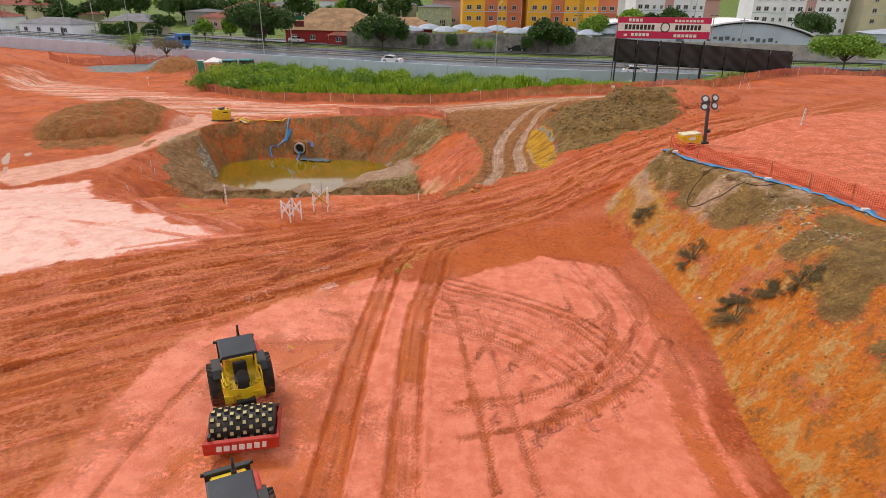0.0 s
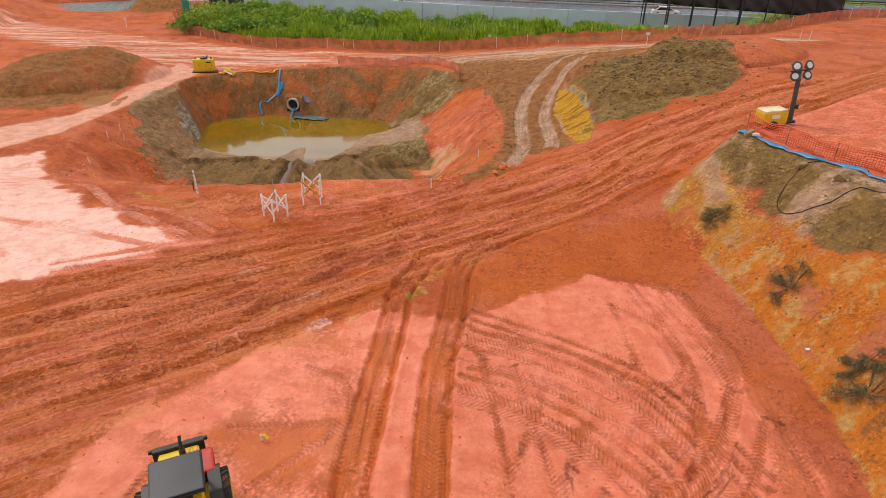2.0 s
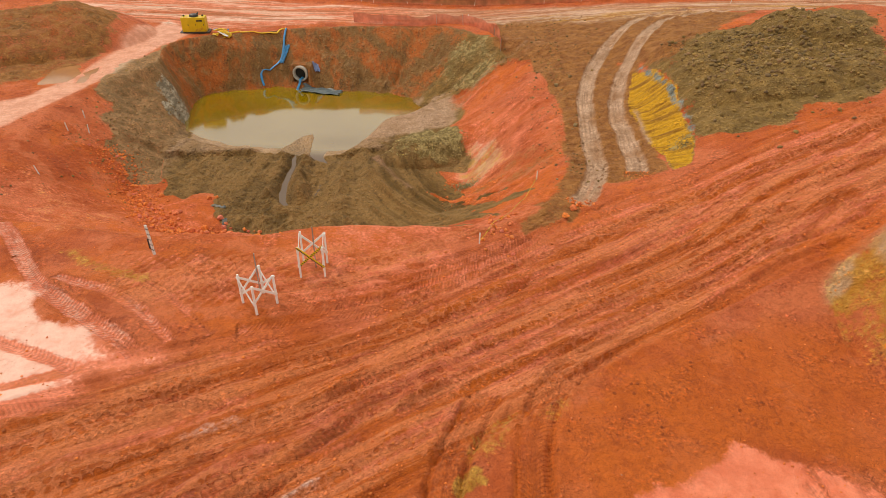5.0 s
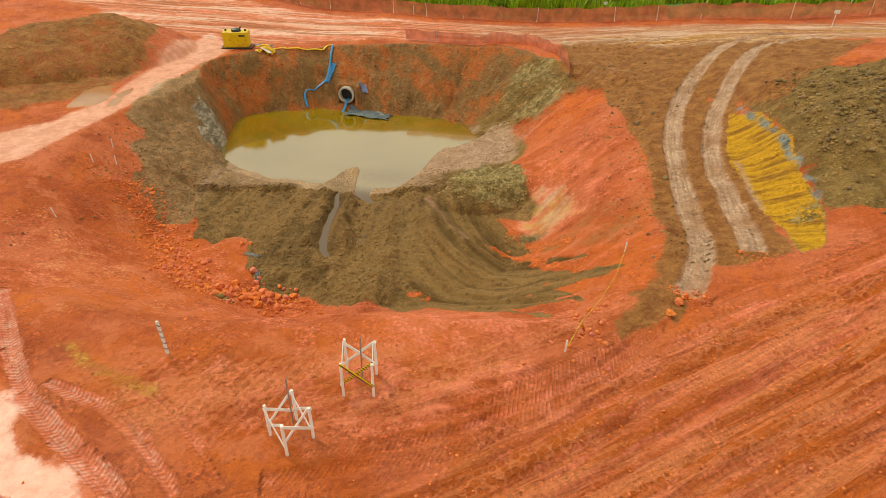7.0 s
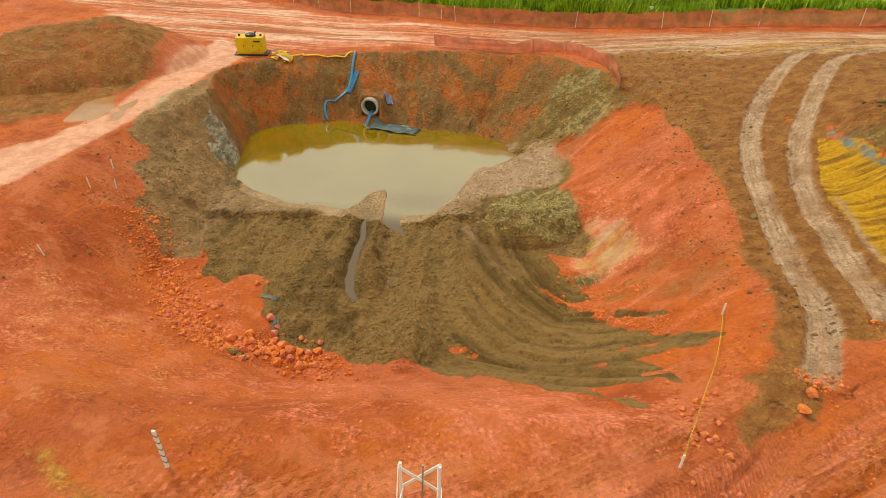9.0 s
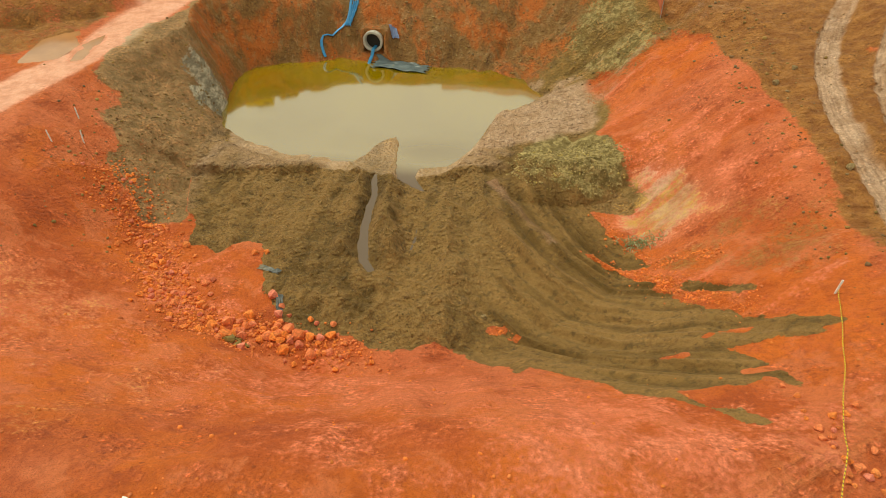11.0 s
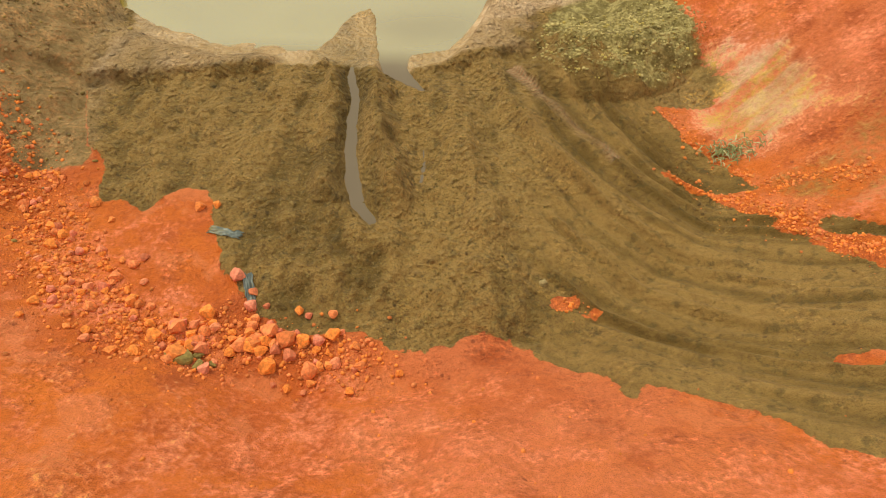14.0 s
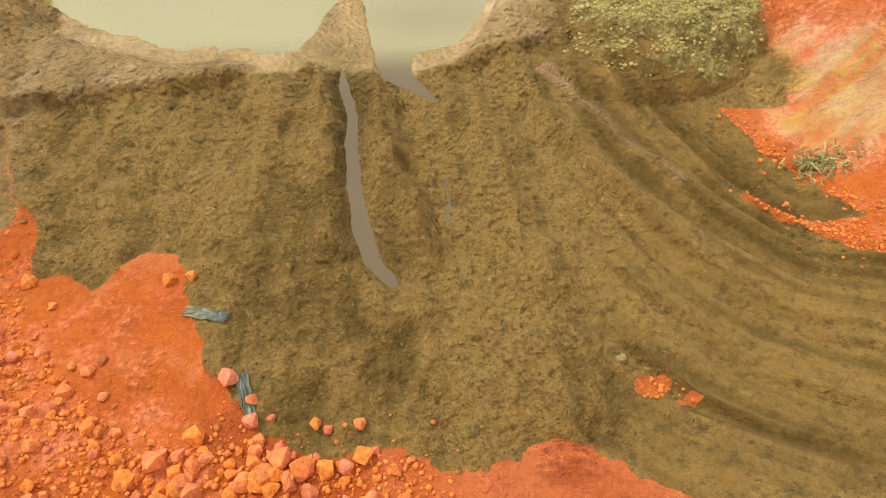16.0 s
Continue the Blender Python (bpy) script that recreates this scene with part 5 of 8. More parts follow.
def lathe(profile, sides=24, m=None):
    """A turned shape from (radius, height) pairs round z."""
    bm = bmesh.new()
    rings = []
    for r, h in profile:
        rings.append([bm.verts.new((r * math.cos(a), r * math.sin(a), h)) for a in np.arange(sides) * 2 * math.pi / sides])
    for a, b in zip(rings, rings[1:]):
        for k in range(sides):
            bm.faces.new((a[k], a[(k + 1) % sides], b[(k + 1) % sides], b[k]))
    if profile[0][0] > 1e-3:
        bm.faces.new(rings[0][::-1])
    if profile[-1][0] > 1e-3:
        bm.faces.new(rings[-1])
    bmesh.ops.remove_doubles(bm, verts=bm.verts, dist=1e-5)
    if m is not None:
        bmesh.ops.transform(bm, matrix=m, verts=bm.verts)
    return bm


def prism(outline, width, m=None, bevel=0.0):
    """An outline of (y, z) pairs drawn out along x, centred."""
    bm = bmesh.new()
    sides = [[bm.verts.new((s * width / 2, y, z)) for y, z in outline] for s in (-1, 1)]
    bm.faces.new(sides[0][::-1])
    bm.faces.new(sides[1])
    for k in range(len(outline)):
        q = (k + 1) % len(outline)
        bm.faces.new((sides[0][k], sides[0][q], sides[1][q], sides[1][k]))
    if bevel:
        bmesh.ops.bevel(bm, geom=list(bm.edges), offset=bevel, segments=2, affect="EDGES")
    if m is not None:
        bmesh.ops.transform(bm, matrix=m, verts=bm.verts)
    return bm


def soup(name, verts, faces):
    me = bpy.data.meshes.new(name)
    me.from_pydata(verts, [], faces)
    return me


# materials of made things
MUD = (0.42, 0.11, 0.045)
YELLOW = plain("yellow_paint", (0.72, 0.50, 0.015), 0.42, vary=0.12, wear=0.35, wear_color=MUD)
RED = plain("red_paint", (0.50, 0.025, 0.015), 0.42, vary=0.15, wear=0.3, wear_color=MUD)
BLACK = plain("black_paint", (0.022, 0.024, 0.026), 0.45, vary=0.3, wear=0.12, wear_color=(0.2, 0.07, 0.04))
SLATE = plain("dark_sheet_roof", (0.012, 0.022, 0.034), 0.4, vary=0.3, wear=0.05)
RUBBER = plain("rubber", (0.028, 0.026, 0.024), 0.8, vary=0.3, wear=0.4, wear_color=(0.25, 0.08, 0.04))
DRUM = plain("worn_steel", (0.06, 0.055, 0.05), 0.5, 0.6, vary=0.4, wear=0.15, wear_color=(0.2, 0.08, 0.045))
PAD = plain("polished_pad_steel", (0.62, 0.56, 0.26), 0.5, 0.1, vary=0.4, wear=0.25, wear_color=(0.3, 0.14, 0.06))
WHITE = plain("white_paint", (0.78, 0.78, 0.76), 0.5, vary=0.12, wear=0.12, wear_color=(0.55, 0.3, 0.2))
TIMBER = plain("whitewashed_timber", (0.85, 0.85, 0.84), 0.7, vary=0.06, grain=60, wear=0.02, wear_color=(0.55, 0.25, 0.16))
STEEL = plain("galvanised_steel", (0.42, 0.44, 0.45), 0.45, 0.8, vary=0.2)
MAST = plain("grey_mast", (0.07, 0.08, 0.09), 0.5, 0.3, vary=0.3)
LENS = plain("lamp_glass", (0.62, 0.68, 0.70), 0.15, 0.0, vary=0.1, bump=0.02)
ORANGE_NET = plain("orange_plastic_net", (0.75, 0.13, 0.045), 0.6, vary=0.15)
FADED_NET = plain("faded_orange_net", (0.62, 0.20, 0.11), 0.7, vary=0.25)
BLUE = plain("blue_plastic", (0.02, 0.24, 0.52), 0.45, vary=0.2, wear=0.1)
HOSE_YELLOW = plain("yellow_hose", (0.78, 0.48, 0.02), 0.5, vary=0.2)
TARP = plain("bluish_grey_film", (0.085, 0.125, 0.14), 0.42, vary=0.35, wear=0.2, wear_color=(0.25, 0.2, 0.1))
CONCRETE = plain("weathered_concrete", (0.42, 0.40, 0.36), 0.85, vary=0.25, grain=14, wear=0.2, wear_color=(0.28, 0.2, 0.12), blotch=0.5)
PALE_CONCRETE = plain("pale_concrete", (0.50, 0.60, 0.72), 0.8, vary=0.14, grain=6, wear=0.08, wear_color=(0.3, 0.28, 0.25), blotch=0.2)
# near-black colour for the shaded inside of the drain pipe
HOLLOW = plain("pipe_shade", (0.02, 0.018, 0.015), 0.9)
ASPHALT = plain("wet_asphalt", (0.20, 0.25, 0.31), 0.2, vary=0.25, grain=5, blotch=0.08)
TONES = ((1, 1, 1), (0.8, 0.75, 0.8), (1.1, 1.2, 1.3), (0.95, 0.88, 1.1), (1.1, 1.1, 0.9), (0.7, 0.65, 0.65), (1.05, 1.1, 1.5), (0.85, 0.9, 0.8))
CLOD = plain("red_clay_clod", (0.72, 0.205, 0.055), 0.9, vary=0.35, grain=25, bump=0.6, blotch=3, own=TONES)
CLOD_PINK = plain("pink_clay_clod", (0.70, 0.20, 0.095), 0.9, vary=0.3, grain=25, bump=0.6, blotch=3, own=TONES)
STONE = plain("brown_stone", (0.30, 0.21, 0.10), 0.9, vary=0.4, grain=20, bump=0.5, blotch=3)


def hazard_material(name, a, b, scale):
    m, n, l, p = nodes_of(name)
    coord = n.new("ShaderNodeTexCoord").outputs["Object"]
    w = n.new("ShaderNodeTexWave")
    w.wave_type, w.bands_direction = "BANDS", "DIAGONAL"
    w.inputs["Scale"].default_value, w.inputs["Distortion"].default_value = scale, 0.3
    l.new(coord, w.inputs[0])
    c = mixer(n, l, a, b, ramped(n, l, w.outputs[1], 0.66, 0.72))
    c = mixer(n, l, c, (0.45, 0.2, 0.1), ramped(n, l, noise_node(n, l, 7, 4, 0.6, coord), 0.6, 0.8))
    l.new(c, p.inputs["Base Color"])
    p.inputs["Roughness"].default_value = 0.55
    return m


HAZARD = hazard_material("yellow_black_tape", (0.75, 0.55, 0.02), (0.02, 0.02, 0.02), 5.0)
MARKED = hazard_material("white_black_marker", (0.8, 0.8, 0.78), (0.03, 0.03, 0.03), 2.2)


def leaf_material(name, a, b):
    m, n, l, p = nodes_of(name)
    coord = n.new("ShaderNodeTexCoord").outputs["Object"]
    isl = n.new("ShaderNodeNewGeometry").outputs["Random Per Island"]
    c = mixer(n, l, a, b, isl)
    c = mixer(n, l, c, tuple(0.45 * v for v in a), ramped(n, l, noise_node(n, l, 0.9, 3, 0.6, coord), 0.5, 0.75))
    l.new(c, p.inputs["Base Color"])
    p.inputs["Roughness"].default_value = 0.6
    return m


LEAF = leaf_material("tree_leaves", (0.018, 0.062, 0.008), (0.065, 0.15, 0.014))
LEAF_BRIGHT = leaf_material("sunlit_leaves", (0.08, 0.21, 0.010), (0.26, 0.43, 0.025))
GRASS = leaf_material("tall_grass_blades", (0.15, 0.29, 0.008), (0.40, 0.54, 0.025))
DRY = leaf_material("dry_scrub", (0.11, 0.095, 0.04), (0.27, 0.215, 0.09))
DRY_GRASS = leaf_material("dry_grass", (0.25, 0.22, 0.05), (0.42, 0.36, 0.10))
BARK = plain("bark", (0.09, 0.065, 0.045), 0.9, vary=0.3, bump=0.6)

# ---- rollers ----


def sheepsfoot_roller():
    r = thing("roller_compactor", "yellow and red sheepsfoot roller with a black canopy, parked on clay", "roller", -5.02, 12.75, rz=13, group="parked rollers")
    r.matrix_basis = r.matrix_basis @ Matrix.Diagonal((0.96, 0.96, 0.96, 1))
    turn = Matrix.Rotation(radians(90), 4, "Y")
    drum = part("drum", lathe([(0.0, -0.98), (0.51, -0.98), (0.53, -0.96), (0.53, 0.96), (0.51, 0.98), (0.0, 0.98)], 40, pose(0, 0.1, 0.62) @ turn), DRUM, r, "dark steel drum shell")
    foot = bmesh.new()
    box(foot, 0.125, 0.15, 0.10, 0, 0, -0.01)
    for v in foot.verts:
        if v.co.z > 0.05:
            v.co.x, v.co.y = v.co.x * 0.82, v.co.y * 0.74
    first = None
    for ring_no in range(10):
        for k in range(12):
            a = 360 * (k + 0.5 * (ring_no % 2)) / 12
            m = pose(-0.86 + 0.191 * ring_no, 0.1, 0.62, a) @ pose(0, 0, 0.525)
            if first is None:
                first = part("pad", foot, DRUM, drum)
                first.data.materials.append(PAD)
                for face in first.data.polygons:
                    face.material_index = 1 if face.normal.z > 0.9 else 0
                first.matrix_basis = m
            else:
                o = first.copy()
                scene.collection.objects.link(o)
                o.matrix_basis = m
    for s in (-1, 1):
        part("side_beam", prism([(-0.70, 0.36), (1.0, 0.36), (1.0, 0.62), (0.5, 0.66), (-0.4, 0.66), (-0.70, 0.70)], 0.07, pose(s * 1.06, 0, 0), 0.015), RED, r, "red steel side beam")
    blade = part("front_beam", prism([(-0.84, 0.34), (-0.66, 0.34), (-0.64, 0.72), (-0.72, 0.78), (-0.84, 0.74)], 2.22, None, 0.015), RED, r, "red front beam with faded white lettering")
    lettering = bmesh.new()
    for k, w in enumerate((0.15, 0.17, 0.14, 0.17, 0.15, 0.16, 0.12)):
        box(lettering, w, 0.012, 0.20, -0.66 + 0.22 * k, -0.845, 0.44, 0, ry=8)
    part("lettering_bar", lettering, WHITE, blade, "faded white bars")
    for s in (-1, 1):
        part("scraper", block(0.10, 0.2, 0.16, s * 0.92, -0.62, 0.76, 0.02), BLACK, r)
    part("rear_beam", block(2.1, 0.14, 0.24, 0, 0.92, 0.40, 0.02), BLACK, r)
    part("yoke", block(0.6, 0.5, 0.4, 0, 1.2, 0.5, 0.04), BLACK, r)
    part("platform", prism([(1.15, 0.75), (2.75, 0.75), (2.75, 1.25), (2.2, 1.22), (2.0, 1.02), (1.35, 0.98), (1.15, 1.08)], 1.30, None, 0.02), YELLOW, r, "yellow operator platform")
    apron = bmesh.new()
    plan = [(-0.66, 2.1), (-0.62, 1.42), (-0.5, 1.22), (0, 1.06), (0.5, 1.22), (0.62, 1.42), (0.66, 2.1)]
    for (ax, ay), (bx, by) in zip(plan, plan[1:]):
        span, turn_z = math.hypot(bx - ax, by - ay), math.degrees(math.atan2(by - ay, bx - ax))
        box(apron, span + 0.03, 0.04, 0.46, (ax + bx) / 2, (ay + by) / 2, 0.82, 0.01, rz=turn_z)
    part("apron", apron, YELLOW, r, "bent yellow sheet apron round the platform")
    part("step_plate", prism([(1.12, 1.02), (2.1, 1.02), (2.1, 1.06), (1.12, 1.06)], 1.1, None, 0.004), YELLOW, r)
    seat = part("seat", block(0.48, 0.46, 0.14, 0, 1.95, 1.05, 0.05), BLACK, r, "black padded seat")
    part("backrest", block(0.46, 0.12, 0.5, 0, 2.2, 1.12, 0.05, rx=-8), BLACK, seat)
    console = part("console", block(0.36, 0.26, 0.5, 0, 1.42, 0.98, 0.03), BLACK, r)
    part("steering_wheel", lathe([(0.15, 0), (0.19, 0.015), (0.19, 0.03), (0.15, 0.04)], 18, pose(0, 1.55, 1.52, 25)), RUBBER, console)
    for s in (-1, 1):
        part("handrail", bar([(s * 0.56, 1.2, 1.3), (s * 0.60, 1.2, 1.62), (s * 0.60, 1.65, 1.66), (s * 0.57, 1.95, 1.52), (s * 0.56, 2.05, 1.2)], 0.024), YELLOW, r, "bent yellow handrail")
        part("handrail", bar([(s * 0.56, 1.18, 1.32), (s * 0.30, 1.12, 1.50), (s * 0.26, 1.12, 1.32)], 0.020), YELLOW, r)
        part("tool_box", block(0.18, 0.5, 0.26, s * 0.5, 1.75, 1.0, 0.02), YELLOW, r)
    part("engine_hood", prism([(2.45, 0.8), (3.80, 0.8), (3.82, 1.52), (3.6, 1.62), (2.6, 1.66), (2.45, 1.6)], 0.96, None, 0.03), YELLOW, r, "yellow engine hood")
    part("grille", prism([(3.82, 0.72), (4.02, 0.72), (4.02, 1.60), (3.82, 1.62)], 1.22, None, 0.015), BLACK, r, "black radiator guard")
    for k in range(5):
        part("grille_bar", block(1.0, 0.03, 0.035, 0, 4.03, 0.85 + 0.15 * k, 0.006), SLATE, r)
    for s in (-1, 1):
        part("tail_lamp", block(0.10, 0.08, 0.10, s * 0.66, 3.95, 1.5, 0.02), BLACK, r)
    pipe = part("exhaust", bar([(0.14, 3.2, 1.6), (0.14, 3.2, 2.15), (0.14, 3.2, 2.35), (0.15, 3.28, 2.46)], [0.045, 0.045, 0.04, 0.04]), BLACK, r, "upright black exhaust pipe")
    part("muffler", lathe([(0.03, 0), (0.075, 0.05), (0.075, 0.42), (0.03, 0.47)], 14, pose(0.14, 3.2, 1.66)), BLACK, pipe)
    for s in (-1, 1):
        part("fender", prism([(1.95, 1.30), (2.2, 1.48), (2.95, 1.48), (3.25, 1.25), (3.25, 1.18), (2.9, 1.40), (2.25, 1.40), (2.0, 1.22)], 0.30, pose(s * 0.74, 0, 0), 0.01), BLACK, r, "black mudguard")
        tyre_prof = [(0.40, -0.22), (0.62, -0.235), (0.69, -0.19), (0.70, 0.0), (0.69, 0.19), (0.62, 0.235), (0.40, 0.22)]
        tyre = part("tyre", lathe(tyre_prof, 32, pose(s * 0.83, 2.62, 0.69) @ turn), RUBBER, r, "muddy lugged tyre")
        lug = bmesh.new()
        for k in range(22):
            a = 360 * k / 22
            for q in (-1, 1):
                m = pose(s * 0.83, 2.62, 0.69, a + 8 * (q > 0)) @ pose(q * 0.11, 0, 0.69, 0, 0, q * 32)
                bmesh.ops.create_cube(lug, size=1, matrix=m @ Matrix.Diagonal((0.24, 0.06, 0.07, 1)))
        part("tread", lug, RUBBER, tyre)
        part("rim", lathe([(0.0, 0.05), (0.12, 0.06), (0.30, 0.02), (0.40, 0.12), (0.40, -0.12), (0.0, -0.1)], 24, pose(s * 0.95, 2.62, 0.69) @ turn @ Matrix.Diagonal((1, 1, s, 1))), YELLOW, tyre)
    part("fuel_tank", block(0.34, 0.8, 0.4, 0.62, 3.25, 1.1, 0.06), RED, r, "red side tank")
    roof = part("canopy", block(1.14, 1.2, 0.07, 0, 2.2, 2.24, 0.03), SLATE, r, "flat black canopy roof")
    part("canopy_rim", block(1.18, 1.24, 0.05, 0, 2.2, 2.20, 0.015), BLACK, roof)
    for x, y in ((-0.5, 1.68), (0.5, 1.68), (-0.5, 2.72), (0.5, 2.72)):
        part("canopy_post", block(0.06, 0.06, 1.35, x, y, 0.9, 0.01), YELLOW if y < 2 else BLACK, r)
    return r


roller = sheepsfoot_roller()
for piece in roller.children:
    if piece.name.split(".")[0] not in ("drum", "side_beam", "front_beam", "scraper", "rear_beam"):
        piece.matrix_basis = pose(0, 1.05, 0) @ pose(0, 0, 0, 0, 0, 13) @ pose(0, -1.05, 0) @ piece.matrix_basis
second = copy_thing(roller, pose(-3.05, 6.85, floor_at(-3.05, 6.85), 0, 0, 14) @ Matrix.Diagonal((0.96, 0.96, 0.96, 1)))

# ---- pit: pump set, pipe, hoses ----


def pump_set():
    g = thing("generator", "yellow enclosed generator set on a black skid beside the pit", "generator", -27.5, 70.6, rz=12)
    part("skid", block(2.5, 1.25, 0.16, 0, 0, 0, 0.02), BLACK, g, "muddy black skid frame")
    body = part("housing", block(2.05, 1.0, 1.22, 0, 0, 0.16, 0.04), YELLOW, g, "yellow sheet-metal housing")
    for k in range(3):
        door = part("door_panel", block(0.58, 0.025, 0.9, -0.65 + 0.65 * k, -0.51, 0.3, 0.01), YELLOW, g)
        part("latch", block(0.05, 0.03, 0.10, -0.45 + 0.65 * k, -0.535, 0.72, 0.005), BLACK, door)
    for k in range(5):
        part("vent_slat", block(0.02, 0.62, 0.05, -1.03, 0, 0.45 + 0.14 * k, 0.004), BLACK, body)
    part("marking", block(0.5, 0.012, 0.12, 0.55, -0.53, 1.05, 0), BLACK, body, "dark lettering bars")
    cowl = part("exhaust_cowl", lathe([(0.36, 0), (0.40, 0.05), (0.36, 0.18), (0.20, 0.24), (0, 0.25)], 20, pose(0.05, 0, 1.36)), BLACK, g, "black rooftop exhaust cowl")
    part("exhaust", bar([(0.35, 0.1, 1.36), (0.35, 0.1, 1.58), (0.45, 0.1, 1.68)], 0.06), BLACK, cowl)
    for s in (-1, 1):
        part("lifting_eye", lathe([(0.05, -0.02), (0.09, -0.02), (0.09, 0.02), (0.05, 0.02)], 12, pose(s * 0.8, 0, 1.44, 90)), BLACK, g)
    return g


pump_set()


def culvert():
    c = thing("concrete_pipe", "concrete drain pipe jutting from the pit wall", "pipe", -17.77, 69.54, -4.64, rz=-4)
    m = pose(0, 0, 0, 90)
    part("barrel", lathe([(0.52, -1.6), (0.62, -1.6), (0.62, 0.72), (0.68, 0.74), (0.68, 1.0), (0.64, 1.04), (0.53, 1.04), (0.51, 0.9), (0.51, -1.6)], 36, m), CONCRETE, c, "weathered concrete pipe rim", True)
    # dark disc stands in for the shade inside the pipe
    part("silt", lathe([(0.0, 0.68), (0.51, 0.68), (0.51, 0.64), (0, 0.64)], 24, m), HOLLOW, c)


culvert()


def drape(points, lift, gap=0.3):
    """A smooth run of points laid on the ground."""
    return [(x, y, floor_at(x, y) + lift) for x, y in curve_through(points, gap)]


blue = thing("layflat_hose", "blue layflat hose hanging down the pit wall", "hose", 0, 0, 0)
part("run", bar(drape([(-19.9, 72.7), (-19.9, 71.8), (-19.8, 70.8), (-19.9, 69.9), (-20.4, 69.2), (-21.2, 68.6), (-21.2, 68.1), (-20.9, 67.7)], 0.10), 0.095, 8, 0.45), BLUE, blue, "crumpled blue layflat hose")
flap = bmesh.new()
bmesh.ops.create_grid(flap, x_segments=10, y_segments=14, size=1)
for v in flap.verts:
    x, y = -19.6 + 0.2 * v.co.x + 0.15 * v.co.y, 70.35 + 0.75 * v.co.y
    v.co = Vector((x, y, floor_at(x, y) + 0.14 + 0.07 * math.sin(9 * v.co.x + 3 * v.co.y) + 0.05 * math.sin(13 * v.co.y)))
bmesh.ops.solidify(flap, geom=flap.faces[:], thickness=0.02)
part("bunched_fold", flap, BLUE, blue, "bunched blue sheet", True)
outlet = thing("outlet_hose", "short blue hose hanging from the drain pipe", "hose", 0, 0, 0)
part("run", bar([(-17.72, 68.9, -5.05), (-17.74, 68.2, -5.0), (-17.8, 68.0, -5.35), (-17.95, 67.6, -5.75), (-18.0, 67.2, -5.98)], 0.12, 8, 0.6), BLUE, outlet)
yhose = thing("yellow_hose", "yellow discharge hose lying along the pit rim", "hose", 0, 0, 0)
part("run", bar(drape([(-24.4, 70.5), (-23.7, 71.3), (-23.4, 70.8), (-22.2, 71.3), (-21.2, 71.9), (-20.6, 72.0), (-20.3, 72.6), (-19.9, 72.7)], 0.09), 0.09, 8, 0.6), HOSE_YELLOW, yhose)
heap = thing("hose_pile", "tangled pile of yellow and blue hoses on soil", "hose pile", 0, 0, 0)
rng = random.Random(4)
for k in range(9):
    cx, cy = -24.7 + rng.uniform(-0.5, 0.5), 70.2 + rng.uniform(-0.45, 0.35)
    pts = [(cx + rng.uniform(-0.7, 0.7), cy + rng.uniform(-0.5, 0.5)) for q in range(4)]
    part("coil", bar(drape(pts, 0.10 + 0.04 * k, 0.12), 0.08, 7, 0.55), (HOSE_YELLOW, HOSE_YELLOW, BLUE, HOSE_YELLOW, WHITE)[k % 5], heap)


def film_sheet(name, label, x0, y0, sx, sy, turn, seed, lift=0.05, material=TARP, crease=0.6):
    t = thing(name, label, "plastic sheet", 0, 0, 0)
    bm = bmesh.new()
    bmesh.ops.create_grid(bm, x_segments=34, y_segments=18, size=1)
    c, s = math.cos(radians(turn)), math.sin(radians(turn))
    for v in bm.verts:
        u, w = v.co.x, v.co.y
        ragged = 1 + 0.12 * math.sin(5 * u + seed) + 0.08 * math.sin(11 * w)
        x, y = x0 + c * u * sx * ragged - s * w * sy, y0 + s * u * sx + c * w * sy * ragged
        fold = 0.10 * math.sin(4 * u + 2 * w + seed) + 0.06 * math.sin(7 * u - 5 * w + seed) + 0.02 * math.sin(17 * w + 9 * u)
        v.co = Vector((x, y, max(floor_at(x, y), WATER) + lift + crease * abs(fold)))
    bmesh.ops.solidify(bm, geom=bm.faces[:], thickness=0.012)
    part("sheet", bm, material, t, "", True)
    return t


FILM = plain("grey_film", (0.11, 0.125, 0.13), 0.4, vary=0.5, wear=0.45, wear_color=(0.2, 0.14, 0.05))
film_sheet("plastic_sheet", "crumpled bluish-grey plastic film at the water's edge", -15.6, 67.4, 1.75, 0.62, -8, 1.0)
film_sheet("plastic_sheet", "torn grey plastic film half buried in sand", -17.05, 46.95, 0.46, 0.13, -12, 2.0, 0.015, FILM, 0.25)
film_sheet("plastic_sheet", "torn grey plastic film half buried in sand", -15.95, 45.1, 0.12, 0.5, 20, 3.0, 0.015, FILM, 0.25)
film_sheet("blue_bag", "crumpled pale blue plastic bag on the slope", -16.6, 69.5, 0.28, 0.28, 30, 4.0, 0.10, plain("pale_blue_plastic", (0.18, 0.25, 0.45), 0.5))


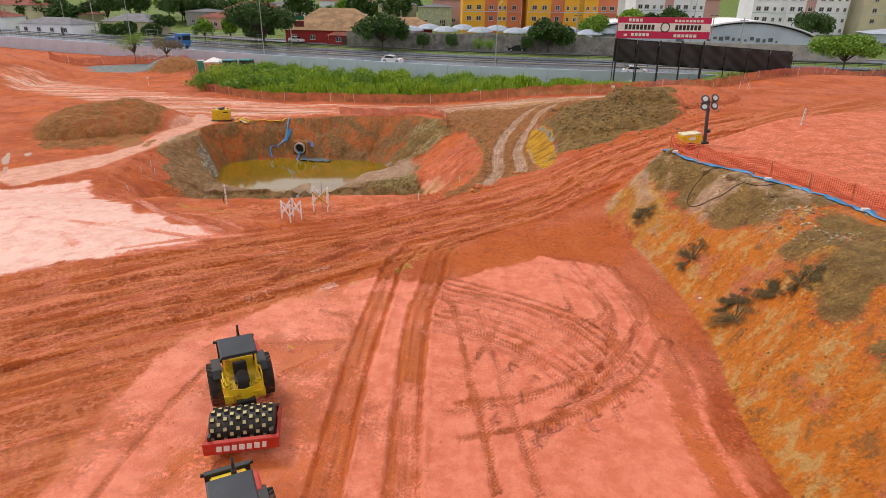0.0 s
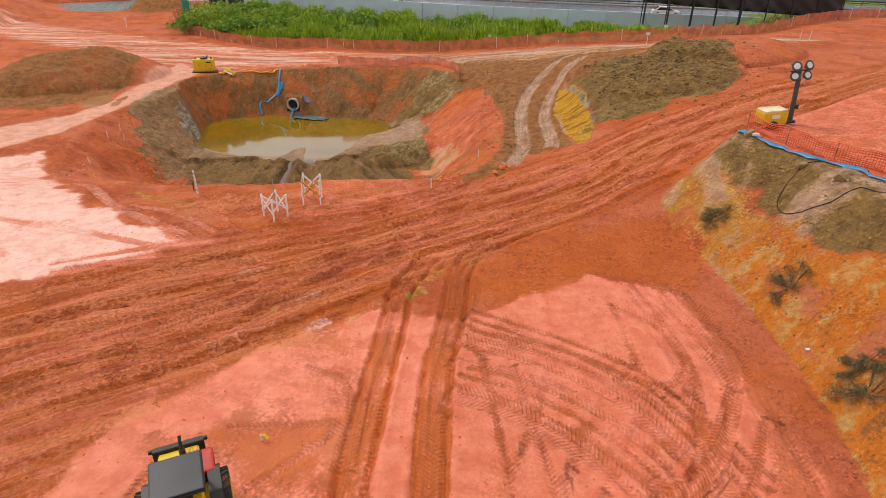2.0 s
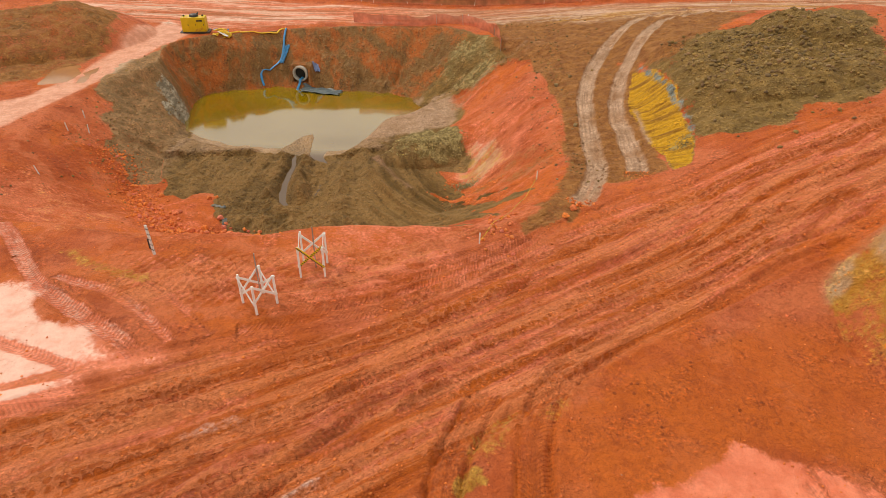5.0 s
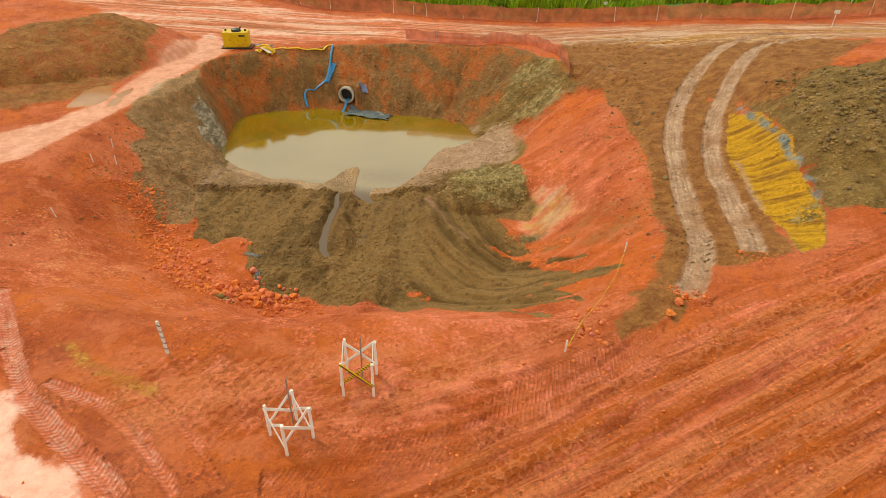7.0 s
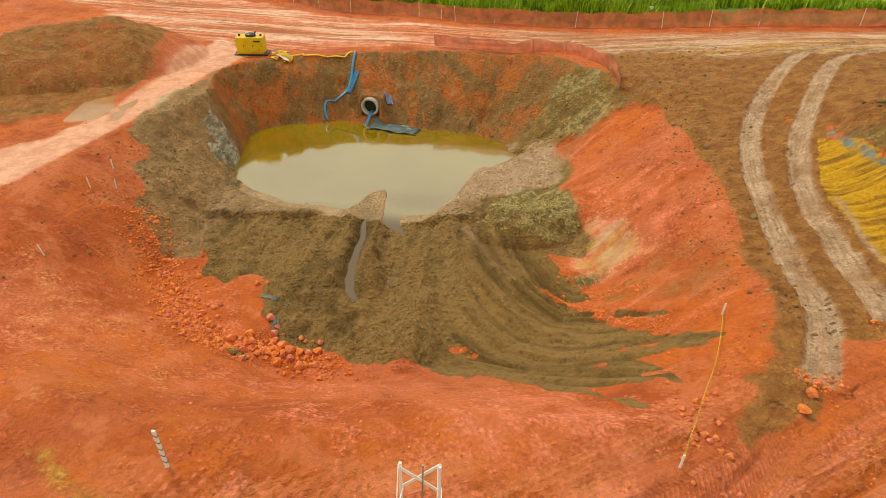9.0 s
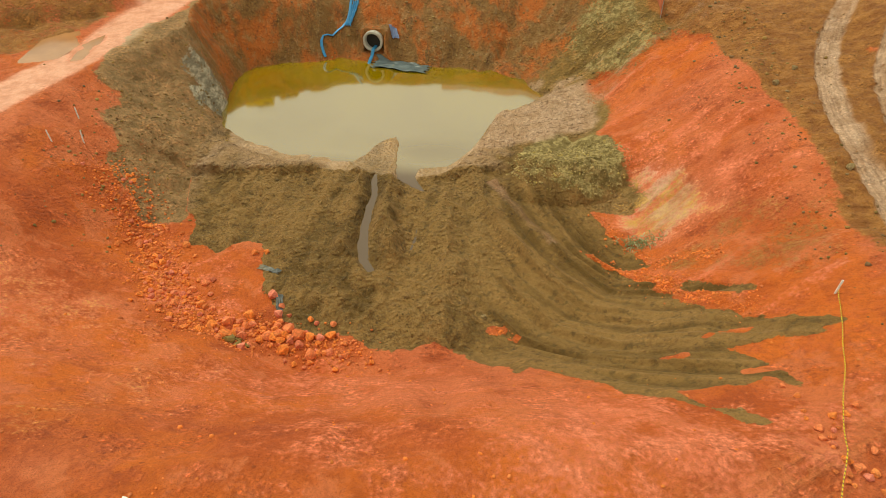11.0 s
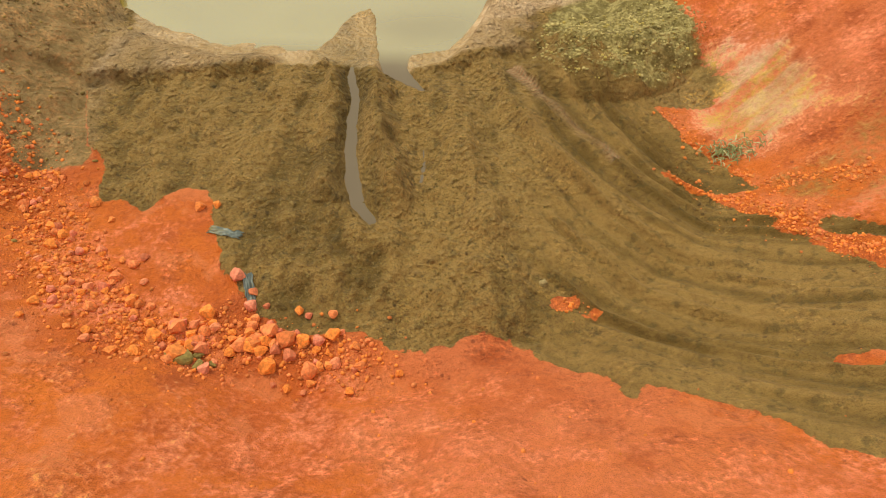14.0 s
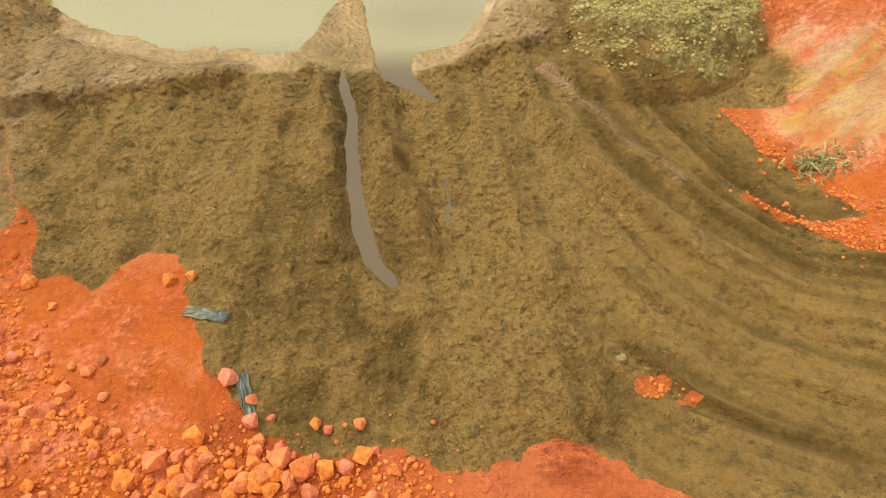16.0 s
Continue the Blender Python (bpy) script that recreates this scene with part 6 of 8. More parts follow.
def brush_pile(name, label, x0, y0, spread, count, material, seed, long=0.5, pale=None):
    t = thing(name, label, "debris", 0, 0, 0)
    rg = random.Random(seed)
    bm, bm2 = bmesh.new(), bmesh.new()
    for k in range(count):
        x, y = x0 + rg.gauss(0, spread), y0 + rg.gauss(0, spread * 0.6)
        a, q = rg.uniform(0, 6.3), rg.uniform(0.3, 1) * long
        z = floor_at(x, y) + rg.uniform(0.02, 0.18)
        tube(bm if k % 3 else bm2, [(x, y, z), (x + q * math.cos(a) * 0.5, y + q * math.sin(a) * 0.5, z + rg.uniform(0, 0.12)), (x + q * math.cos(a), y + q * math.sin(a), z - 0.03)], [0.014, 0.022, 0.006], 5, 0.5)
    tagged(part("cut_foliage", bm, material, t), kind="stuff")
    tagged(part("chip_litter", bm2, pale or material, t), kind="stuff")
    return t


brush_pile("debris_pile", "pale olive heap of cut stalks on the red slope", -2.35, 50.55, 0.38, 150, plain("olive_stalks", (0.24, 0.24, 0.10), 0.8), 5, 0.36, plain("pale_chips", (0.46, 0.43, 0.24), 0.8))

# ---- markers and barriers ----


def trestle(x, y, rz, side, tall, taped, rod):
    t = thing("barrier_frame", "white timber barrier frame with crossed braces, hazard tape wound on it" if taped else "white timber barrier frame with crossed braces on red soil", "barrier", x, y, rz=rz, group="barrier frames")
    h = side / 2
    corners = [(-h, -h), (h, -h), (h, h), (-h, h)]
    ground_z = floor_at(x, y)
    c, s = math.cos(radians(rz)), math.sin(radians(rz))
    for cx, cy in corners:
        dz = floor_at(x + c * cx - s * cy, y + s * cx + c * cy) - ground_z
        part("post", block(0.066, 0.066, tall + 0.1, cx, cy, dz - 0.1, 0.008), TIMBER, t)
    for k in range(4):
        (ax, ay), (bx, by) = corners[k], corners[(k + 1) % 4]
        for q, (lo, hi) in enumerate(((0.42, tall - 0.06), (tall - 0.06, 0.42))):
            off = 0.045 if q else -0.045
            nx, ny = (by - ay) / side, -(bx - ax) / side
            a, b = Vector((ax + nx * off, ay + ny * off, lo)), Vector((bx + nx * off, by + ny * off, hi))
            way = b - a
            m = Matrix.Translation((a + b) / 2) @ way.to_track_quat("X", "Z").to_matrix().to_4x4() @ Matrix.Diagonal((way.length + 0.06, 0.022, 0.078, 1))
            bm = bmesh.new()
            bmesh.ops.create_cube(bm, size=1, matrix=m)
            part("brace", bm, HAZARD if taped and k == 0 else TIMBER, t)
    part("rod", bar([(rod[0], rod[1], -0.1), (rod[0] + 0.03, rod[1], rod[2])], 0.022, 6), STEEL, t, "thin steel rod")


trestle(-8.65, 31.92, 52, 0.80, 1.18, False, (0.25, 0.35, 1.75))
trestle(-7.35, 34.05, 8, 0.86, 1.30, True, (0.05, 0.1, 1.75))


def stake(x, y, tall, kind, lean=(0, 0), label="thin white survey stake driven into the soil", group="survey stakes"):
    s = thing("survey_stake", label, "stake", x, y, group=group)
    w = 0.09 if kind is MARKED else 0.055
    bm = bmesh.new()
    box(bm, w, w * 0.6, tall + 0.2, 0, 0, -0.2, 0.006)
    for v in bm.verts:
        v.co.x, v.co.y = v.co.x + lean[0] * v.co.z, v.co.y + lean[1] * v.co.z
    part("shaft", bm, WHITE if kind is MARKED else kind, s)
    if kind is MARKED:
        for k in range(5):
            z = 0.2 + 0.22 * k
            part("stripe", block(w * 1.2, w * 0.68, 0.03, lean[0] * z, lean[1] * z, z, 0, ry=32), BLACK, s, "black diagonal stripe")
    return s


for x, y, lean in ((-27.4, 50.3, (-0.05, 0)), (-27.6, 52.5, (0.02, 0)), (-26.7, 51.2, (0.02, 0.1)), (-25.6, 44.6, (-0.2, 0)), (-3.3, 74.0, (0.05, 0)), (-14.6, 81.8, (0, 0)), (30.1, 63.4, (0, 0)), (30.9, 63.4, (0.1, 0)),
                   (32.3, 66.0, (0.05, 0))):
    stake(x, y, 0.55 if x < -20 else 0.85, WHITE, lean)
stake(-13.42, 34.25, 1.25, MARKED, (-0.04, 0.04), "leaning white marker post with black diagonal stripes", "striped markers")
stake(-13.75, 34.6, 0.45, BLACK, (0, 0), "short dark iron peg in the soil")
stake(23.0, 37.5, 1.1, MARKED, (0.06, 0), "white marker post with black diagonal stripes", "striped markers")
for x, y in ((3.1, 81.5), (23.5, 81.0), (-48.8, 96.0), (19.8, 74.6)):
    s = stake(x, y, 1.2, WHITE, label="white stake with a small blank board", group="board stakes")
    part("board", block(0.42, 0.03, 0.26, 0, -0.03, 1.0, 0.006), WHITE, s)
flag = stake(-5.1, 17.9, 0.22, TIMBER, label="small stake with a yellow ribbon in clay")
part("ribbon", bar([(0, 0, 0.22), (0.10, 0.05, 0.16), (0.2, -0.02, 0.10)], 0.05, 6, 0.3), HOSE_YELLOW, flag, "yellow ribbon")
line = thing("caution_line", "yellow and black caution tape strung over the slope", "tape", 0, 0, 0)
part("tape", bar([(x, y, z + 0.02 * math.sin(k * 0.8)) for k, (x, y, z) in enumerate(drape([(1.33, 43.6), (0.6, 41.2), (-0.4, 38.8), (-1.35, 36.5)], 0.16, 0.35))], 0.012, 5, 0.5), HAZARD, line)
stake(1.33, 43.65, 0.5, TIMBER, label="short wooden peg holding caution tape")
stake(-1.38, 36.45, 0.5, TIMBER, label="short wooden peg holding caution tape")


def net_fence(points, tall, post_gap, strands, pitch, material, label, post_material, thick=0.014, sag=0.06, woven=False):
    f = thing("net_fence", label, "fence", 0, 0, 0, group="plastic net fences")
    run = curve_through(points, 0.4)
    total, marks = 0.0, [0.0]
    for a, b in zip(run, run[1:]):
        total += float(np.linalg.norm(b - a))
        marks.append(total)

    def at(s):
        k = min(max(int(np.searchsorted(marks, s)) - 1, 0), len(run) - 2)
        t = (s - marks[k]) / max(1e-6, marks[k + 1] - marks[k])
        p = run[k] * (1 - t) + run[k + 1] * t
        return p[0], p[1]
    shared = None
    for k in range(int(total / post_gap) + 1):
        x, y = at(min(k * post_gap, total))
        o = part("post", bar([(0, 0, -0.25), (0.02 * (k % 3 - 1), 0.02, tall + 0.05)], 0.022, 6), post_material, f) if shared is None else shared.copy()
        if shared is None:
            shared = o
        else:
            scene.collection.objects.link(o)
        o.matrix_basis = pose(x, y, floor_at(x, y), 4 * math.sin(k * 2.1), 4 * math.sin(k * 1.3), 0)
    bm = bmesh.new()
    step_m = max(pitch, 0.25)
    count = int(total / step_m)

    def top(s):
        dip = sag * math.sin(math.pi * ((s / post_gap) % 1)) * (1 + 0.8 * math.sin(s * 1.7))
        return tall - 1.2 * dip
    if woven:
        rows = []
        for k in range(count + 1):
            s = total * k / count
            x, y = at(s)
            wave = 0.08 * math.sin(s * 0.9)
            rows.append([bm.verts.new((x + wave + 0.05 * math.sin(2.1 * s + 4 * f), y + wave, floor_at(x, y) + 0.03 + f * top(s))) for f in (0, 0.35, 0.7, 1)])
        for a, b in zip(rows, rows[1:]):
            for q in range(3):
                bm.faces.new((a[q], b[q], b[q + 1], a[q + 1]))
        bmesh.ops.solidify(bm, geom=bm.faces[:], thickness=0.012)
        part("net", bm, material, f, "sagging woven plastic mesh")
        return f
    for q in range(strands):
        frac = q / (strands - 1)
        pts = []
        for k in range(count + 1):
            s = total * k / count
            x, y = at(s)
            wave = 0.04 * math.sin(s * 2.3 + q) + 0.05 * math.sin(s * 0.9)
            pts.append((x + wave, y + wave, floor_at(x, y) + 0.04 + frac * top(s)))
        tube(bm, pts, thick, 4, 1.0, False)
    n = int(total / pitch)
    for k in range(n + 1):
        s = total * k / n
        x, y = at(s)
        wave = 0.05 * math.sin(s * 0.9)
        z = floor_at(x, y) + 0.04
        tube(bm, [(x + wave, y + wave, z), (x + wave, y + wave, z + top(s))], thick * 0.8, 4, 1.0, False)
    part("net", bm, material, f, "sagging plastic mesh")
    return f


EDGE = [(13.75, 35.0), (14.4, 33.2), (15.3, 31.2), (16.6, 29.0), (17.6, 26.0), (18.2, 23.7), (18.7, 21.5), (19.6, 17.5)]
net_fence([(x + 0.45, y + 0.2) for x, y in EDGE], 0.78, 2.4, 9, 0.12, ORANGE_NET, "orange plastic net fence along the bank's edge", STONE, 0.019)
strip = thing("blue_strip", "crumpled blue plastic strip pinned along the bank's edge", "plastic strip", 0, 0, 0)
bm = bmesh.new()
tube(bm, [(x + 0.05 * math.sin(k * 1.7), y, z + 0.03 * math.sin(k * 2.3)) for k, (x, y, z) in enumerate(drape(EDGE, 0.05, 0.3))], [0.13 + 0.06 * math.sin(k * 1.1) for k in range(len(curve_through(EDGE, 0.3)))], 8, 0.45)
part("film", bm, BLUE, strip)
for x, y in ((14.1, 34.0), (16.9, 28.2), (18.4, 22.8)):
    weight = thing("white_sack", "small white sack weighing down blue film", "sack", x, y)
    part("sack", block(0.34, 0.2, 0.14, 0, 0, 0.05, 0.05), WHITE, weight)
WOVEN = plain("woven_orange_net", (0.74, 0.26, 0.16), 0.7, vary=0.3, grain=8)
see = WOVEN.node_tree.nodes.new("ShaderNodeBsdfTransparent")
weave = WOVEN.node_tree.nodes.new("ShaderNodeMixShader")
weave.inputs[0].default_value = 0.3
WOVEN.node_tree.links.new(WOVEN.node_tree.nodes["Principled BSDF"].outputs[0], weave.inputs[1])
WOVEN.node_tree.links.new(see.outputs[0], weave.inputs[2])
WOVEN.node_tree.links.new(weave.outputs[0], WOVEN.node_tree.nodes["Material Output"].inputs[0])
net_fence([(-0.3, 66.8), (-0.6, 68.3), (-1.6, 71.2), (-3.3, 73.3), (-6, 74.3), (-9.4, 74.6), (-14, 74.9)], 0.9, 2.6, 9, 0.2, WOVEN, "sagging orange net fence along the pit's rim", STEEL, 0.017, 0.12, True)
net_fence([(-46, 108), (-44, 101), (-40, 94), (-36, 90.5), (-28, 85.2), (-19, 83), (-13.5, 81.6), (-6, 81.6), (2, 79.6), (9, 78.2), (18, 77.6), (26, 80), (36, 86), (54, 98), (78, 112)], 1.25, 3.5, 16, 0.2, WOVEN,
          "long faded orange net fence below the highway", TIMBER, 0.035, 0.10, True)
net_fence([(-78, 117), (-70, 121), (-62, 124), (-54, 124)], 1.6, 3.0, 12, 0.35, FADED_NET, "faded orange net fence beside a gravel heap", TIMBER, 0.04, 0.2)

# ---- lighting tower ----


def light_tower():
    t = thing("light_tower", "yellow trailer light tower with four round floodlights", "light tower", 16.25, 35.75, floor_at(16.25, 35.75) - 0.1, rz=8)
    t.matrix_basis = t.matrix_basis @ pose(0, 0, 0, 0, -5, 0)
    body = part("cabinet", block(1.2, 0.8, 0.62, -0.8, 0, 0.30, 0.05), YELLOW, t, "yellow generator cabinet")
    part("lid", block(1.16, 0.77, 0.09, -0.8, 0, 0.92, 0.04), plain("cream_lid", (0.75, 0.68, 0.45), 0.5), body, "pale cream cabinet lid")
    part("plate", block(0.42, 0.012, 0.18, -0.8, -0.41, 0.62, 0), WHITE, body, "white plate with unreadable lettering")
    part("chassis", block(1.9, 0.5, 0.12, -0.6, 0, 0.24, 0.01), BLACK, t)
    for s in (-1, 1):
        part("wheel", lathe([(0.0, -0.08), (0.2, -0.09), (0.25, -0.06), (0.25, 0.06), (0.2, 0.09), (0, 0.08)], 20, pose(-0.9, s * 0.46, 0.25, 90)), RUBBER, t)
    mast = part("mast", block(0.16, 0.16, 2.1, 0.22, 0, 0.3, 0.015), MAST, t, "dark grey telescopic mast")
    part("mast_section", block(0.11, 0.11, 0.55, 0.22, 0, 2.3, 0.01), MAST, mast)
    part("winch", block(0.2, 0.22, 0.2, 0.36, 0, 0.9, 0.02), BLACK, mast)
    bar_part = part("crossbar", block(1.0, 0.07, 0.07, 0.22, 0, 2.72, 0.01), MAST, t)
    part("upright", block(0.07, 0.07, 0.5, 0.22, 0, 2.48, 0.01), MAST, bar_part)
    for x in (-0.30, 0.30):
        for z in (2.52, 2.98):
            m = pose(0.22 + x, -0.1, z, 62, 0, 8 if x > 0 else -12)
            lamp = part("floodlight", lathe([(0.0, -0.20), (0.09, -0.18), (0.12, -0.08), (0.22, 0.02), (0.245, 0.06), (0.23, 0.075)], 24, m), MAST, t, "round grey floodlight housing", True)
            part("lens", lathe([(0.0, 0.085), (0.12, 0.08), (0.228, 0.06), (0.228, 0.04), (0, 0.04)], 24, m), LENS, lamp, "pale glass lens", True)


light_tower()
cable = thing("black_hose", "looped black hose lying on the bank", "hose", 0, 0, 0)
part("run", bar(drape([(16.4, 29.6), (15.4, 30.6), (14.4, 30.4), (13.6, 29.6), (13.6, 28.6), (14.4, 27.8), (15.4, 27.6), (16.0, 27.0), (16.9, 27.4)], 0.03, 0.2), 0.018, 6), RUBBER, cable)

# ---- clods, stones, scrub ----


def clod_mesh(name, seed, material, rough=0.28):
    rg = random.Random(seed)
    bm = bmesh.new()
    bmesh.ops.create_icosphere(bm, subdivisions=2, radius=1)
    axes = Vector((rg.uniform(0.8, 1.2), rg.uniform(0.7, 1.1), rg.uniform(0.55, 0.85)))
    off = Vector((seed * 3.1, seed * 1.7, 0))
    for v in bm.verts:
        n = noise.noise(v.co * 1.1 + off) * 1.4 + noise.noise(v.co * 2.6 + off) * 0.6
        k = 1 + rough * n
        v.co = Vector((v.co.x * axes.x * k, v.co.y * axes.y * k, v.co.z * axes.z * k))
        for face in range(9):
            d = Vector((math.cos(face * 2.1 + seed), math.sin(face * 1.3 + seed), math.sin(face * 2.7 + seed))).normalized()
            over = v.co.dot(d) - 0.56
            if over > 0:
                v.co -= d * over * 0.97
    me = bpy.data.meshes.new(name)
    bm.to_mesh(me)
    bm.free()
    me.materials.append(material)
    return me


CLODS = [clod_mesh("clod", k, CLOD if k % 3 else CLOD_PINK) for k in range(8)]
ROCKS = [clod_mesh("stone", 20 + k, STONE) for k in range(3)]
rng = random.Random(11)
TRAIL = curve_through([(-25.0, 51.0), (-24.0, 49.2), (-22.6, 48), (-21.6, 46.6), (-20.4, 45.2), (-18.8, 43.9), (-17.2, 43.3), (-16.0, 43.7), (-14.9, 43.7), (-13.4, 43.4), (-12.4, 43.2)], 0.2)


def on_sand(x, y):
    return Z0["sand"][int(np.searchsorted(YS, y)), int(np.searchsorted(XS, x))] > 0.4


def put_clod(x, y, size, mesh, label="angular red clay clod on the pit's slope", group="clay clods", name="clay_clod", category="clod"):
    o = new(name, mesh)
    o.matrix_basis = pose(x, y, floor_at(x, y) + size * 0.22, rng.uniform(0, 40), rng.uniform(0, 40), rng.uniform(0, 360)) @ Matrix.Diagonal((size, size, size, 1))
    tagged(o, label, category, group)


for k in range(230):
    p = TRAIL[int(len(TRAIL) * rng.random() ** 0.8) % len(TRAIL)]
    heavy = math.exp(-((p[0] + 15.6) / 1.6) ** 2)
    size = rng.uniform(0.06, 0.15) + (0.20 * rng.random() ** 1.6 if heavy > 0.3 else 0.08 * rng.random() ** 2)
    x, y = p[0] + rng.gauss(0, 0.55), p[1] + rng.gauss(0, 0.5)
    if k % 8 == 0 or not on_sand(x, y):
        put_clod(x, y, size, CLODS[k % 8])
for x, y, size in ((-16.31, 45.45, 0.24), (-15.83, 45.02, 0.14), (-15.77, 44.57, 0.19), (-15.56, 44.22, 0.13), (-15.61, 43.8, 0.17), (-15.13, 43.87, 0.27), (-14.68, 43.67, 0.29), (-15.48, 43.6, 0.17), (-15.76, 43.47, 0.22), (-15.3, 43.35, 0.18),
                   (-14.93, 43.38, 0.16), (-13.62, 43.85, 0.21), (-17.4, 43.9, 0.27), (-16.5, 43.93, 0.16), (-16.9, 43.5, 0.19), (-17.8, 43.45, 0.15), (-18.8, 44.65, 0.13), (-18.55, 44.5, 0.13), (-20.95, 47.85, 0.2), (-17.45, 47.85, 0.13),
                   (-17.95, 47.8, 0.17), (-13.7, 44.5, 0.14), (-14.55, 44.5, 0.13), (-19.6, 44.95, 0.16), (-19.1, 45.7, 0.16), (-18.1, 43.95, 0.15), (-17.2, 43.4, 0.15), (2.6, 39.5, 0.2), (2.2, 38.9, 0.18), (2.9, 39.9, 0.15)):
    put_clod(x, y, size * 1.2, CLODS[int(size * 100) % 8])
for k in range(36):
    put_clod(-0.6 + rng.gauss(0, 1.0) * 0.3, 37.6 + rng.gauss(0, 1.2), rng.uniform(0.06, 0.15), CLODS[k % 8], "red clay clod beside the track")
for x, y, size in ((-8.35, 45.6, 0.16), (3.4, 57.5, 0.22), (4.4, 58.6, 0.18), (3.9, 50.2, 0.2), (13.9, 34.2, 0.35), (15.2, 28.6, 0.3), (14.7, 30.6, 0.32), (15.9, 25.6, 0.28)):
    put_clod(x, y, size, ROCKS[int(size * 100) % 3], "rounded brown stone on the slope", "brown stones", "field_stone", "stone")


lump_mesh = clod_mesh("soil_lump", 36, plain("olive_soil", (0.27, 0.19, 0.06), 0.95, vary=0.4, grain=18, bump=0.7), 0.4)
for x, y, size in ((-16.9, 42.9, 0.26), (-16.55, 42.8, 0.2), (-17.2, 42.95, 0.17), (-16.7, 43.15, 0.15), (-16.3, 42.95, 0.12)):
    put_clod(x, y, size, lump_mesh, "crumbling olive lump of subsoil among red clods", "subsoil lumps", "soil_lump", "clod")


def crumbs(name, label, spots, material, keep_off=True):
    """Many small lumps in one mesh: spots of (x, y, size)."""
    verts, faces = [], []
    ico = bmesh.new()
    bmesh.ops.create_icosphere(ico, subdivisions=1, radius=1)
    ico.verts.ensure_lookup_table()
    base = np.array([v.co[:] for v in ico.verts])
    tris = np.array([[v.index for v in f.verts] for f in ico.faces])
    ico.free()
    rg = np.random.RandomState(len(spots))
    all_v, all_f = [], []
    spots = [q for k, q in enumerate(spots) if k % 9 == 0 or not keep_off or not on_sand(q[0], q[1])]
    for k, (x, y, s) in enumerate(spots):
        shape = base * (1 + 0.45 * (rg.rand(len(base), 1) - 0.5)) * (rg.rand(3) * 0.6 + 0.7) * s
        a = rg.rand() * 6.3
        c, q = math.cos(a), math.sin(a)
        v = np.stack([c * shape[:, 0] - q * shape[:, 1] + x, q * shape[:, 0] + c * shape[:, 1] + y, shape[:, 2] * 0.8 + floor_at(x, y) + s * 0.25], 1)
        all_v.append(v)
        all_f.append(tris + k * len(base))
    me = bpy.data.meshes.new(name)
    v, f = np.concatenate(all_v), np.concatenate(all_f)
    me.vertices.add(len(v))
    me.vertices.foreach_set("co", v.astype(np.float32).ravel())
    me.loops.add(f.size)
    me.loops.foreach_set("vertex_index", f.astype(np.int32).ravel())
    me.polygons.add(len(f))
    me.polygons.foreach_set("loop_start", np.arange(0, f.size, 3, dtype=np.int32))
    me.update(calc_edges=True)
    me.materials.append(material)
    tagged(new(name, me), label, "gravel", kind="stuff")


spots = []
for k in range(4600):
    p = TRAIL[int(len(TRAIL) * rng.random()) % len(TRAIL)]
    q = (p[0] + rng.gauss(0, 0.6) - 0.15, p[1] + rng.gauss(0, 0.55))
    if math.hypot((q[0] + 17.6) / 1.2, (q[1] - 46.3) / 1.7) > 1 or rng.random() < 0.08:
        spots.append((*q, 0.012 + 0.06 * rng.random() ** 3))
for k in range(1300):
    t = rng.random()
    spots.append((-3.5 + 3.2 * t + rng.gauss(0, 0.3), 49.0 - 4.6 * t + rng.gauss(0, 0.4), 0.012 + 0.04 * rng.random() ** 3))
for k in range(450):
    spots.append((rng.uniform(-24, 2), rng.uniform(35.5, 43), 0.015 + 0.045 * rng.random() ** 3))
for k in range(80):
    spots.append((-7.55 + rng.gauss(0, 0.3), 44.85 + rng.gauss(0, 0.16), 0.015 + 0.05 * rng.random() ** 2))
for run, many, wide in (([(-4.0, 52.5), (-3.3, 50.6), (-2.4, 49.4), (-1.9, 48.5), (-0.8, 48.4), (-0.4, 47.8)], 1100, 0.22), ([(-4.3, 49.9), (-3.3, 49.1), (-2.7, 48.2), (-1.9, 47.1), (-1.6, 46.2), (-1.3, 45.5)], 900, 0.16),
                        ([(2.6, 40.2), (3.0, 39.8), (3.5, 40.1)], 160, 0.2), ([(5.4, 42.7), (5.9, 42.4), (6.4, 42.6)], 120, 0.15)):
    run = curve_through(run, 0.2)
    for k in range(many):
        p = run[int(rng.random() * len(run))]
        spots.append((p[0] + rng.gauss(0, wide), p[1] + rng.gauss(0, wide), 0.012 + 0.06 * rng.random() ** 4))
crumbs("clay_crumbs", "scattered small red clay crumbs on the slope", spots, CLOD)
spots = []
for line in HAUL:
    run = curve_through(line, 0.3)
    for k in range(650):
        p = run[int(rng.random() * len(run))]
        spots.append((p[0] + rng.gauss(0, 0.5), p[1] - 0.5 + rng.gauss(0, 0.6), 0.012 + 0.04 * rng.random() ** 3))
for k in range(2500):
    spots.append((rng.uniform(-16, 11), rng.uniform(12, 36), 0.01 + 0.03 * rng.random() ** 3))
crumbs("road_crumbs", "red clay crumbs thrown up along wheel ruts", spots, CLOD)
SPOIL = plain("spoil_lump", (0.27, 0.17, 0.065), 0.95, vary=0.5, grain=20, bump=0.6, blotch=1.0, own=TONES)
spots = []
for k in range(500):
    x = rng.uniform(12.0, 17.5)
    spots.append((x, rng.uniform(14, 35), 0.015 + 0.05 * rng.random() ** 4))
for k in range(3200):
    spots.append((max(9.7 + rng.random(), rng.gauss(14.5, 3.0)), rng.gauss(51.6, 2.8), 0.025 + 0.12 * rng.random() ** 5))
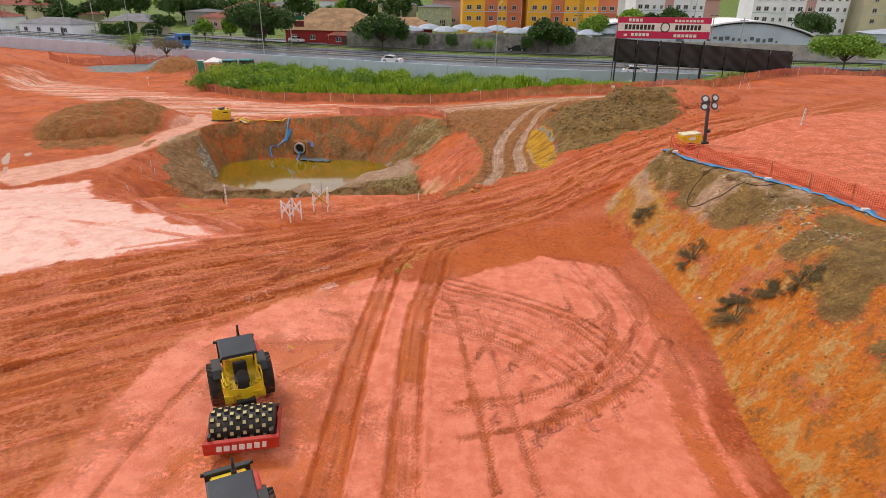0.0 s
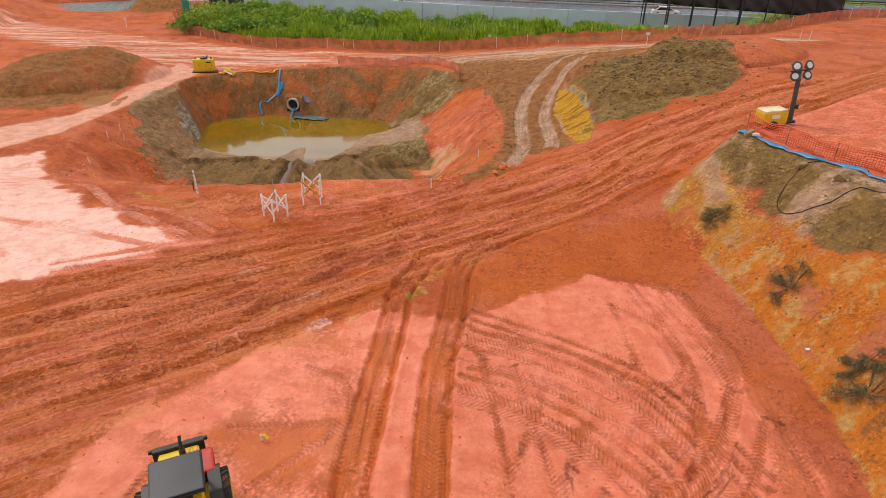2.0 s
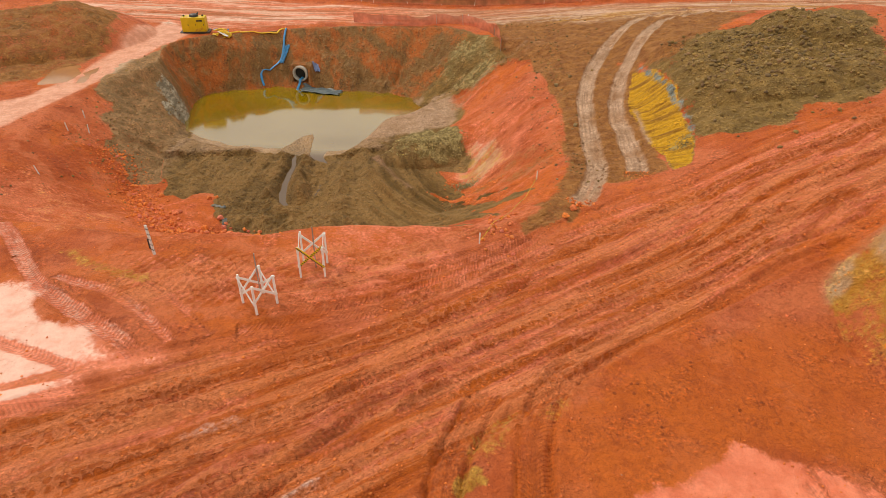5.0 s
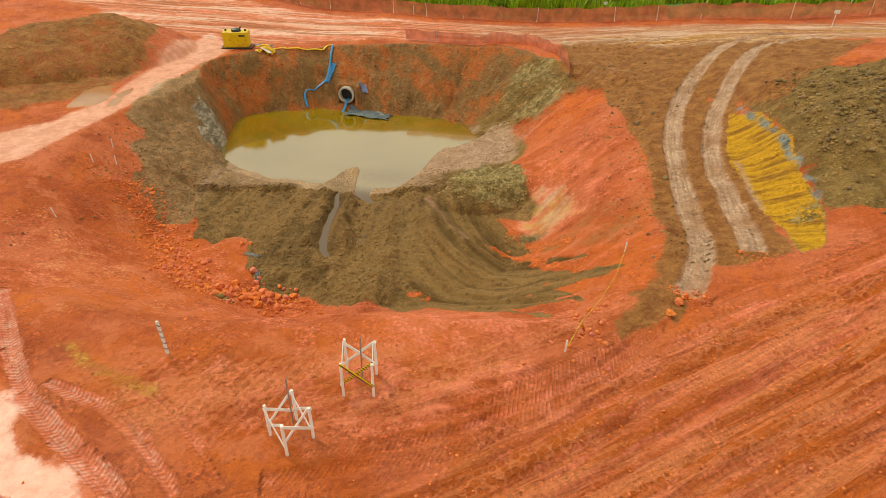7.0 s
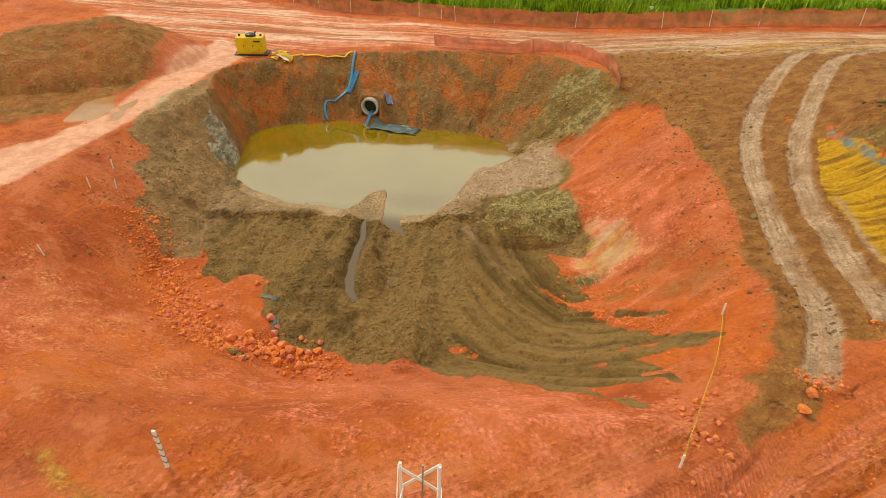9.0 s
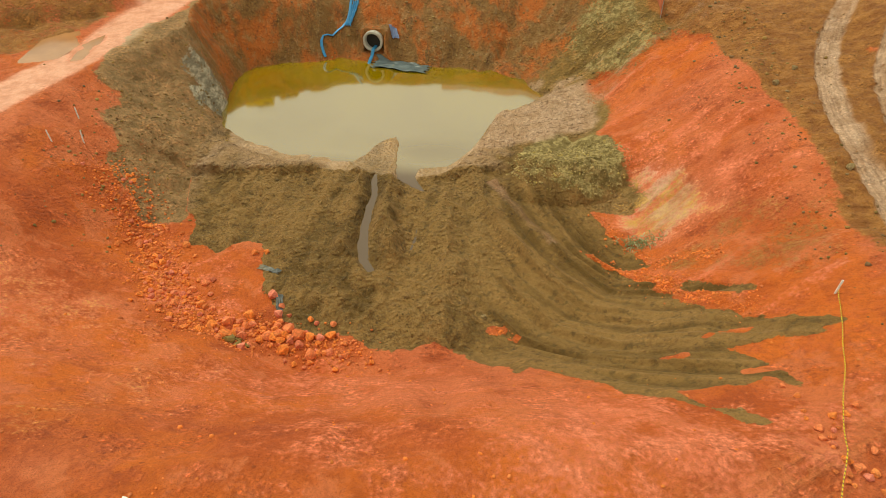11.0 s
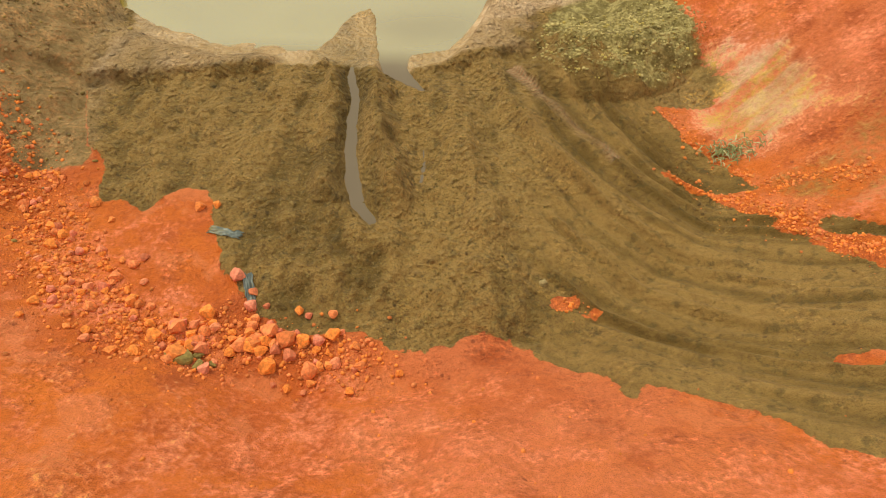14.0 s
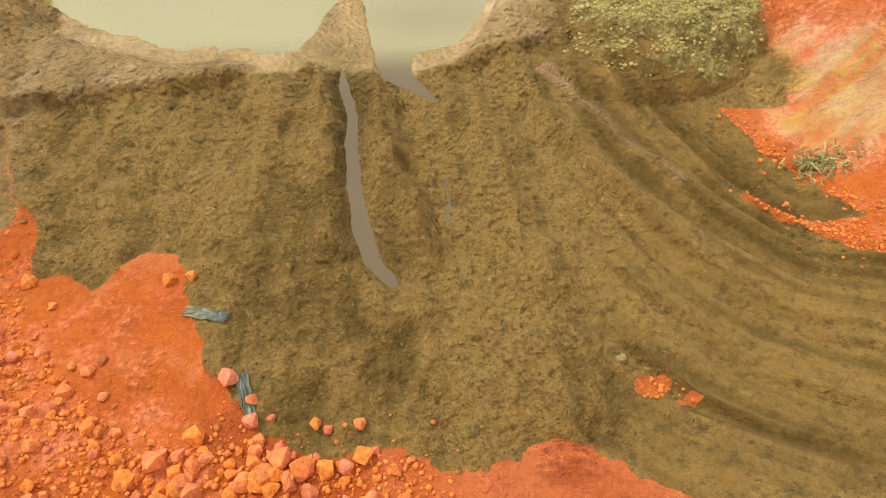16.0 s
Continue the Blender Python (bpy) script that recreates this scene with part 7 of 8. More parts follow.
for k in range(900):
    spots.append((rng.gauss(-25, 1.6), rng.gauss(56, 5), 0.02 + 0.06 * rng.random() ** 2))
for k in range(380):
    spots.append((rng.uniform(1.5, 4.2), rng.uniform(42, 66), 0.015 + 0.07 * rng.random() ** 3))
for k in range(260):
    spots.append((rng.gauss(3.6, 2.0), rng.uniform(56, 73), 0.02 + 0.09 * rng.random() ** 4))
for k in range(700):
    a = rng.uniform(35, 150)
    q = ring(np.array(a), RIM) * rng.uniform(0.62, 0.95)
    spots.append((PIT[0] + float(q) * math.cos(radians(a)), PIT[1] + float(q) * math.sin(radians(a)), 0.02 + 0.07 * rng.random() ** 2))
crumbs("spoil_stones", "brown stones and lumps in the spoil", spots, SPOIL)
WET_SAND = plain("sand_clump", (0.20, 0.125, 0.036), 0.95, vary=0.4, grain=20, bump=0.6, blotch=1.5, own=((1, 1, 1), (0.75, 0.75, 0.7), (1.2, 1.22, 1.3), (0.9, 0.9, 0.9)))
spots = []
for k in range(1500):
    x, y = rng.gauss(-11.2, 1.6), rng.uniform(43.8, 53.8)
    if vnoise(np.array(x), np.array(y), 0.9, 91) > -0.15:
        spots.append((x, y, 0.012 + 0.03 * rng.random() ** 3))
for k in range(1100):
    x, y = rng.uniform(-22.5, -14.6), rng.uniform(44.5, 53.2)
    if on_sand(x, y) and vnoise(np.array(x), np.array(y), 1.1, 92) > 0.05:
        spots.append((x, y, 0.010 + 0.03 * rng.random() ** 3))
crumbs("sand_clumps", "small clumps of damp dark sand on the pit's floor", spots, WET_SAND, False)
RUBBLE = plain("olive_rubble", (0.38, 0.29, 0.12), 0.9, vary=0.4, grain=20, bump=0.6, blotch=2, own=((1, 1, 1), (0.75, 0.75, 0.7), (1.2, 1.2, 1.3), (1.1, 1.05, 0.8), (0.85, 0.85, 0.85)))
spots = []
for k in range(1700):
    a, q = rng.uniform(0, 6.2832), rng.random() ** 0.5
    spots.append((-5.3 + 2.9 * q * math.cos(a), 55.5 + 2.1 * q * math.sin(a), 0.015 + 0.06 * rng.random() ** 4))
crumbs("rubble_stones", "yellowish olive broken stones in a heap beside the pond", spots, RUBBLE, False)
spots = []
for k in range(1500):
    x, y = rng.gauss(16.4, 0.7), rng.gauss(22.0, 4.0)
    if vnoise(np.array(x), np.array(y), 1.5, 93) > 0.0:
        spots.append((x, y, 0.012 + 0.075 * rng.random() ** 3))
crumbs("pale_stones", "pale dry stones on the top of the cut bank", spots, plain("pale_stone", (0.42, 0.34, 0.20), 0.9, vary=0.4, grain=20, bump=0.5, blotch=2, own=((1, 1, 1), (0.7, 0.7, 0.7), (1.2, 1.2, 1.25))))


def leaf_cloud(clumps, count, size, seed, droop=0.0):
    """Leaves in and near the skins of clumps (x, y, z, rx, ry, rz), as one bmesh-free mesh."""
    rg = np.random.RandomState(seed)
    k = rg.randint(0, len(clumps), count)
    c = np.array(clumps)[k]
    d = rg.randn(count, 3)
    d /= np.linalg.norm(d, axis=1, keepdims=True)
    rad = rg.rand(count, 1) ** 0.35 * (1 + 0.12 * rg.randn(count, 1))
    p = c[:, :3] + d * rad * c[:, 3:]
    u = rg.randn(count, 3)
    u /= np.linalg.norm(u, axis=1, keepdims=True)
    w = np.cross(u, rg.randn(count, 3))
    w /= np.linalg.norm(w, axis=1, keepdims=True)
    s = size * (0.6 + 0.8 * rg.rand(count, 1))
    v = np.stack([p - u * s, p + w * s * 0.45, p + u * s, p - w * s * 0.45], 1).reshape(-1, 3)
    f = np.arange(count * 4, dtype=np.int32)
    me = bpy.data.meshes.new("leaves")
    me.vertices.add(len(v))
    me.vertices.foreach_set("co", v.astype(np.float32).ravel())
    me.loops.add(count * 4)
    me.loops.foreach_set("vertex_index", f)
    me.polygons.add(count)
    me.polygons.foreach_set("loop_start", np.arange(0, count * 4, 4, dtype=np.int32))
    me.update(calc_edges=True)
    return me


def crown_part(name, me, material, parent):
    me.materials.append(material)
    o = new(name, me)
    o.parent = parent
    return o


def shrub(x, y, radius, tall, material, label, seed, leaves=700, leaf=0.05, name="shrub"):
    t = thing(name, label, "shrub", x, y)
    rg = random.Random(seed)
    clumps, tw = [], bmesh.new()
    for k in range(16):
        a, q = rg.uniform(0, 6.3), radius * rg.uniform(0.1, 1.3)
        cx, cy, cz = q * math.cos(a), q * math.sin(a), tall * rg.uniform(0.25, 0.75)
        dz = floor_at(x + cx, y + cy) - floor_at(x, y)
        clumps.append((cx, cy, cz + dz, radius * rg.uniform(0.35, 0.6), radius * rg.uniform(0.35, 0.6), tall * 0.3))
        tube(tw, [(cx * 0.2, cy * 0.2, -0.05), (cx * 0.6, cy * 0.6, cz * 0.6 + dz * 0.6), (cx * 1.1, cy * 1.1, cz + dz + tall * 0.25)], [0.02, 0.014, 0.006], 5)
    part("twigs", tw, BARK, t)
    crown_part("crown", leaf_cloud(clumps, leaves, leaf, seed), material, t)


for k, (x, y, q, h) in enumerate(((12.75, 25.5, 0.75, 0.55), (12.6, 20.0, 0.8, 0.6), (13.5, 19.8, 0.6, 0.5), (11.7, 31.0, 0.7, 0.5), (12.75, 20.9, 0.55, 0.45), (14.1, 18.9, 0.6, 0.4))):
    shrub(x, y, q * 0.85, h * 0.62, DRY, "low dark dry scrub on the cut bank", 60 + k, 5200, 0.022)
litter = thing("litter", "small white wrapper on the cut bank", "litter", 12.2, 22.6)
part("wrapper", block(0.16, 0.1, 0.05, 0, 0, 0, 0.015), WHITE, litter)

# ---- highway ----


def wl(x):
    return float(wall_line(np.array(float(x))))


def strip_mesh(name, offset0, offset1, x0, x1, z, material, label, category="road", thick=0.0):
    xs = np.arange(x0, x1 + 1e-6, 4.0)
    verts, faces = [], []
    for x in xs:
        y = wl(x)
        verts += [(x, y + offset0, z), (x, y + offset1, z)]
    for k in range(len(xs) - 1):
        faces.append((2 * k, 2 * k + 2, 2 * k + 3, 2 * k + 1))
    me = soup(name, verts, faces)
    me.materials.append(material)
    o = tagged(new(name, me), label, category, kind="structure")
    if thick:
        m = o.modifiers.new("thickness", "SOLIDIFY")
        m.thickness = thick
    return o


LINE = plain("road_paint", (0.6, 0.6, 0.56), 0.6, vary=0.2)
PAVING = plain("paving", (0.22, 0.21, 0.19), 0.8, vary=0.25, grain=4, blotch=0.2)
strip_mesh("road", 0.2, 15.5, -260, 260, 0.05, ASPHALT, "wet grey asphalt carriageway of the highway")
strip_mesh("road", 18.0, 30.0, -260, 260, 0.06, ASPHALT, "wet grey asphalt far carriageway of the highway")
strip_mesh("road", 38.0, 45.0, -260, 260, 0.07, ASPHALT, "wet asphalt service road beside the highway")
strip_mesh("kerb", 15.5, 18.0, -260, 260, 0.22, PAVING, "grey paved median strip of the highway", "kerb", 0.3)
strip_mesh("kerb", 45.0, 47.5, -260, 260, 0.24, PAVING, "grey paved footway beside the service road", "kerb", 0.3)
for off in (1.0, 29.5):
    strip_mesh("lane_line", off, off + 0.16, -160, 120, 0.075, LINE, "white painted edge line on asphalt", "road line")

barrier = tagged(new("retaining_wall"), "pale grey concrete retaining wall below the highway", "wall", kind="structure")
panel_bm = bmesh.new()
box(panel_bm, 5.94, 0.3, 3.3, 0, 0, 0, 0.02)
panel_me = bpy.data.meshes.new("panel")
panel_bm.to_mesh(panel_me)
panel_bm.free()
panel_me.materials.append(PALE_CONCRETE)
x = -130.0
while x < 66:
    a, b = (x, wl(x)), (x + 5.6, wl(x + 5.6))
    run_l = math.hypot(b[0] - a[0], b[1] - a[1])
    o = new("panel", panel_me)
    o.parent = barrier
    o.matrix_basis = pose((a[0] + b[0]) / 2, (a[1] + b[1]) / 2, -2.25, 0, 0, math.degrees(math.atan2(b[1] - a[1], b[0] - a[0]))) @ Matrix.Diagonal((run_l / 5.98, 1, 1, 1))
    x += 5.6


RAIL = plain("weathered_rail", (0.11, 0.11, 0.11), 0.6, 0.2, vary=0.3)


def guard_rail(offset, x0, x1, tall, label):
    g = thing("guard_rail", label, "guard rail", 0, 0, 0, group="highway guard rails")
    shared = None
    x = x0
    while x <= x1:
        m = pose(x, wl(x) + offset, 0.05)
        if shared is None:
            shared = part("post", block(0.12, 0.12, tall, 0, 0, 0, 0.01), RAIL, g)
            shared.matrix_basis = m
        else:
            o = shared.copy()
            scene.collection.objects.link(o)
            o.matrix_basis = m
        x += 4.0
    for z, q in ((tall - 0.12, 0.16), (tall * 0.45, 0.09)):
        part("beam", bar([(x, wl(x) + offset - 0.1, z) for x in np.arange(x0, x1 + 1, 8.0)], q * 0.8, 6), RAIL, g)


guard_rail(16.2, -140, 90, 1.0, "weathered steel guard rail along the median")
guard_rail(31.0, -140, 90, 0.9, "weathered steel guard rail beside the far carriageway")


def street_lamp(x, y, tall, lean=1):
    t = thing("street_lamp", "tall galvanised steel street lamp beside the highway", "street lamp", x, y, group="street lamps")
    part("pole", bar([(0, 0, -0.2), (0, 0, tall * 0.5), (0, 0, tall)], [0.11, 0.085, 0.06], 10), STEEL, t)
    arm = part("arm", bar([(0, 0, tall - 0.05), (0.4 * lean, 0.6, tall + 0.5), (0.7 * lean, 2.0, tall + 0.7)], 0.045, 8), STEEL, t)
    part("lantern", block(0.3, 0.75, 0.14, 0.75 * lean, 2.3, tall + 0.64, 0.05), PALE_CONCRETE, arm)


for x, off, tall in ((-37.4, 0.6, 12.0), (7.0, 0.9, 12.0), (43, 16.8, 11.5), (-83, 16.8, 11.5), (-118, 30.8, 11.5)):
    street_lamp(x, wl(x) + off, tall)
PILLAR = thing("sign_pole", "curved white pole with small green and red signs", "sign", -41, wl(-41) + 33, group="road signs")
part("pole", bar([(0, 0, -0.2), (0, 0, 5.0), (0.3, 0, 5.9), (1.2, 0, 6.3)], 0.10, 8), WHITE, PILLAR)
part("green_board", block(2.6, 0.08, 0.9, 2.2, 0, 6.0, 0.01), plain("green_sign", (0.02, 0.16, 0.09), 0.5), PILLAR, "green board")
part("red_board", block(2.4, 0.08, 1.4, 2.2, 0, 4.4, 0.01), plain("dark_red_sign", (0.2, 0.03, 0.03), 0.5), PILLAR, "dark red board")

GLASS_DARK = plain("car_glass", (0.02, 0.025, 0.03), 0.08, vary=0.1, bump=0.0)
SILVER = plain("car_silver", (0.45, 0.47, 0.5), 0.3, 0.3, vary=0.08, bump=0.02)
CAR_WHITE = plain("car_white", (0.8, 0.8, 0.8), 0.25, vary=0.05, bump=0.02)
CAR_BLUE = plain("car_blue", (0.04, 0.06, 0.12), 0.3, vary=0.08, bump=0.02)
TAIL = plain("tail_light_red", (0.4, 0.01, 0.01), 0.3)


def car(x, y, z, rz, paint, label):
    c = thing("car", label, "car", x, y, z, rz, group="cars on the highway")
    turn = pose(0, 0, 0, 0, 0, 90)
    part("body", prism([(-2.1, 0.35), (-1.95, 0.22), (1.95, 0.22), (2.1, 0.4), (2.05, 0.78), (1.1, 0.92), (-1.6, 0.98), (-2.08, 0.88)], 1.72, turn, 0.05), paint, c)
    cabin = part("cabin", prism([(1.15, 0.90), (0.35, 1.40), (-1.1, 1.46), (-1.85, 0.95)], 1.5, turn, 0.05), paint, c)
    for s in (-1, 1):
        part("side_window", prism([(0.95, 0.96), (0.30, 1.33), (-1.0, 1.38), (-1.5, 0.98)], 0.03, turn @ pose(s * 0.755, 0, 0)), GLASS_DARK, cabin)
    part("windscreen", prism([(1.17, 0.93), (0.40, 1.40), (0.36, 1.385), (1.11, 0.92)], 1.34, turn), GLASS_DARK, cabin)
    part("rear_window", prism([(-1.15, 1.43), (-1.80, 0.99), (-1.86, 1.0), (-1.2, 1.46)], 1.3, turn), GLASS_DARK, cabin)
    for wx in (-1.3, 1.3):
        for s in (-1, 1):
            w = part("wheel", lathe([(0.0, -0.1), (0.28, -0.11), (0.33, -0.07), (0.33, 0.07), (0.28, 0.11), (0, 0.1)], 18, pose(wx, s * 0.80, 0.33, 90)), RUBBER, c)
            part("hub", lathe([(0, -0.125), (0.19, -0.12), (0.19, 0.12), (0, 0.125)], 14, pose(wx, s * 0.80, 0.33, 90)), SILVER, w)
    for s in (-1, 1):
        part("headlight", block(0.12, 0.36, 0.14, 2.04, s * 0.6, 0.62, 0.03), LENS, c)
        part("tail_light", block(0.10, 0.26, 0.2, -2.06, s * 0.68, 0.68, 0.03), TAIL, c)


def heading(x):
    return math.degrees(math.atan2(wl(x + 2) - wl(x - 2), 4.0))


for x, off, paint, label in ((-12, 7.5, CAR_WHITE, "white hatchback on the wet highway"), (31, 5.0, CAR_WHITE, "white sedan on the wet highway behind the wall")):
    car(x, wl(x) + off, 0.05, heading(x) + 180, paint, label)
car(-42, wl(-42) + 41, 0.08, heading(-42) + 180, CAR_WHITE, "white car on the service road")
car(1.7, wl(1.7) + 43.5, 0.08, heading(2), CAR_BLUE, "dark blue car parked beside a stone wall")
car(14, wl(14) + 42.5, 0.08, heading(14), GLASS_DARK, "black car parked beneath street trees")
car(68, wl(68) + 40, 0.08, heading(68), SILVER, "silver car standing on the service road")


def lorry(x, off, label):
    t = thing("truck", label, "truck", x, wl(x) + off, 0.05, heading(x))
    cab = part("cab", block(2.3, 2.45, 2.7, 5.6, 0, 0.55, 0.15), plain("truck_blue", (0.02, 0.16, 0.42), 0.35, vary=0.1), t, "blue truck cab")
    part("windscreen", block(0.06, 2.1, 0.9, 6.76, 0, 1.9, 0.02), GLASS_DARK, cab)
    for s in (-1, 1):
        part("side_window", block(0.9, 0.05, 0.7, 6.0, s * 1.23, 2.0, 0.02), GLASS_DARK, cab)
        part("headlight", block(0.08, 0.35, 0.22, 6.76, s * 0.9, 0.8, 0.02), LENS, cab)
    part("load_bed", block(3.4, 2.4, 1.5, 2.6, 0, 0.9, 0.06), plain("blue_cover", (0.03, 0.13, 0.30), 0.6, vary=0.3), t, "blue covered load bed")
    for wx in (5.4, 2.4, 1.3):
        for s in (-1, 1):
            part("wheel", lathe([(0.0, -0.15), (0.42, -0.16), (0.5, -0.1), (0.5, 0.1), (0.42, 0.16), (0, 0.15)], 18, pose(wx, s * 1.05, 0.5, 90)), RUBBER, t)
    part("chassis", block(5.6, 0.9, 0.3, 3.6, 0, 0.6, 0.02), BLACK, t)


lorry(-67, 9.0, "small blue truck with a covered load bed on the highway")

# ---- beyond the fence: tanks, tent, grass ----
for x, y in ((-41.0, 111.5), (-38.2, 112.3)):
    t = thing("water_tank", "black plastic water tank with a teal lid", "tank", x, y, group="water tanks")
    part("drum", lathe([(1.25, 0), (1.32, 0.1), (1.30, 1.2), (1.34, 1.25), (1.30, 1.3), (1.30, 2.1), (1.2, 2.2)], 28), BLACK, t)
    part("lid", lathe([(1.32, 2.16), (1.36, 2.22), (1.30, 2.32), (0.5, 2.46), (0, 2.48)], 28), plain("teal_lid", (0.03, 0.22, 0.25), 0.45), t, "domed teal lid")
booth = thing("portable_toilet", "green plastic portable toilet beside a white tent", "toilet", -45.8, 110.2, rz=15)
part("cabin", block(1.15, 1.15, 2.15, 0, 0, 0.05, 0.05), plain("green_plastic", (0.02, 0.33, 0.22), 0.45, vary=0.15), booth)
part("roof", block(1.2, 1.2, 0.14, 0, 0, 2.18, 0.06), WHITE, booth, "pale translucent roof")
part("door", block(0.75, 0.04, 1.8, 0, -0.59, 0.15, 0.01), plain("green_door", (0.03, 0.27, 0.19), 0.45), booth)
tent = thing("canopy_tent", "white fabric canopy tent on thin legs", "tent", -43.6, 110.8, rz=5)
for sx in (-1, 1):
    for sy in (-1, 1):
        part("leg", bar([(sx * 1.35, sy * 1.35, 0), (sx * 1.35, sy * 1.35, 2.1)], 0.04, 6), WHITE, tent)
bm = bmesh.new()
apex = bm.verts.new((0, 0, 2.75))
low = [bm.verts.new((a * 1.5, b * 1.5, z)) for z in (2.05, 1.85) for a, b in ((-1, -1), (1, -1), (1, 1), (-1, 1))]
for k in range(4):
    bm.faces.new((apex, low[k], low[(k + 1) % 4]))
    bm.faces.new((low[k], low[4 + k], low[4 + (k + 1) % 4], low[(k + 1) % 4]))
part("roof", bm, WHITE, tent)
rack = thing("pipe_rack", "white welded pipe frame rack on the ground", "rack", -62, 127)
for k in range(5):
    part("upright", bar([(-3.2 + 1.6 * k, 0, 0), (-3.2 + 1.6 * k, 0, 2.4)], 0.06, 6), WHITE, rack)
for z in (0.6, 1.5, 2.3):
    part("rail", bar([(-3.4, 0, z), (3.4, 0, z)], 0.05, 6), WHITE, rack)


def blades(name, label, spots, material, wide=0.06):
    """Tufts of grass: spots of (x, y, height)."""
    rg = np.random.RandomState(9)
    n = len(spots)
    p = np.array([(x, y, floor_at(x, y), h) for x, y, h in spots])
    a = rg.rand(n) * 6.283
    lean = rg.rand(n) * 0.55
    side = np.stack([-np.sin(a), np.cos(a), 0 * a], 1) * (wide * (0.6 + 0.8 * rg.rand(n)))[:, None]
    out = np.stack([np.cos(a) * lean * p[:, 3], np.sin(a) * lean * p[:, 3], p[:, 3]], 1)
    root = p[:, :3].copy()
    root[:, 2] -= 0.05
    mid = root + out * np.array([0.35, 0.35, 0.6])
    tip = root + out
    v = np.stack([root - side, root + side, mid + side * 0.8, mid - side * 0.8, tip], 1).reshape(-1, 3)
    i = np.arange(n) * 5
    f = np.concatenate([np.stack([i, i + 1, i + 2], 1), np.stack([i, i + 2, i + 3], 1), np.stack([i + 3, i + 2, i + 4], 1)])
    me = bpy.data.meshes.new(name)
    me.vertices.add(len(v))
    me.vertices.foreach_set("co", v.astype(np.float32).ravel())
    me.loops.add(f.size)
    me.loops.foreach_set("vertex_index", f.astype(np.int32).ravel())
    me.polygons.add(len(f))
    me.polygons.foreach_set("loop_start", np.arange(0, f.size, 3, dtype=np.int32))
    me.update(calc_edges=True)
    me.materials.append(material)
    return tagged(new(name, me), label, "grass", kind="stuff")


fence_run = [(-46, 106), (-36, 91), (-28, 85.6), (-19, 83.3), (-13.5, 82), (-6, 82), (2, 80), (9, 78.6), (18, 78), (26, 80.5), (36, 87)]
rng = random.Random(21)
spots = []
while len(spots) < 44000:
    x = rng.uniform(-37, 27)
    y0 = float(along(np.array(x), fence_run)) + 1.0
    depth = (wl(x) - 1.0 - y0) * (0.75 + 0.25 * float(vnoise(np.array(x), np.array(0.0), 5, 80)))
    y = y0 + (0.4 if x < 8 else 3.0) + abs(depth) * rng.random() ** 1.2
    n = float(vnoise(np.array(x), np.array(y), 2.6, 81))
    if n < -0.35 or rng.random() > 1.15 - 0.02 * max(0, x):
        continue
    h = 1.7 * (0.75 + 0.6 * n) * (1.0 if x < 12 else 0.65)
    spots.append((x + rng.gauss(0, 0.15), y + rng.gauss(0, 0.15), max(0.3, h * rng.uniform(0.6, 1.25))))
blades("tall_grass", "lush green tall grass below the highway wall", spots, GRASS, 0.075)
spots = []
for k in range(5000):
    x = rng.uniform(28, 110)
    y0 = float(along(np.array(x), [(24, 80), (36, 87), (54, 98.5), (78, 112.5), (130, 140)])) + 0.8
    spots.append((x, y0 + 6 * rng.random() ** 1.5, rng.uniform(0.3, 0.8)))
blades("dry_grass", "dry yellowish grass on the verge", spots, DRY_GRASS, 0.07)
for k, (x, y, q, h) in enumerate(((-35.5, 95, 3.2, 3.4), (-32, 92.5, 2.8, 2.6), (-37.5, 99, 3.0, 3.2), (-30, 96, 2.6, 3.0), (-34, 100, 3.0, 3.4), (-26.5, 93, 2.4, 2.4), (-22.5, 94.5, 2.2, 2.2), (-3.5, 92, 2.3, 2.6), (16.5, 92.5, 1.5, 2.0), (20, 93, 1.3, 1.6), (-18, 96, 2.6, 2.9), (-13.5, 95, 2.2, 2.6), (-9, 97, 2.4, 2.8), (-28, 99, 2.6, 3.0), (-31, 103, 2.6, 3.2), (-22, 100, 2.4, 2.8), (1.5, 95, 2.0, 2.4), (6, 93, 1.8, 2.0), (10.5, 95, 1.8, 2.1), (-38.5, 93.5, 2.4, 2.2), (-16, 90.5, 1.8, 1.7), (-25, 90, 2.0, 1.8))):
    shrub(x, y, q, h, LEAF_BRIGHT if k % 3 else GRASS, "dense bright green bush below the highway wall", 120 + k, 2600, 0.16, "bush")

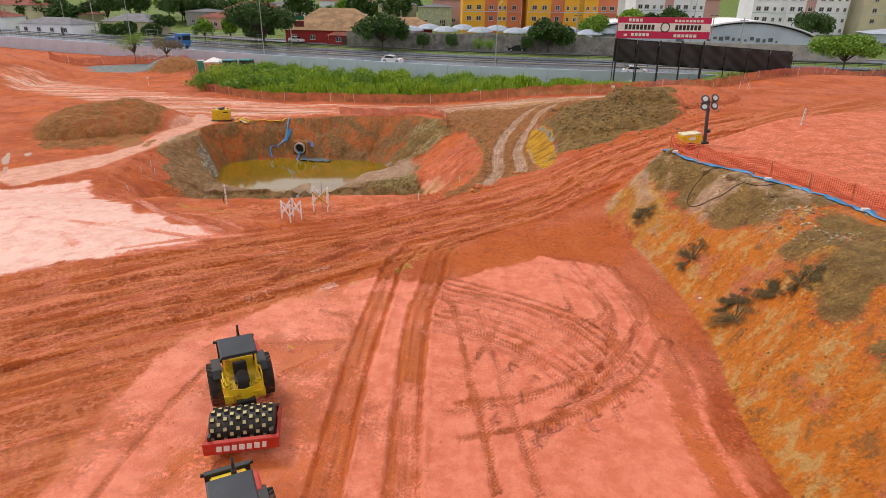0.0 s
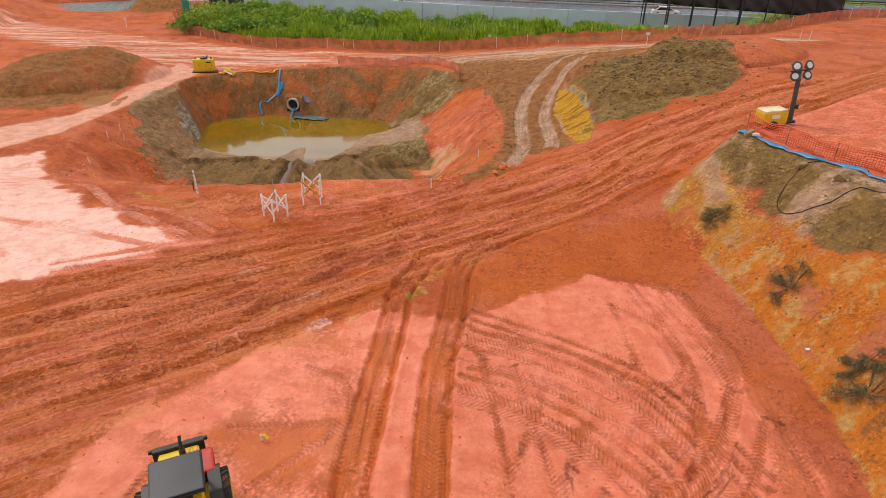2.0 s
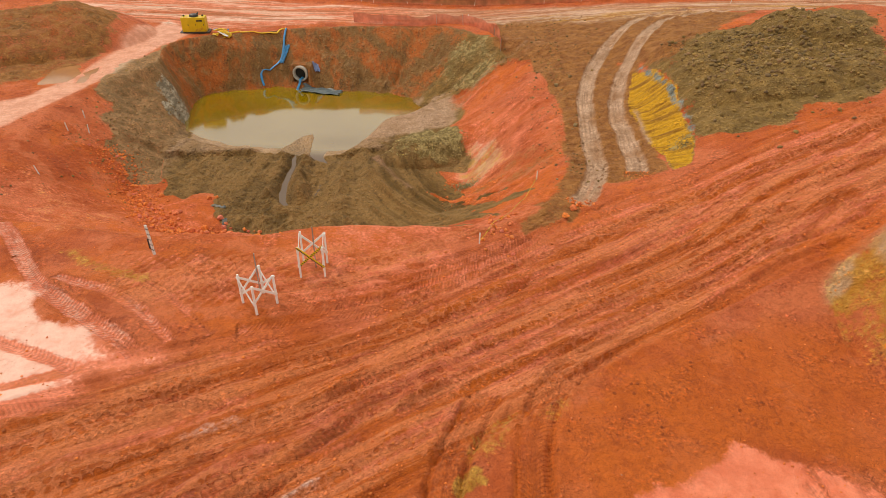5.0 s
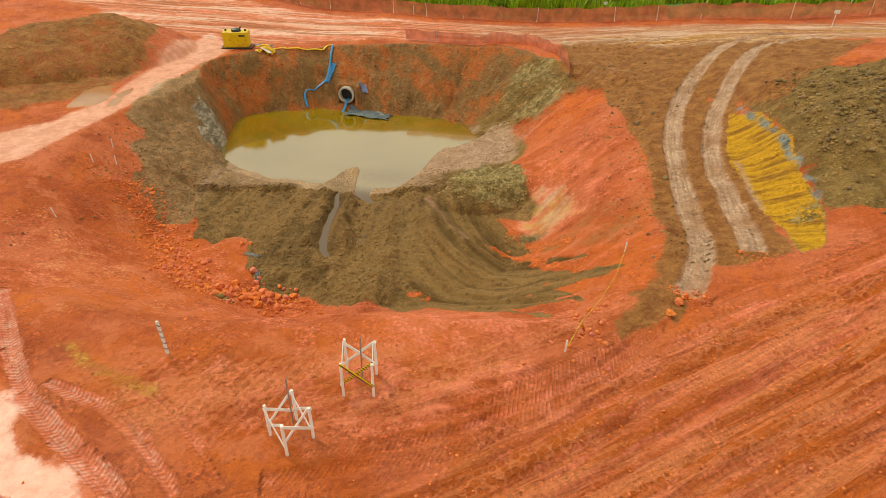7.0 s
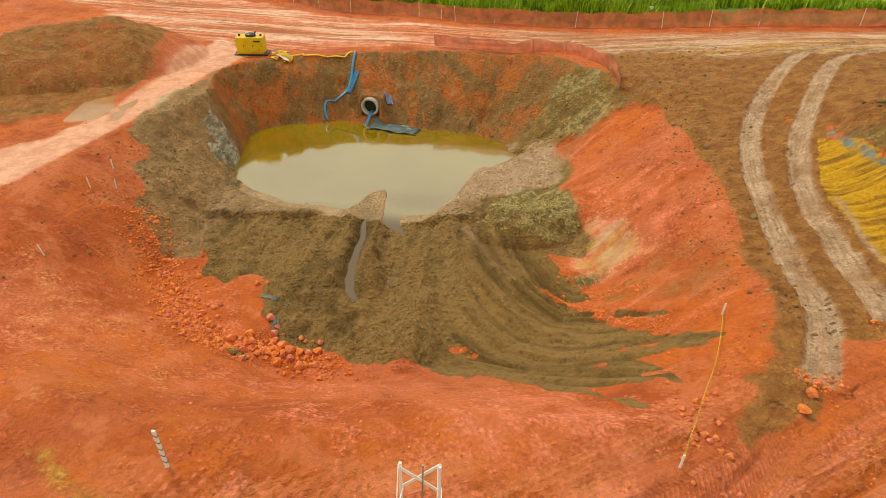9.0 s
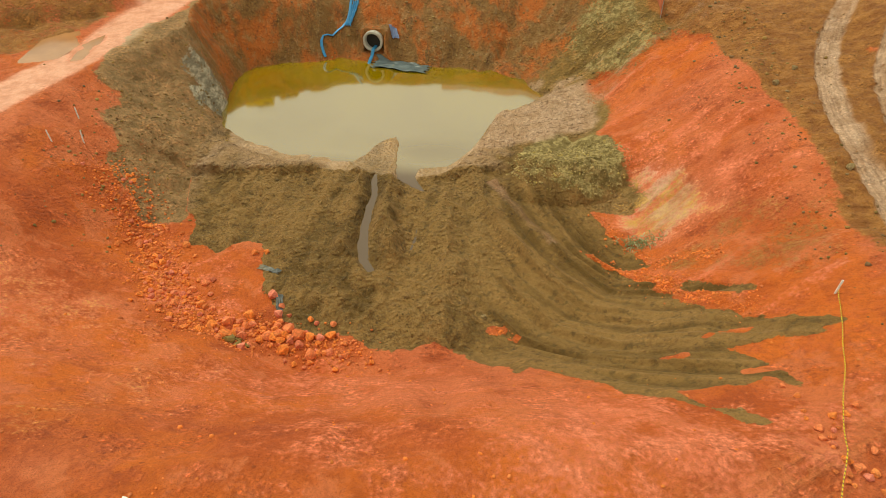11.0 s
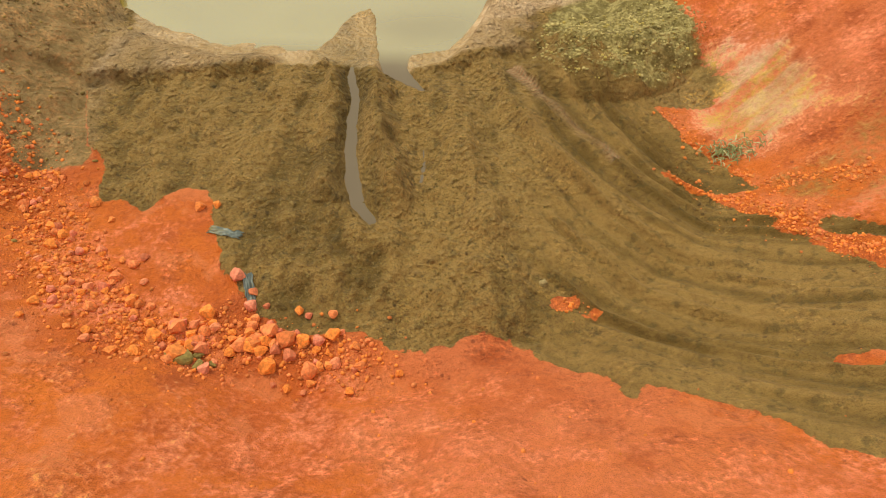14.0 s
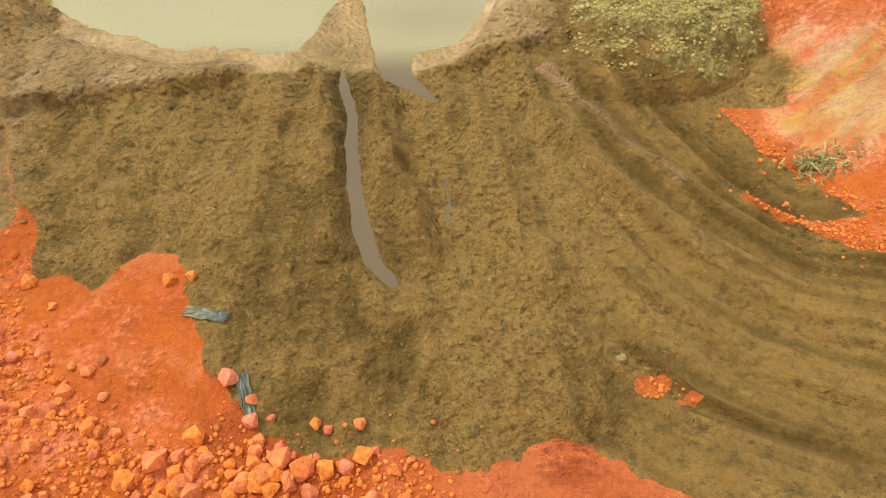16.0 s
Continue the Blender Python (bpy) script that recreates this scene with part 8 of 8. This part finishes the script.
# ---- trees ----


def tree(x, y, tall, spread, seed, material, label, flat=0.6, leaves=5200, leaf=0.33, trunk=0.25, z=None):
    t = thing("tree", label, "tree", x, y, z, group="street trees")
    rg = random.Random(seed)
    wood = bmesh.new()
    fork = tall * trunk
    tube(wood, [(0, 0, -0.3), (0.1, 0.05, fork * 0.5), (0.0, 0.1, fork)], [0.05 * tall * 0.5, 0.04 * tall * 0.45, 0.03 * tall * 0.5], 9)
    clumps = []
    for k in range(13):
        a = k * 2.4 + rg.uniform(-0.4, 0.4)
        q = spread * (0.2 + 0.68 * rg.random())
        cx, cy = q * math.cos(a), q * math.sin(a)
        cz = fork + (tall - fork) * (0.30 + 0.5 * (1 - (q / spread) ** 2) * rg.uniform(0.5, 1.0))
        clumps.append((cx, cy, cz, spread * rg.uniform(0.32, 0.46), spread * rg.uniform(0.32, 0.46), (tall - fork) * rg.uniform(0.24, 0.36) * flat / 0.6))
        tube(wood, [(0, 0.1, fork * 0.92), (cx * 0.45, cy * 0.45, fork + (cz - fork) * 0.6), (cx * 0.95, cy * 0.95, cz)], [0.018 * tall, 0.011 * tall, 0.004 * tall], 6)
    part("trunk", wood, BARK, t, "forked brown trunk and limbs")
    crown_part("crown", leaf_cloud(clumps, leaves, leaf, seed), material, t)
    return t


DEEP = "dark green leafy street tree with a broad crown"
tree(-47, 151, 10.5, 8.0, 1, LEAF, DEEP, leaves=14000, leaf=0.36)
tree(-17.5, 146, 8.0, 5.6, 2, LEAF, DEEP, leaves=12000)
tree(20.5, 142, 7.2, 4.8, 3, LEAF, DEEP, leaves=11000)
tree(72, 117, 6.6, 6.0, 4, LEAF_BRIGHT, "spreading light green tree on the verge", 0.6, 12000, 0.24, 0.3)
tree(87, 160, 8.0, 4.6, 5, LEAF, DEEP)
tree(34, 158, 7.0, 3.6, 6, LEAF_BRIGHT, "leafy light green tree beside apartments")
tree(-65, 124, 6.2, 3.6, 7, LEAF_BRIGHT, "thin sparse green tree beside the wall", 0.6, 1300, 0.15, 0.35)
tree(-57.5, 122, 5.6, 3.4, 8, DRY, "sparse brown leaning tree beside the wall", 0.5, 1500, 0.15, 0.4)
tree(-66, 163, 5.5, 2.6, 9, LEAF_BRIGHT, "slender light green tree on the verge", 0.7, 1800)
tree(-120, 215, 9.5, 7.0, 10, LEAF, "dark tree behind small houses", leaves=9000, leaf=0.4)
tree(-93, 214, 9, 7.5, 11, LEAF, "dark tree behind small houses", leaves=9000, leaf=0.4)
tree(-88, 186, 6.0, 4.0, 12, LEAF, "dark round tree beside small houses")
tree(-28, 172, 5.0, 3.2, 13, LEAF_BRIGHT, "small bright tree beside a restaurant")
far_rng = random.Random(77)
for k, (x0, x1, y0, y1, count, tall) in enumerate(((-190, -118, 192, 250, 13, 9.0), (-112, -60, 216, 262, 12, 9.0), (-56, -8, 192, 250, 12, 8.5), (-62, -50, 158, 180, 3, 5.0), (44, 60, 168, 184, 3, 6.5), (92, 150, 166, 220, 9, 8.0), (-108, -72, 168, 176, 5, 3.6), (-6, 40, 230, 270, 8, 11.0))):
    for q in range(count):
        tree(far_rng.uniform(x0, x1), far_rng.uniform(y0, y1), tall * far_rng.uniform(0.7, 1.2), tall * far_rng.uniform(0.42, 0.62), 200 + 20 * k + q, (LEAF, LEAF, LEAF_BRIGHT)[(k + q) % 3], "dense dark green tree among the town's houses" if (k + q) % 3 < 2 else "light green tree among the town's houses", 0.7, 2600, 0.55)
for k, x in enumerate((-8, -1.5, 16)):
    tree(x, 146.5 - 0.15 * x, 3.4, 1.7, 20 + k, LEAF, "clipped round dark green street tree", 1.1, 2600, 0.14, 0.35)
for k, (x, y) in enumerate(((5.0, 145), (7.6, 143.5))):
    tree(x, y, 3.0, 1.5, 30 + k, LEAF_BRIGHT, "small yellowish green sapling on the verge", 0.9, 900, 0.13)

# ---- billboard ----
bb = thing("billboard", "crimson and white billboard on dark steel posts", "billboard", 24.6, 96.2, 0.6, 1.0)
CRIMSON = plain("crimson_print", (0.55, 0.012, 0.085), 0.45, vary=0.08, bump=0.03)
INK = plain("black_print", (0.02, 0.02, 0.022), 0.45, bump=0.02)
panel = part("panel", block(14.0, 0.25, 3.05, 7.0, 0, 6.0, 0.02), CRIMSON, bb, "crimson printed panel")
part("white_band", block(13.9, 0.02, 1.15, 7.0, -0.14, 7.05, 0), WHITE, panel, "white band")
for x, w, z, h, m in ((2.6, 2.2, 8.4, 0.42, WHITE), (3.3, 4.6, 7.28, 0.7, INK), (10.6, 4.0, 7.28, 0.7, INK), (1.3, 0.7, 6.35, 0.3, WHITE), (3.5, 2.8, 6.35, 0.42, WHITE), (10.3, 3.6, 6.25, 0.42, WHITE), (10.6, 4.4, 8.4, 0.32, WHITE)):
    n = max(1, int(w / 0.55))
    for k in range(n):
        part("lettering_bar", block(w / n * 0.74, 0.02, h, x - w / 2 + w * (k + 0.5) / n, -0.165, z, 0), m, panel)
part("round_emblem", lathe([(0.0, 0), (0.72, 0), (0.72, 0.02), (0, 0.02)], 28, pose(7.15, -0.16, 7.62, 90)), INK, panel, "black round emblem without lettering")
part("emblem_centre", lathe([(0.0, 0), (0.56, 0), (0.56, 0.02), (0, 0.02)], 28, pose(7.15, -0.175, 7.62, 90)), WHITE, panel)
for k in range(5):
    part("post", block(0.2, 0.2, 6.2, 0.4 + 3.3 * k, 0.3, -0.5, 0.01), BLACK, bb)
SHADE = plain("black_shade_cloth", (0.018, 0.019, 0.022), 0.5, vary=0.5, grain=3, wear=0.1, wear_color=(0.08, 0.085, 0.09), blotch=0.5)
screen = thing("shade_screen", "tall black shade-cloth screen on steel posts", "screen", 24.6, 96.6, 0.6, 1.5)
for k in range(8):
    low_z, top_z = 2.55 - 0.22 * k, 5.95 - 0.20 * k
    bm = bmesh.new()
    bmesh.ops.create_grid(bm, x_segments=12, y_segments=10, size=0.5)
    for v in bm.verts:
        u, w = v.co.x + 0.5, v.co.y + 0.5
        lo, hi = low_z - 0.22 * u, top_z - 0.2 * u
        v.co = Vector(((k + u) * 3.45, 0.10 * math.sin(5 * u + 3 * w + k) + 0.05 * math.sin(13 * w + 9 * u), lo + (hi - lo) * w))
    bmesh.ops.solidify(bm, geom=bm.faces[:], thickness=0.02)
    part("cloth_panel", bm, SHADE, screen, "", True)
for k in range(9):
    part("post", block(0.12, 0.12, 6.2 - 0.2 * k, k * 3.45, -0.12, -0.9, 0.01), BLACK, screen)

# ---- town beyond the highway ----
STONEWORK = plain("rough_stone_wall", (0.27, 0.26, 0.24), 0.9, vary=0.45, grain=1.6, wear=0.3, wear_color=(0.13, 0.12, 0.1), bump=0.8, blotch=0.5)
w0, w1 = (-27, 153.2), (38, 142.5)
sw = tagged(new("stone_wall", None), "rough grey stone boundary wall", "wall", kind="structure")
length = math.hypot(w1[0] - w0[0], w1[1] - w0[1])
sw.matrix_basis = pose((w0[0] + w1[0]) / 2, (w0[1] + w1[1]) / 2, 0.0, 0, 0, math.degrees(math.atan2(w1[1] - w0[1], w1[0] - w0[0])))
for k in range(10):
    part("bay", block(length / 10 - 0.06, 0.4, 3.9, -length / 2 + length * (k + 0.5) / 10, 0, -0.2, 0.03), STONEWORK, sw)
ROOF_SHEET = plain("pale_canvas_roof", (0.40, 0.48, 0.58), 0.5, vary=0.15, blotch=0.4)
for k in range(12):
    x = -12 + 4.4 * k
    y = 160.5 - 0.16 * x + 3.5 * (k % 2)
    d = thing("shade_dome", "pale grey domed canvas car shade", "canopy", x, y, group="canvas car shades")
    part("roof", lathe([(3.3, 3.0), (3.1, 3.25), (2.2, 3.8), (1.0, 4.15), (0.0, 4.25)], 8), ROOF_SHEET, d)
    for a in range(4):
        part("leg", bar([(2.3 * math.cos(a * 1.57 + 0.78), 2.3 * math.sin(a * 1.57 + 0.78), -0.3), (2.3 * math.cos(a * 1.57 + 0.78), 2.3 * math.sin(a * 1.57 + 0.78), 3.1)], 0.05, 6), STEEL, d)

WINDOW = plain("window_glass", (0.05, 0.07, 0.08), 0.12, vary=0.4, bump=0.0)
FRAME = plain("window_frame", (0.55, 0.56, 0.55), 0.5, vary=0.1)
ORANGE = plain("orange_render", (0.82, 0.42, 0.035), 0.85, vary=0.1, grain=2, blotch=0.15)
SALMON = plain("salmon_render", (0.66, 0.20, 0.09), 0.85, vary=0.1, grain=2, blotch=0.15)
OFFWHITE = plain("white_render", (0.86, 0.90, 0.95), 0.85, vary=0.08, grain=2, blotch=0.15)
PINK = plain("pink_render", (0.62, 0.36, 0.33), 0.85, vary=0.1, grain=2, blotch=0.15)
CREAM = plain("cream_render", (0.62, 0.58, 0.40), 0.85, vary=0.12, grain=2, blotch=0.2)
TILE = plain("clay_roof_tiles", (0.36, 0.22, 0.11), 0.85, vary=0.35, grain=3, bump=0.7, blotch=0.5)
RED_TILE = plain("red_roof_tiles", (0.25, 0.06, 0.035), 0.85, vary=0.35, grain=3, bump=0.7, blotch=0.5)
GREY_ROOF = plain("grey_roof_sheet", (0.13, 0.14, 0.16), 0.7, vary=0.3, grain=3, blotch=0.5)
WALL_RED = plain("red_render", (0.35, 0.03, 0.025), 0.8, vary=0.15, grain=2)
WINDOWS = {}


def window(parent, x, y, z, w, h):
    """A framed pane, proud of the wall it hangs on."""
    if (w, h) not in WINDOWS:
        f, g = bmesh.new(), bmesh.new()
        for s in (-1, 1):
            box(f, 0.08, 0.12, h, s * (w / 2 - 0.04), 0, 0)
            box(f, w - 0.16, 0.12, 0.08, 0, 0, 0 if s < 0 else h - 0.08)
        box(f, 0.06, 0.10, h - 0.16, 0, 0, 0.08)
        box(f, w + 0.2, 0.22, 0.07, 0, -0.05, -0.08)
        box(g, w - 0.1, 0.05, h - 0.1, 0, 0.02, 0.05)
        WINDOWS[(w, h)] = (part("window", f, FRAME, parent), part("pane", g, WINDOW))
        o, p = WINDOWS[(w, h)]
    else:
        a, b = WINDOWS[(w, h)]
        o, p = a.copy(), b.copy()
        scene.collection.objects.link(o)
        scene.collection.objects.link(p)
        o.parent = parent
    p.parent = o
    o.matrix_basis = pose(x, y, z)


def apartments(x, y, rz, bays, floors, label, storey=2.8, depth=11.0):
    """bays: (width, material, window offsets)."""
    z = floor_at(x, y) - 0.3
    b = thing("apartment_building", label, "building", x, y, z, rz, group="apartment blocks")
    px = 0.0
    tall = floors * storey + 1.2
    for k, (w, m, wins) in enumerate(bays):
        part("wall", block(w - 0.01, depth, tall, px + w / 2, depth / 2 + 0.35 * (k % 2), 0, 0.02), m, b)
        for f in range(floors):
            for off, ww, wh in wins:
                window(b, px + off * w, 0.35 * (k % 2) - 0.04, 1.0 + f * storey, ww, wh)
        px += w
    part("roof", block(px + 0.5, depth + 0.8, 0.35, px / 2, depth / 2, tall, 0.03), GREY_ROOF, b)
    for k in range(3):
        part("band", block(px, 0.1, 0.14, px / 2, -0.02, 0.4 + 2 * k * storey, 0.01), PALE_CONCRETE, b)
    return b


two = [(0.3, 1.3, 1.15), (0.72, 1.3, 1.15)]
one = [(0.5, 1.2, 1.15)]
slim = [(0.25, 0.8, 1.0), (0.75, 0.8, 1.0)]
apartments(1.0, 176, 3, [(6.2, ORANGE, two), (3.4, SALMON, one), (2.6, ORANGE, slim), (4.0, SALMON, one)], 5, "orange and salmon apartment block of several storeys")
apartments(18.6, 175, 3, [(6.4, ORANGE, two), (3.6, SALMON, one), (4.0, ORANGE, slim), (1.4, plain("yellow_render", (0.6, 0.36, 0.04), 0.85), []), (3.8, ORANGE, slim), (5.4, SALMON, two)], 5, "orange and salmon apartment block of several storeys")
apartments(52, 192, 2, [(4.6, OFFWHITE, two), (4.2, OFFWHITE, slim), (2.4, PINK, one), (5.2, OFFWHITE, two), (4.0, OFFWHITE, slim)], 5, "white apartment block with a pink stripe")
apartments(84, 187, -2, [(5.2, OFFWHITE, two), (4.2, OFFWHITE, slim), (5.2, OFFWHITE, two), (2.8, PINK, one), (5.2, OFFWHITE, two), (4.0, OFFWHITE, slim)], 5, "white apartment block with a pink stripe")
apartments(112, 182, -6, [(6, CREAM, one), (5, CREAM, []), (9, plain("blue_facade", (0.06, 0.2, 0.3), 0.4), two)], 4, "cream and blue block of flats")


def house(x, y, rz, w, d, h, wall, roof, label, rise=1.6, windows=2, z=None, name="house"):
    b = thing(name, label, "house", x, y, (floor_at(x, y) if z is None else z) - 0.3, rz, group="houses of the town")
    part("wall", block(w, d, h, 0, d / 2, 0, 0.02), wall, b)
    bm = bmesh.new()
    o = 0.5
    base = [bm.verts.new(v) for v in ((-w / 2 - o, -o, h), (w / 2 + o, -o, h), (w / 2 + o, d + o, h), (-w / 2 - o, d + o, h))]
    cut = min(w, d) * 0.45
    ridge = [bm.verts.new((-w / 2 + cut, d / 2, h + rise)), bm.verts.new((w / 2 - cut, d / 2, h + rise))]
    bm.faces.new((base[0], base[1], ridge[1], ridge[0]))
    bm.faces.new((base[2], base[3], ridge[0], ridge[1]))
    bm.faces.new((base[1], base[2], ridge[1]))
    bm.faces.new((base[3], base[0], ridge[0]))
    bm.faces.new(base[::-1])
    part("roof", bm, roof, b)
    for k in range(windows):
        window(b, -w / 2 + w * (k + 0.5) / windows, -0.04, 1.1, 1.3, 1.15)
    part("door", block(0.9, 0.06, 2.05, w * 0.32, -0.04, 0.3, 0.01), BARK, b)
    return b


house(-33, 163, -4, 24, 16, 3.4, WALL_RED, TILE, "restaurant with a broad tan clay-tiled roof", 5.2, 5)
house(-14, 168, 2, 14, 10, 3.6, WALL_RED, TILE, "red-walled building with a clay-tiled roof", 2.2, 4)
house(-30, 158, -4, 5, 3, 2.6, WALL_RED, RED_TILE, "small red kiosk with a tiled roof", 0.8, 1)
for k, (x, y, w, h, wall, roof, label, rise) in enumerate((
        (-118, 178, 18, 3.2, OFFWHITE, GREY_ROOF, "low white house with a dark roof", 1.6), (-96, 181, 15, 4.0, CREAM, GREY_ROOF, "cream house with a dark hipped roof", 2.0),
        (-76, 197, 12, 3.6, PINK, RED_TILE, "pink house with a red tiled roof", 1.6), (-70, 210, 16, 4.5, OFFWHITE, RED_TILE, "white house with a red tiled roof", 2.4),
        (-84, 205, 10, 4.6, plain("grey_render", (0.3, 0.3, 0.3), 0.85, vary=0.2), GREY_ROOF, "bare grey rendered house", 0.8), (-58, 216, 14, 6, OFFWHITE, GREY_ROOF, "white two-storey rendered house", 1.0),
        (-135, 214, 16, 4, CREAM, RED_TILE, "cream house with a red roof", 2.0), (-20, 205, 12, 6.5, CREAM, GREY_ROOF, "cream rendered town house", 0.8), (-8, 200, 10, 6.0, plain("green_render", (0.42, 0.5, 0.36), 0.85), GREY_ROOF, "pale green rendered town house", 0.8),
        (-2, 214, 14, 8, PINK, GREY_ROOF, "pink rendered town house", 0.8), (-40, 224, 18, 7, OFFWHITE, RED_TILE, "white house with a red roof", 2.0), (48, 214, 14, 9, OFFWHITE, GREY_ROOF, "white rendered town house", 0.8),
        (78, 214, 14, 9, PINK, RED_TILE, "pink town house with a red roof", 1.6), (130, 205, 20, 8, CREAM, GREY_ROOF, "cream rendered town house", 1.0), (-165, 230, 20, 6, CREAM, RED_TILE, "cream house with a red roof", 2.0),
        (-150, 196, 14, 4, OFFWHITE, RED_TILE, "white house with a red roof", 1.8), (20, 226, 18, 10, OFFWHITE, RED_TILE, "white house with a red roof", 1.6))):
    house(x, y, 3 * math.sin(k * 2.1) - 12 * (x < -60), w, 10, h, wall, roof, label, rise, max(2, int(w / 4)))


def vault(x, y, w, d, h, rise, label, rz=0.0):
    b = thing("warehouse", label, "warehouse", x, y, floor_at(x, y) - 0.3, rz, group="vaulted warehouses")
    arc = [(-w / 2 + w * k / 16, h + rise * (1 - (2 * k / 16 - 1) ** 2)) for k in range(17)]
    bm = bmesh.new()
    front = [bm.verts.new((u, 0, v)) for u, v in arc] + [bm.verts.new((w / 2, 0, 0)), bm.verts.new((-w / 2, 0, 0))]
    back = [bm.verts.new((v.co.x, d, v.co.z)) for v in front]
    bm.faces.new(front)
    bm.faces.new(back[::-1])
    for k in range(len(front)):
        q = (k + 1) % len(front)
        bm.faces.new((front[k], back[k], back[q], front[q]))
    part("wall", bm, PALE_CONCRETE, b, "stained pale concrete front wall")
    bm = bmesh.new()
    tops = [[bm.verts.new((u * 1.03, yy, v + zz)) for u, v in arc] for yy, zz in ((-0.8, 0.35), (d + 0.5, 0.35), (-0.8, 0.05), (d + 0.5, 0.05))]
    for k in range(16):
        bm.faces.new((tops[0][k], tops[0][k + 1], tops[1][k + 1], tops[1][k]))
        bm.faces.new((tops[2][k + 1], tops[2][k], tops[3][k], tops[3][k + 1]))
        bm.faces.new((tops[0][k + 1], tops[0][k], tops[2][k], tops[2][k + 1]))
    part("roof", bm, OFFWHITE, b, "white vaulted sheet roof")
    # black bar under the overhang draws in the shadow of the eave
    part("eave_shadow_board", bar([(u, -0.45, v - 0.15) for u, v in arc], 0.16, 6), BLACK, b, "dark arched strip standing for the eave's shadow")
    rg = random.Random(int(x))
    for k in range(12):
        part("graffito_bar", block(rg.uniform(0.4, 1.1), 0.03, rg.uniform(0.4, 1.0), -w * 0.32 + w * 0.6 * k / 12, -0.03, h * 0.55 + rg.uniform(0, 0.6), 0), GREY_ROOF, b)
    return b


vault(69, 152, 28, 20, 3.8, 2.8, "vaulted white-roofed warehouse with graffiti on its front", -6)
vault(44, 158, 20, 16, 4.2, 1.6, "pale vaulted warehouse behind the billboard", -3)
house(104, 150, -12, 14, 9, 4.2, PALE_CONCRETE, ROOF_SHEET, "pale blue shed with a light sheet roof", 1.0, 2)
side_wall = thing("boundary_wall", "pale stained concrete boundary wall beside the street", "wall", 40, 141.5, 0, -7, group="boundary walls")
for k in range(8):
    part("bay", block(5.96, 0.25, 3.4, 3 + 6 * k, 0, -0.2, 0.02), CONCRETE, side_wall)
lot = thing("mesh_fence", "rusty wire fence along a sports ground", "fence", -62, 158, 0.2, -20, group="wire fences")
for k in range(12):
    part("post", bar([(-22 + 4 * k, 0, -0.3), (-22 + 4 * k, 0, 2.4)], 0.06, 6), STEEL, lot)
for z in (0.4, 1.3, 2.3):
    part("wire", bar([(-22, 0, z), (22, 0, z)], 0.03, 5), STEEL, lot)
for x, y, tall in ((-13.6, 152.5, 8.5), (28, 150, 8.5), (59, 149, 9.0), (66, 149, 8.0), (-100, 172, 9)):
    u = thing("utility_pole", "grey concrete utility pole with a crossarm", "pole", x, y, 0, group="utility poles")
    part("pole", bar([(0, 0, -0.3), (0, 0, tall)], [0.16, 0.11], 8), CONCRETE, u)
    part("crossarm", block(1.8, 0.1, 0.12, 0, 0, tall - 0.6, 0.01), BARK, u)
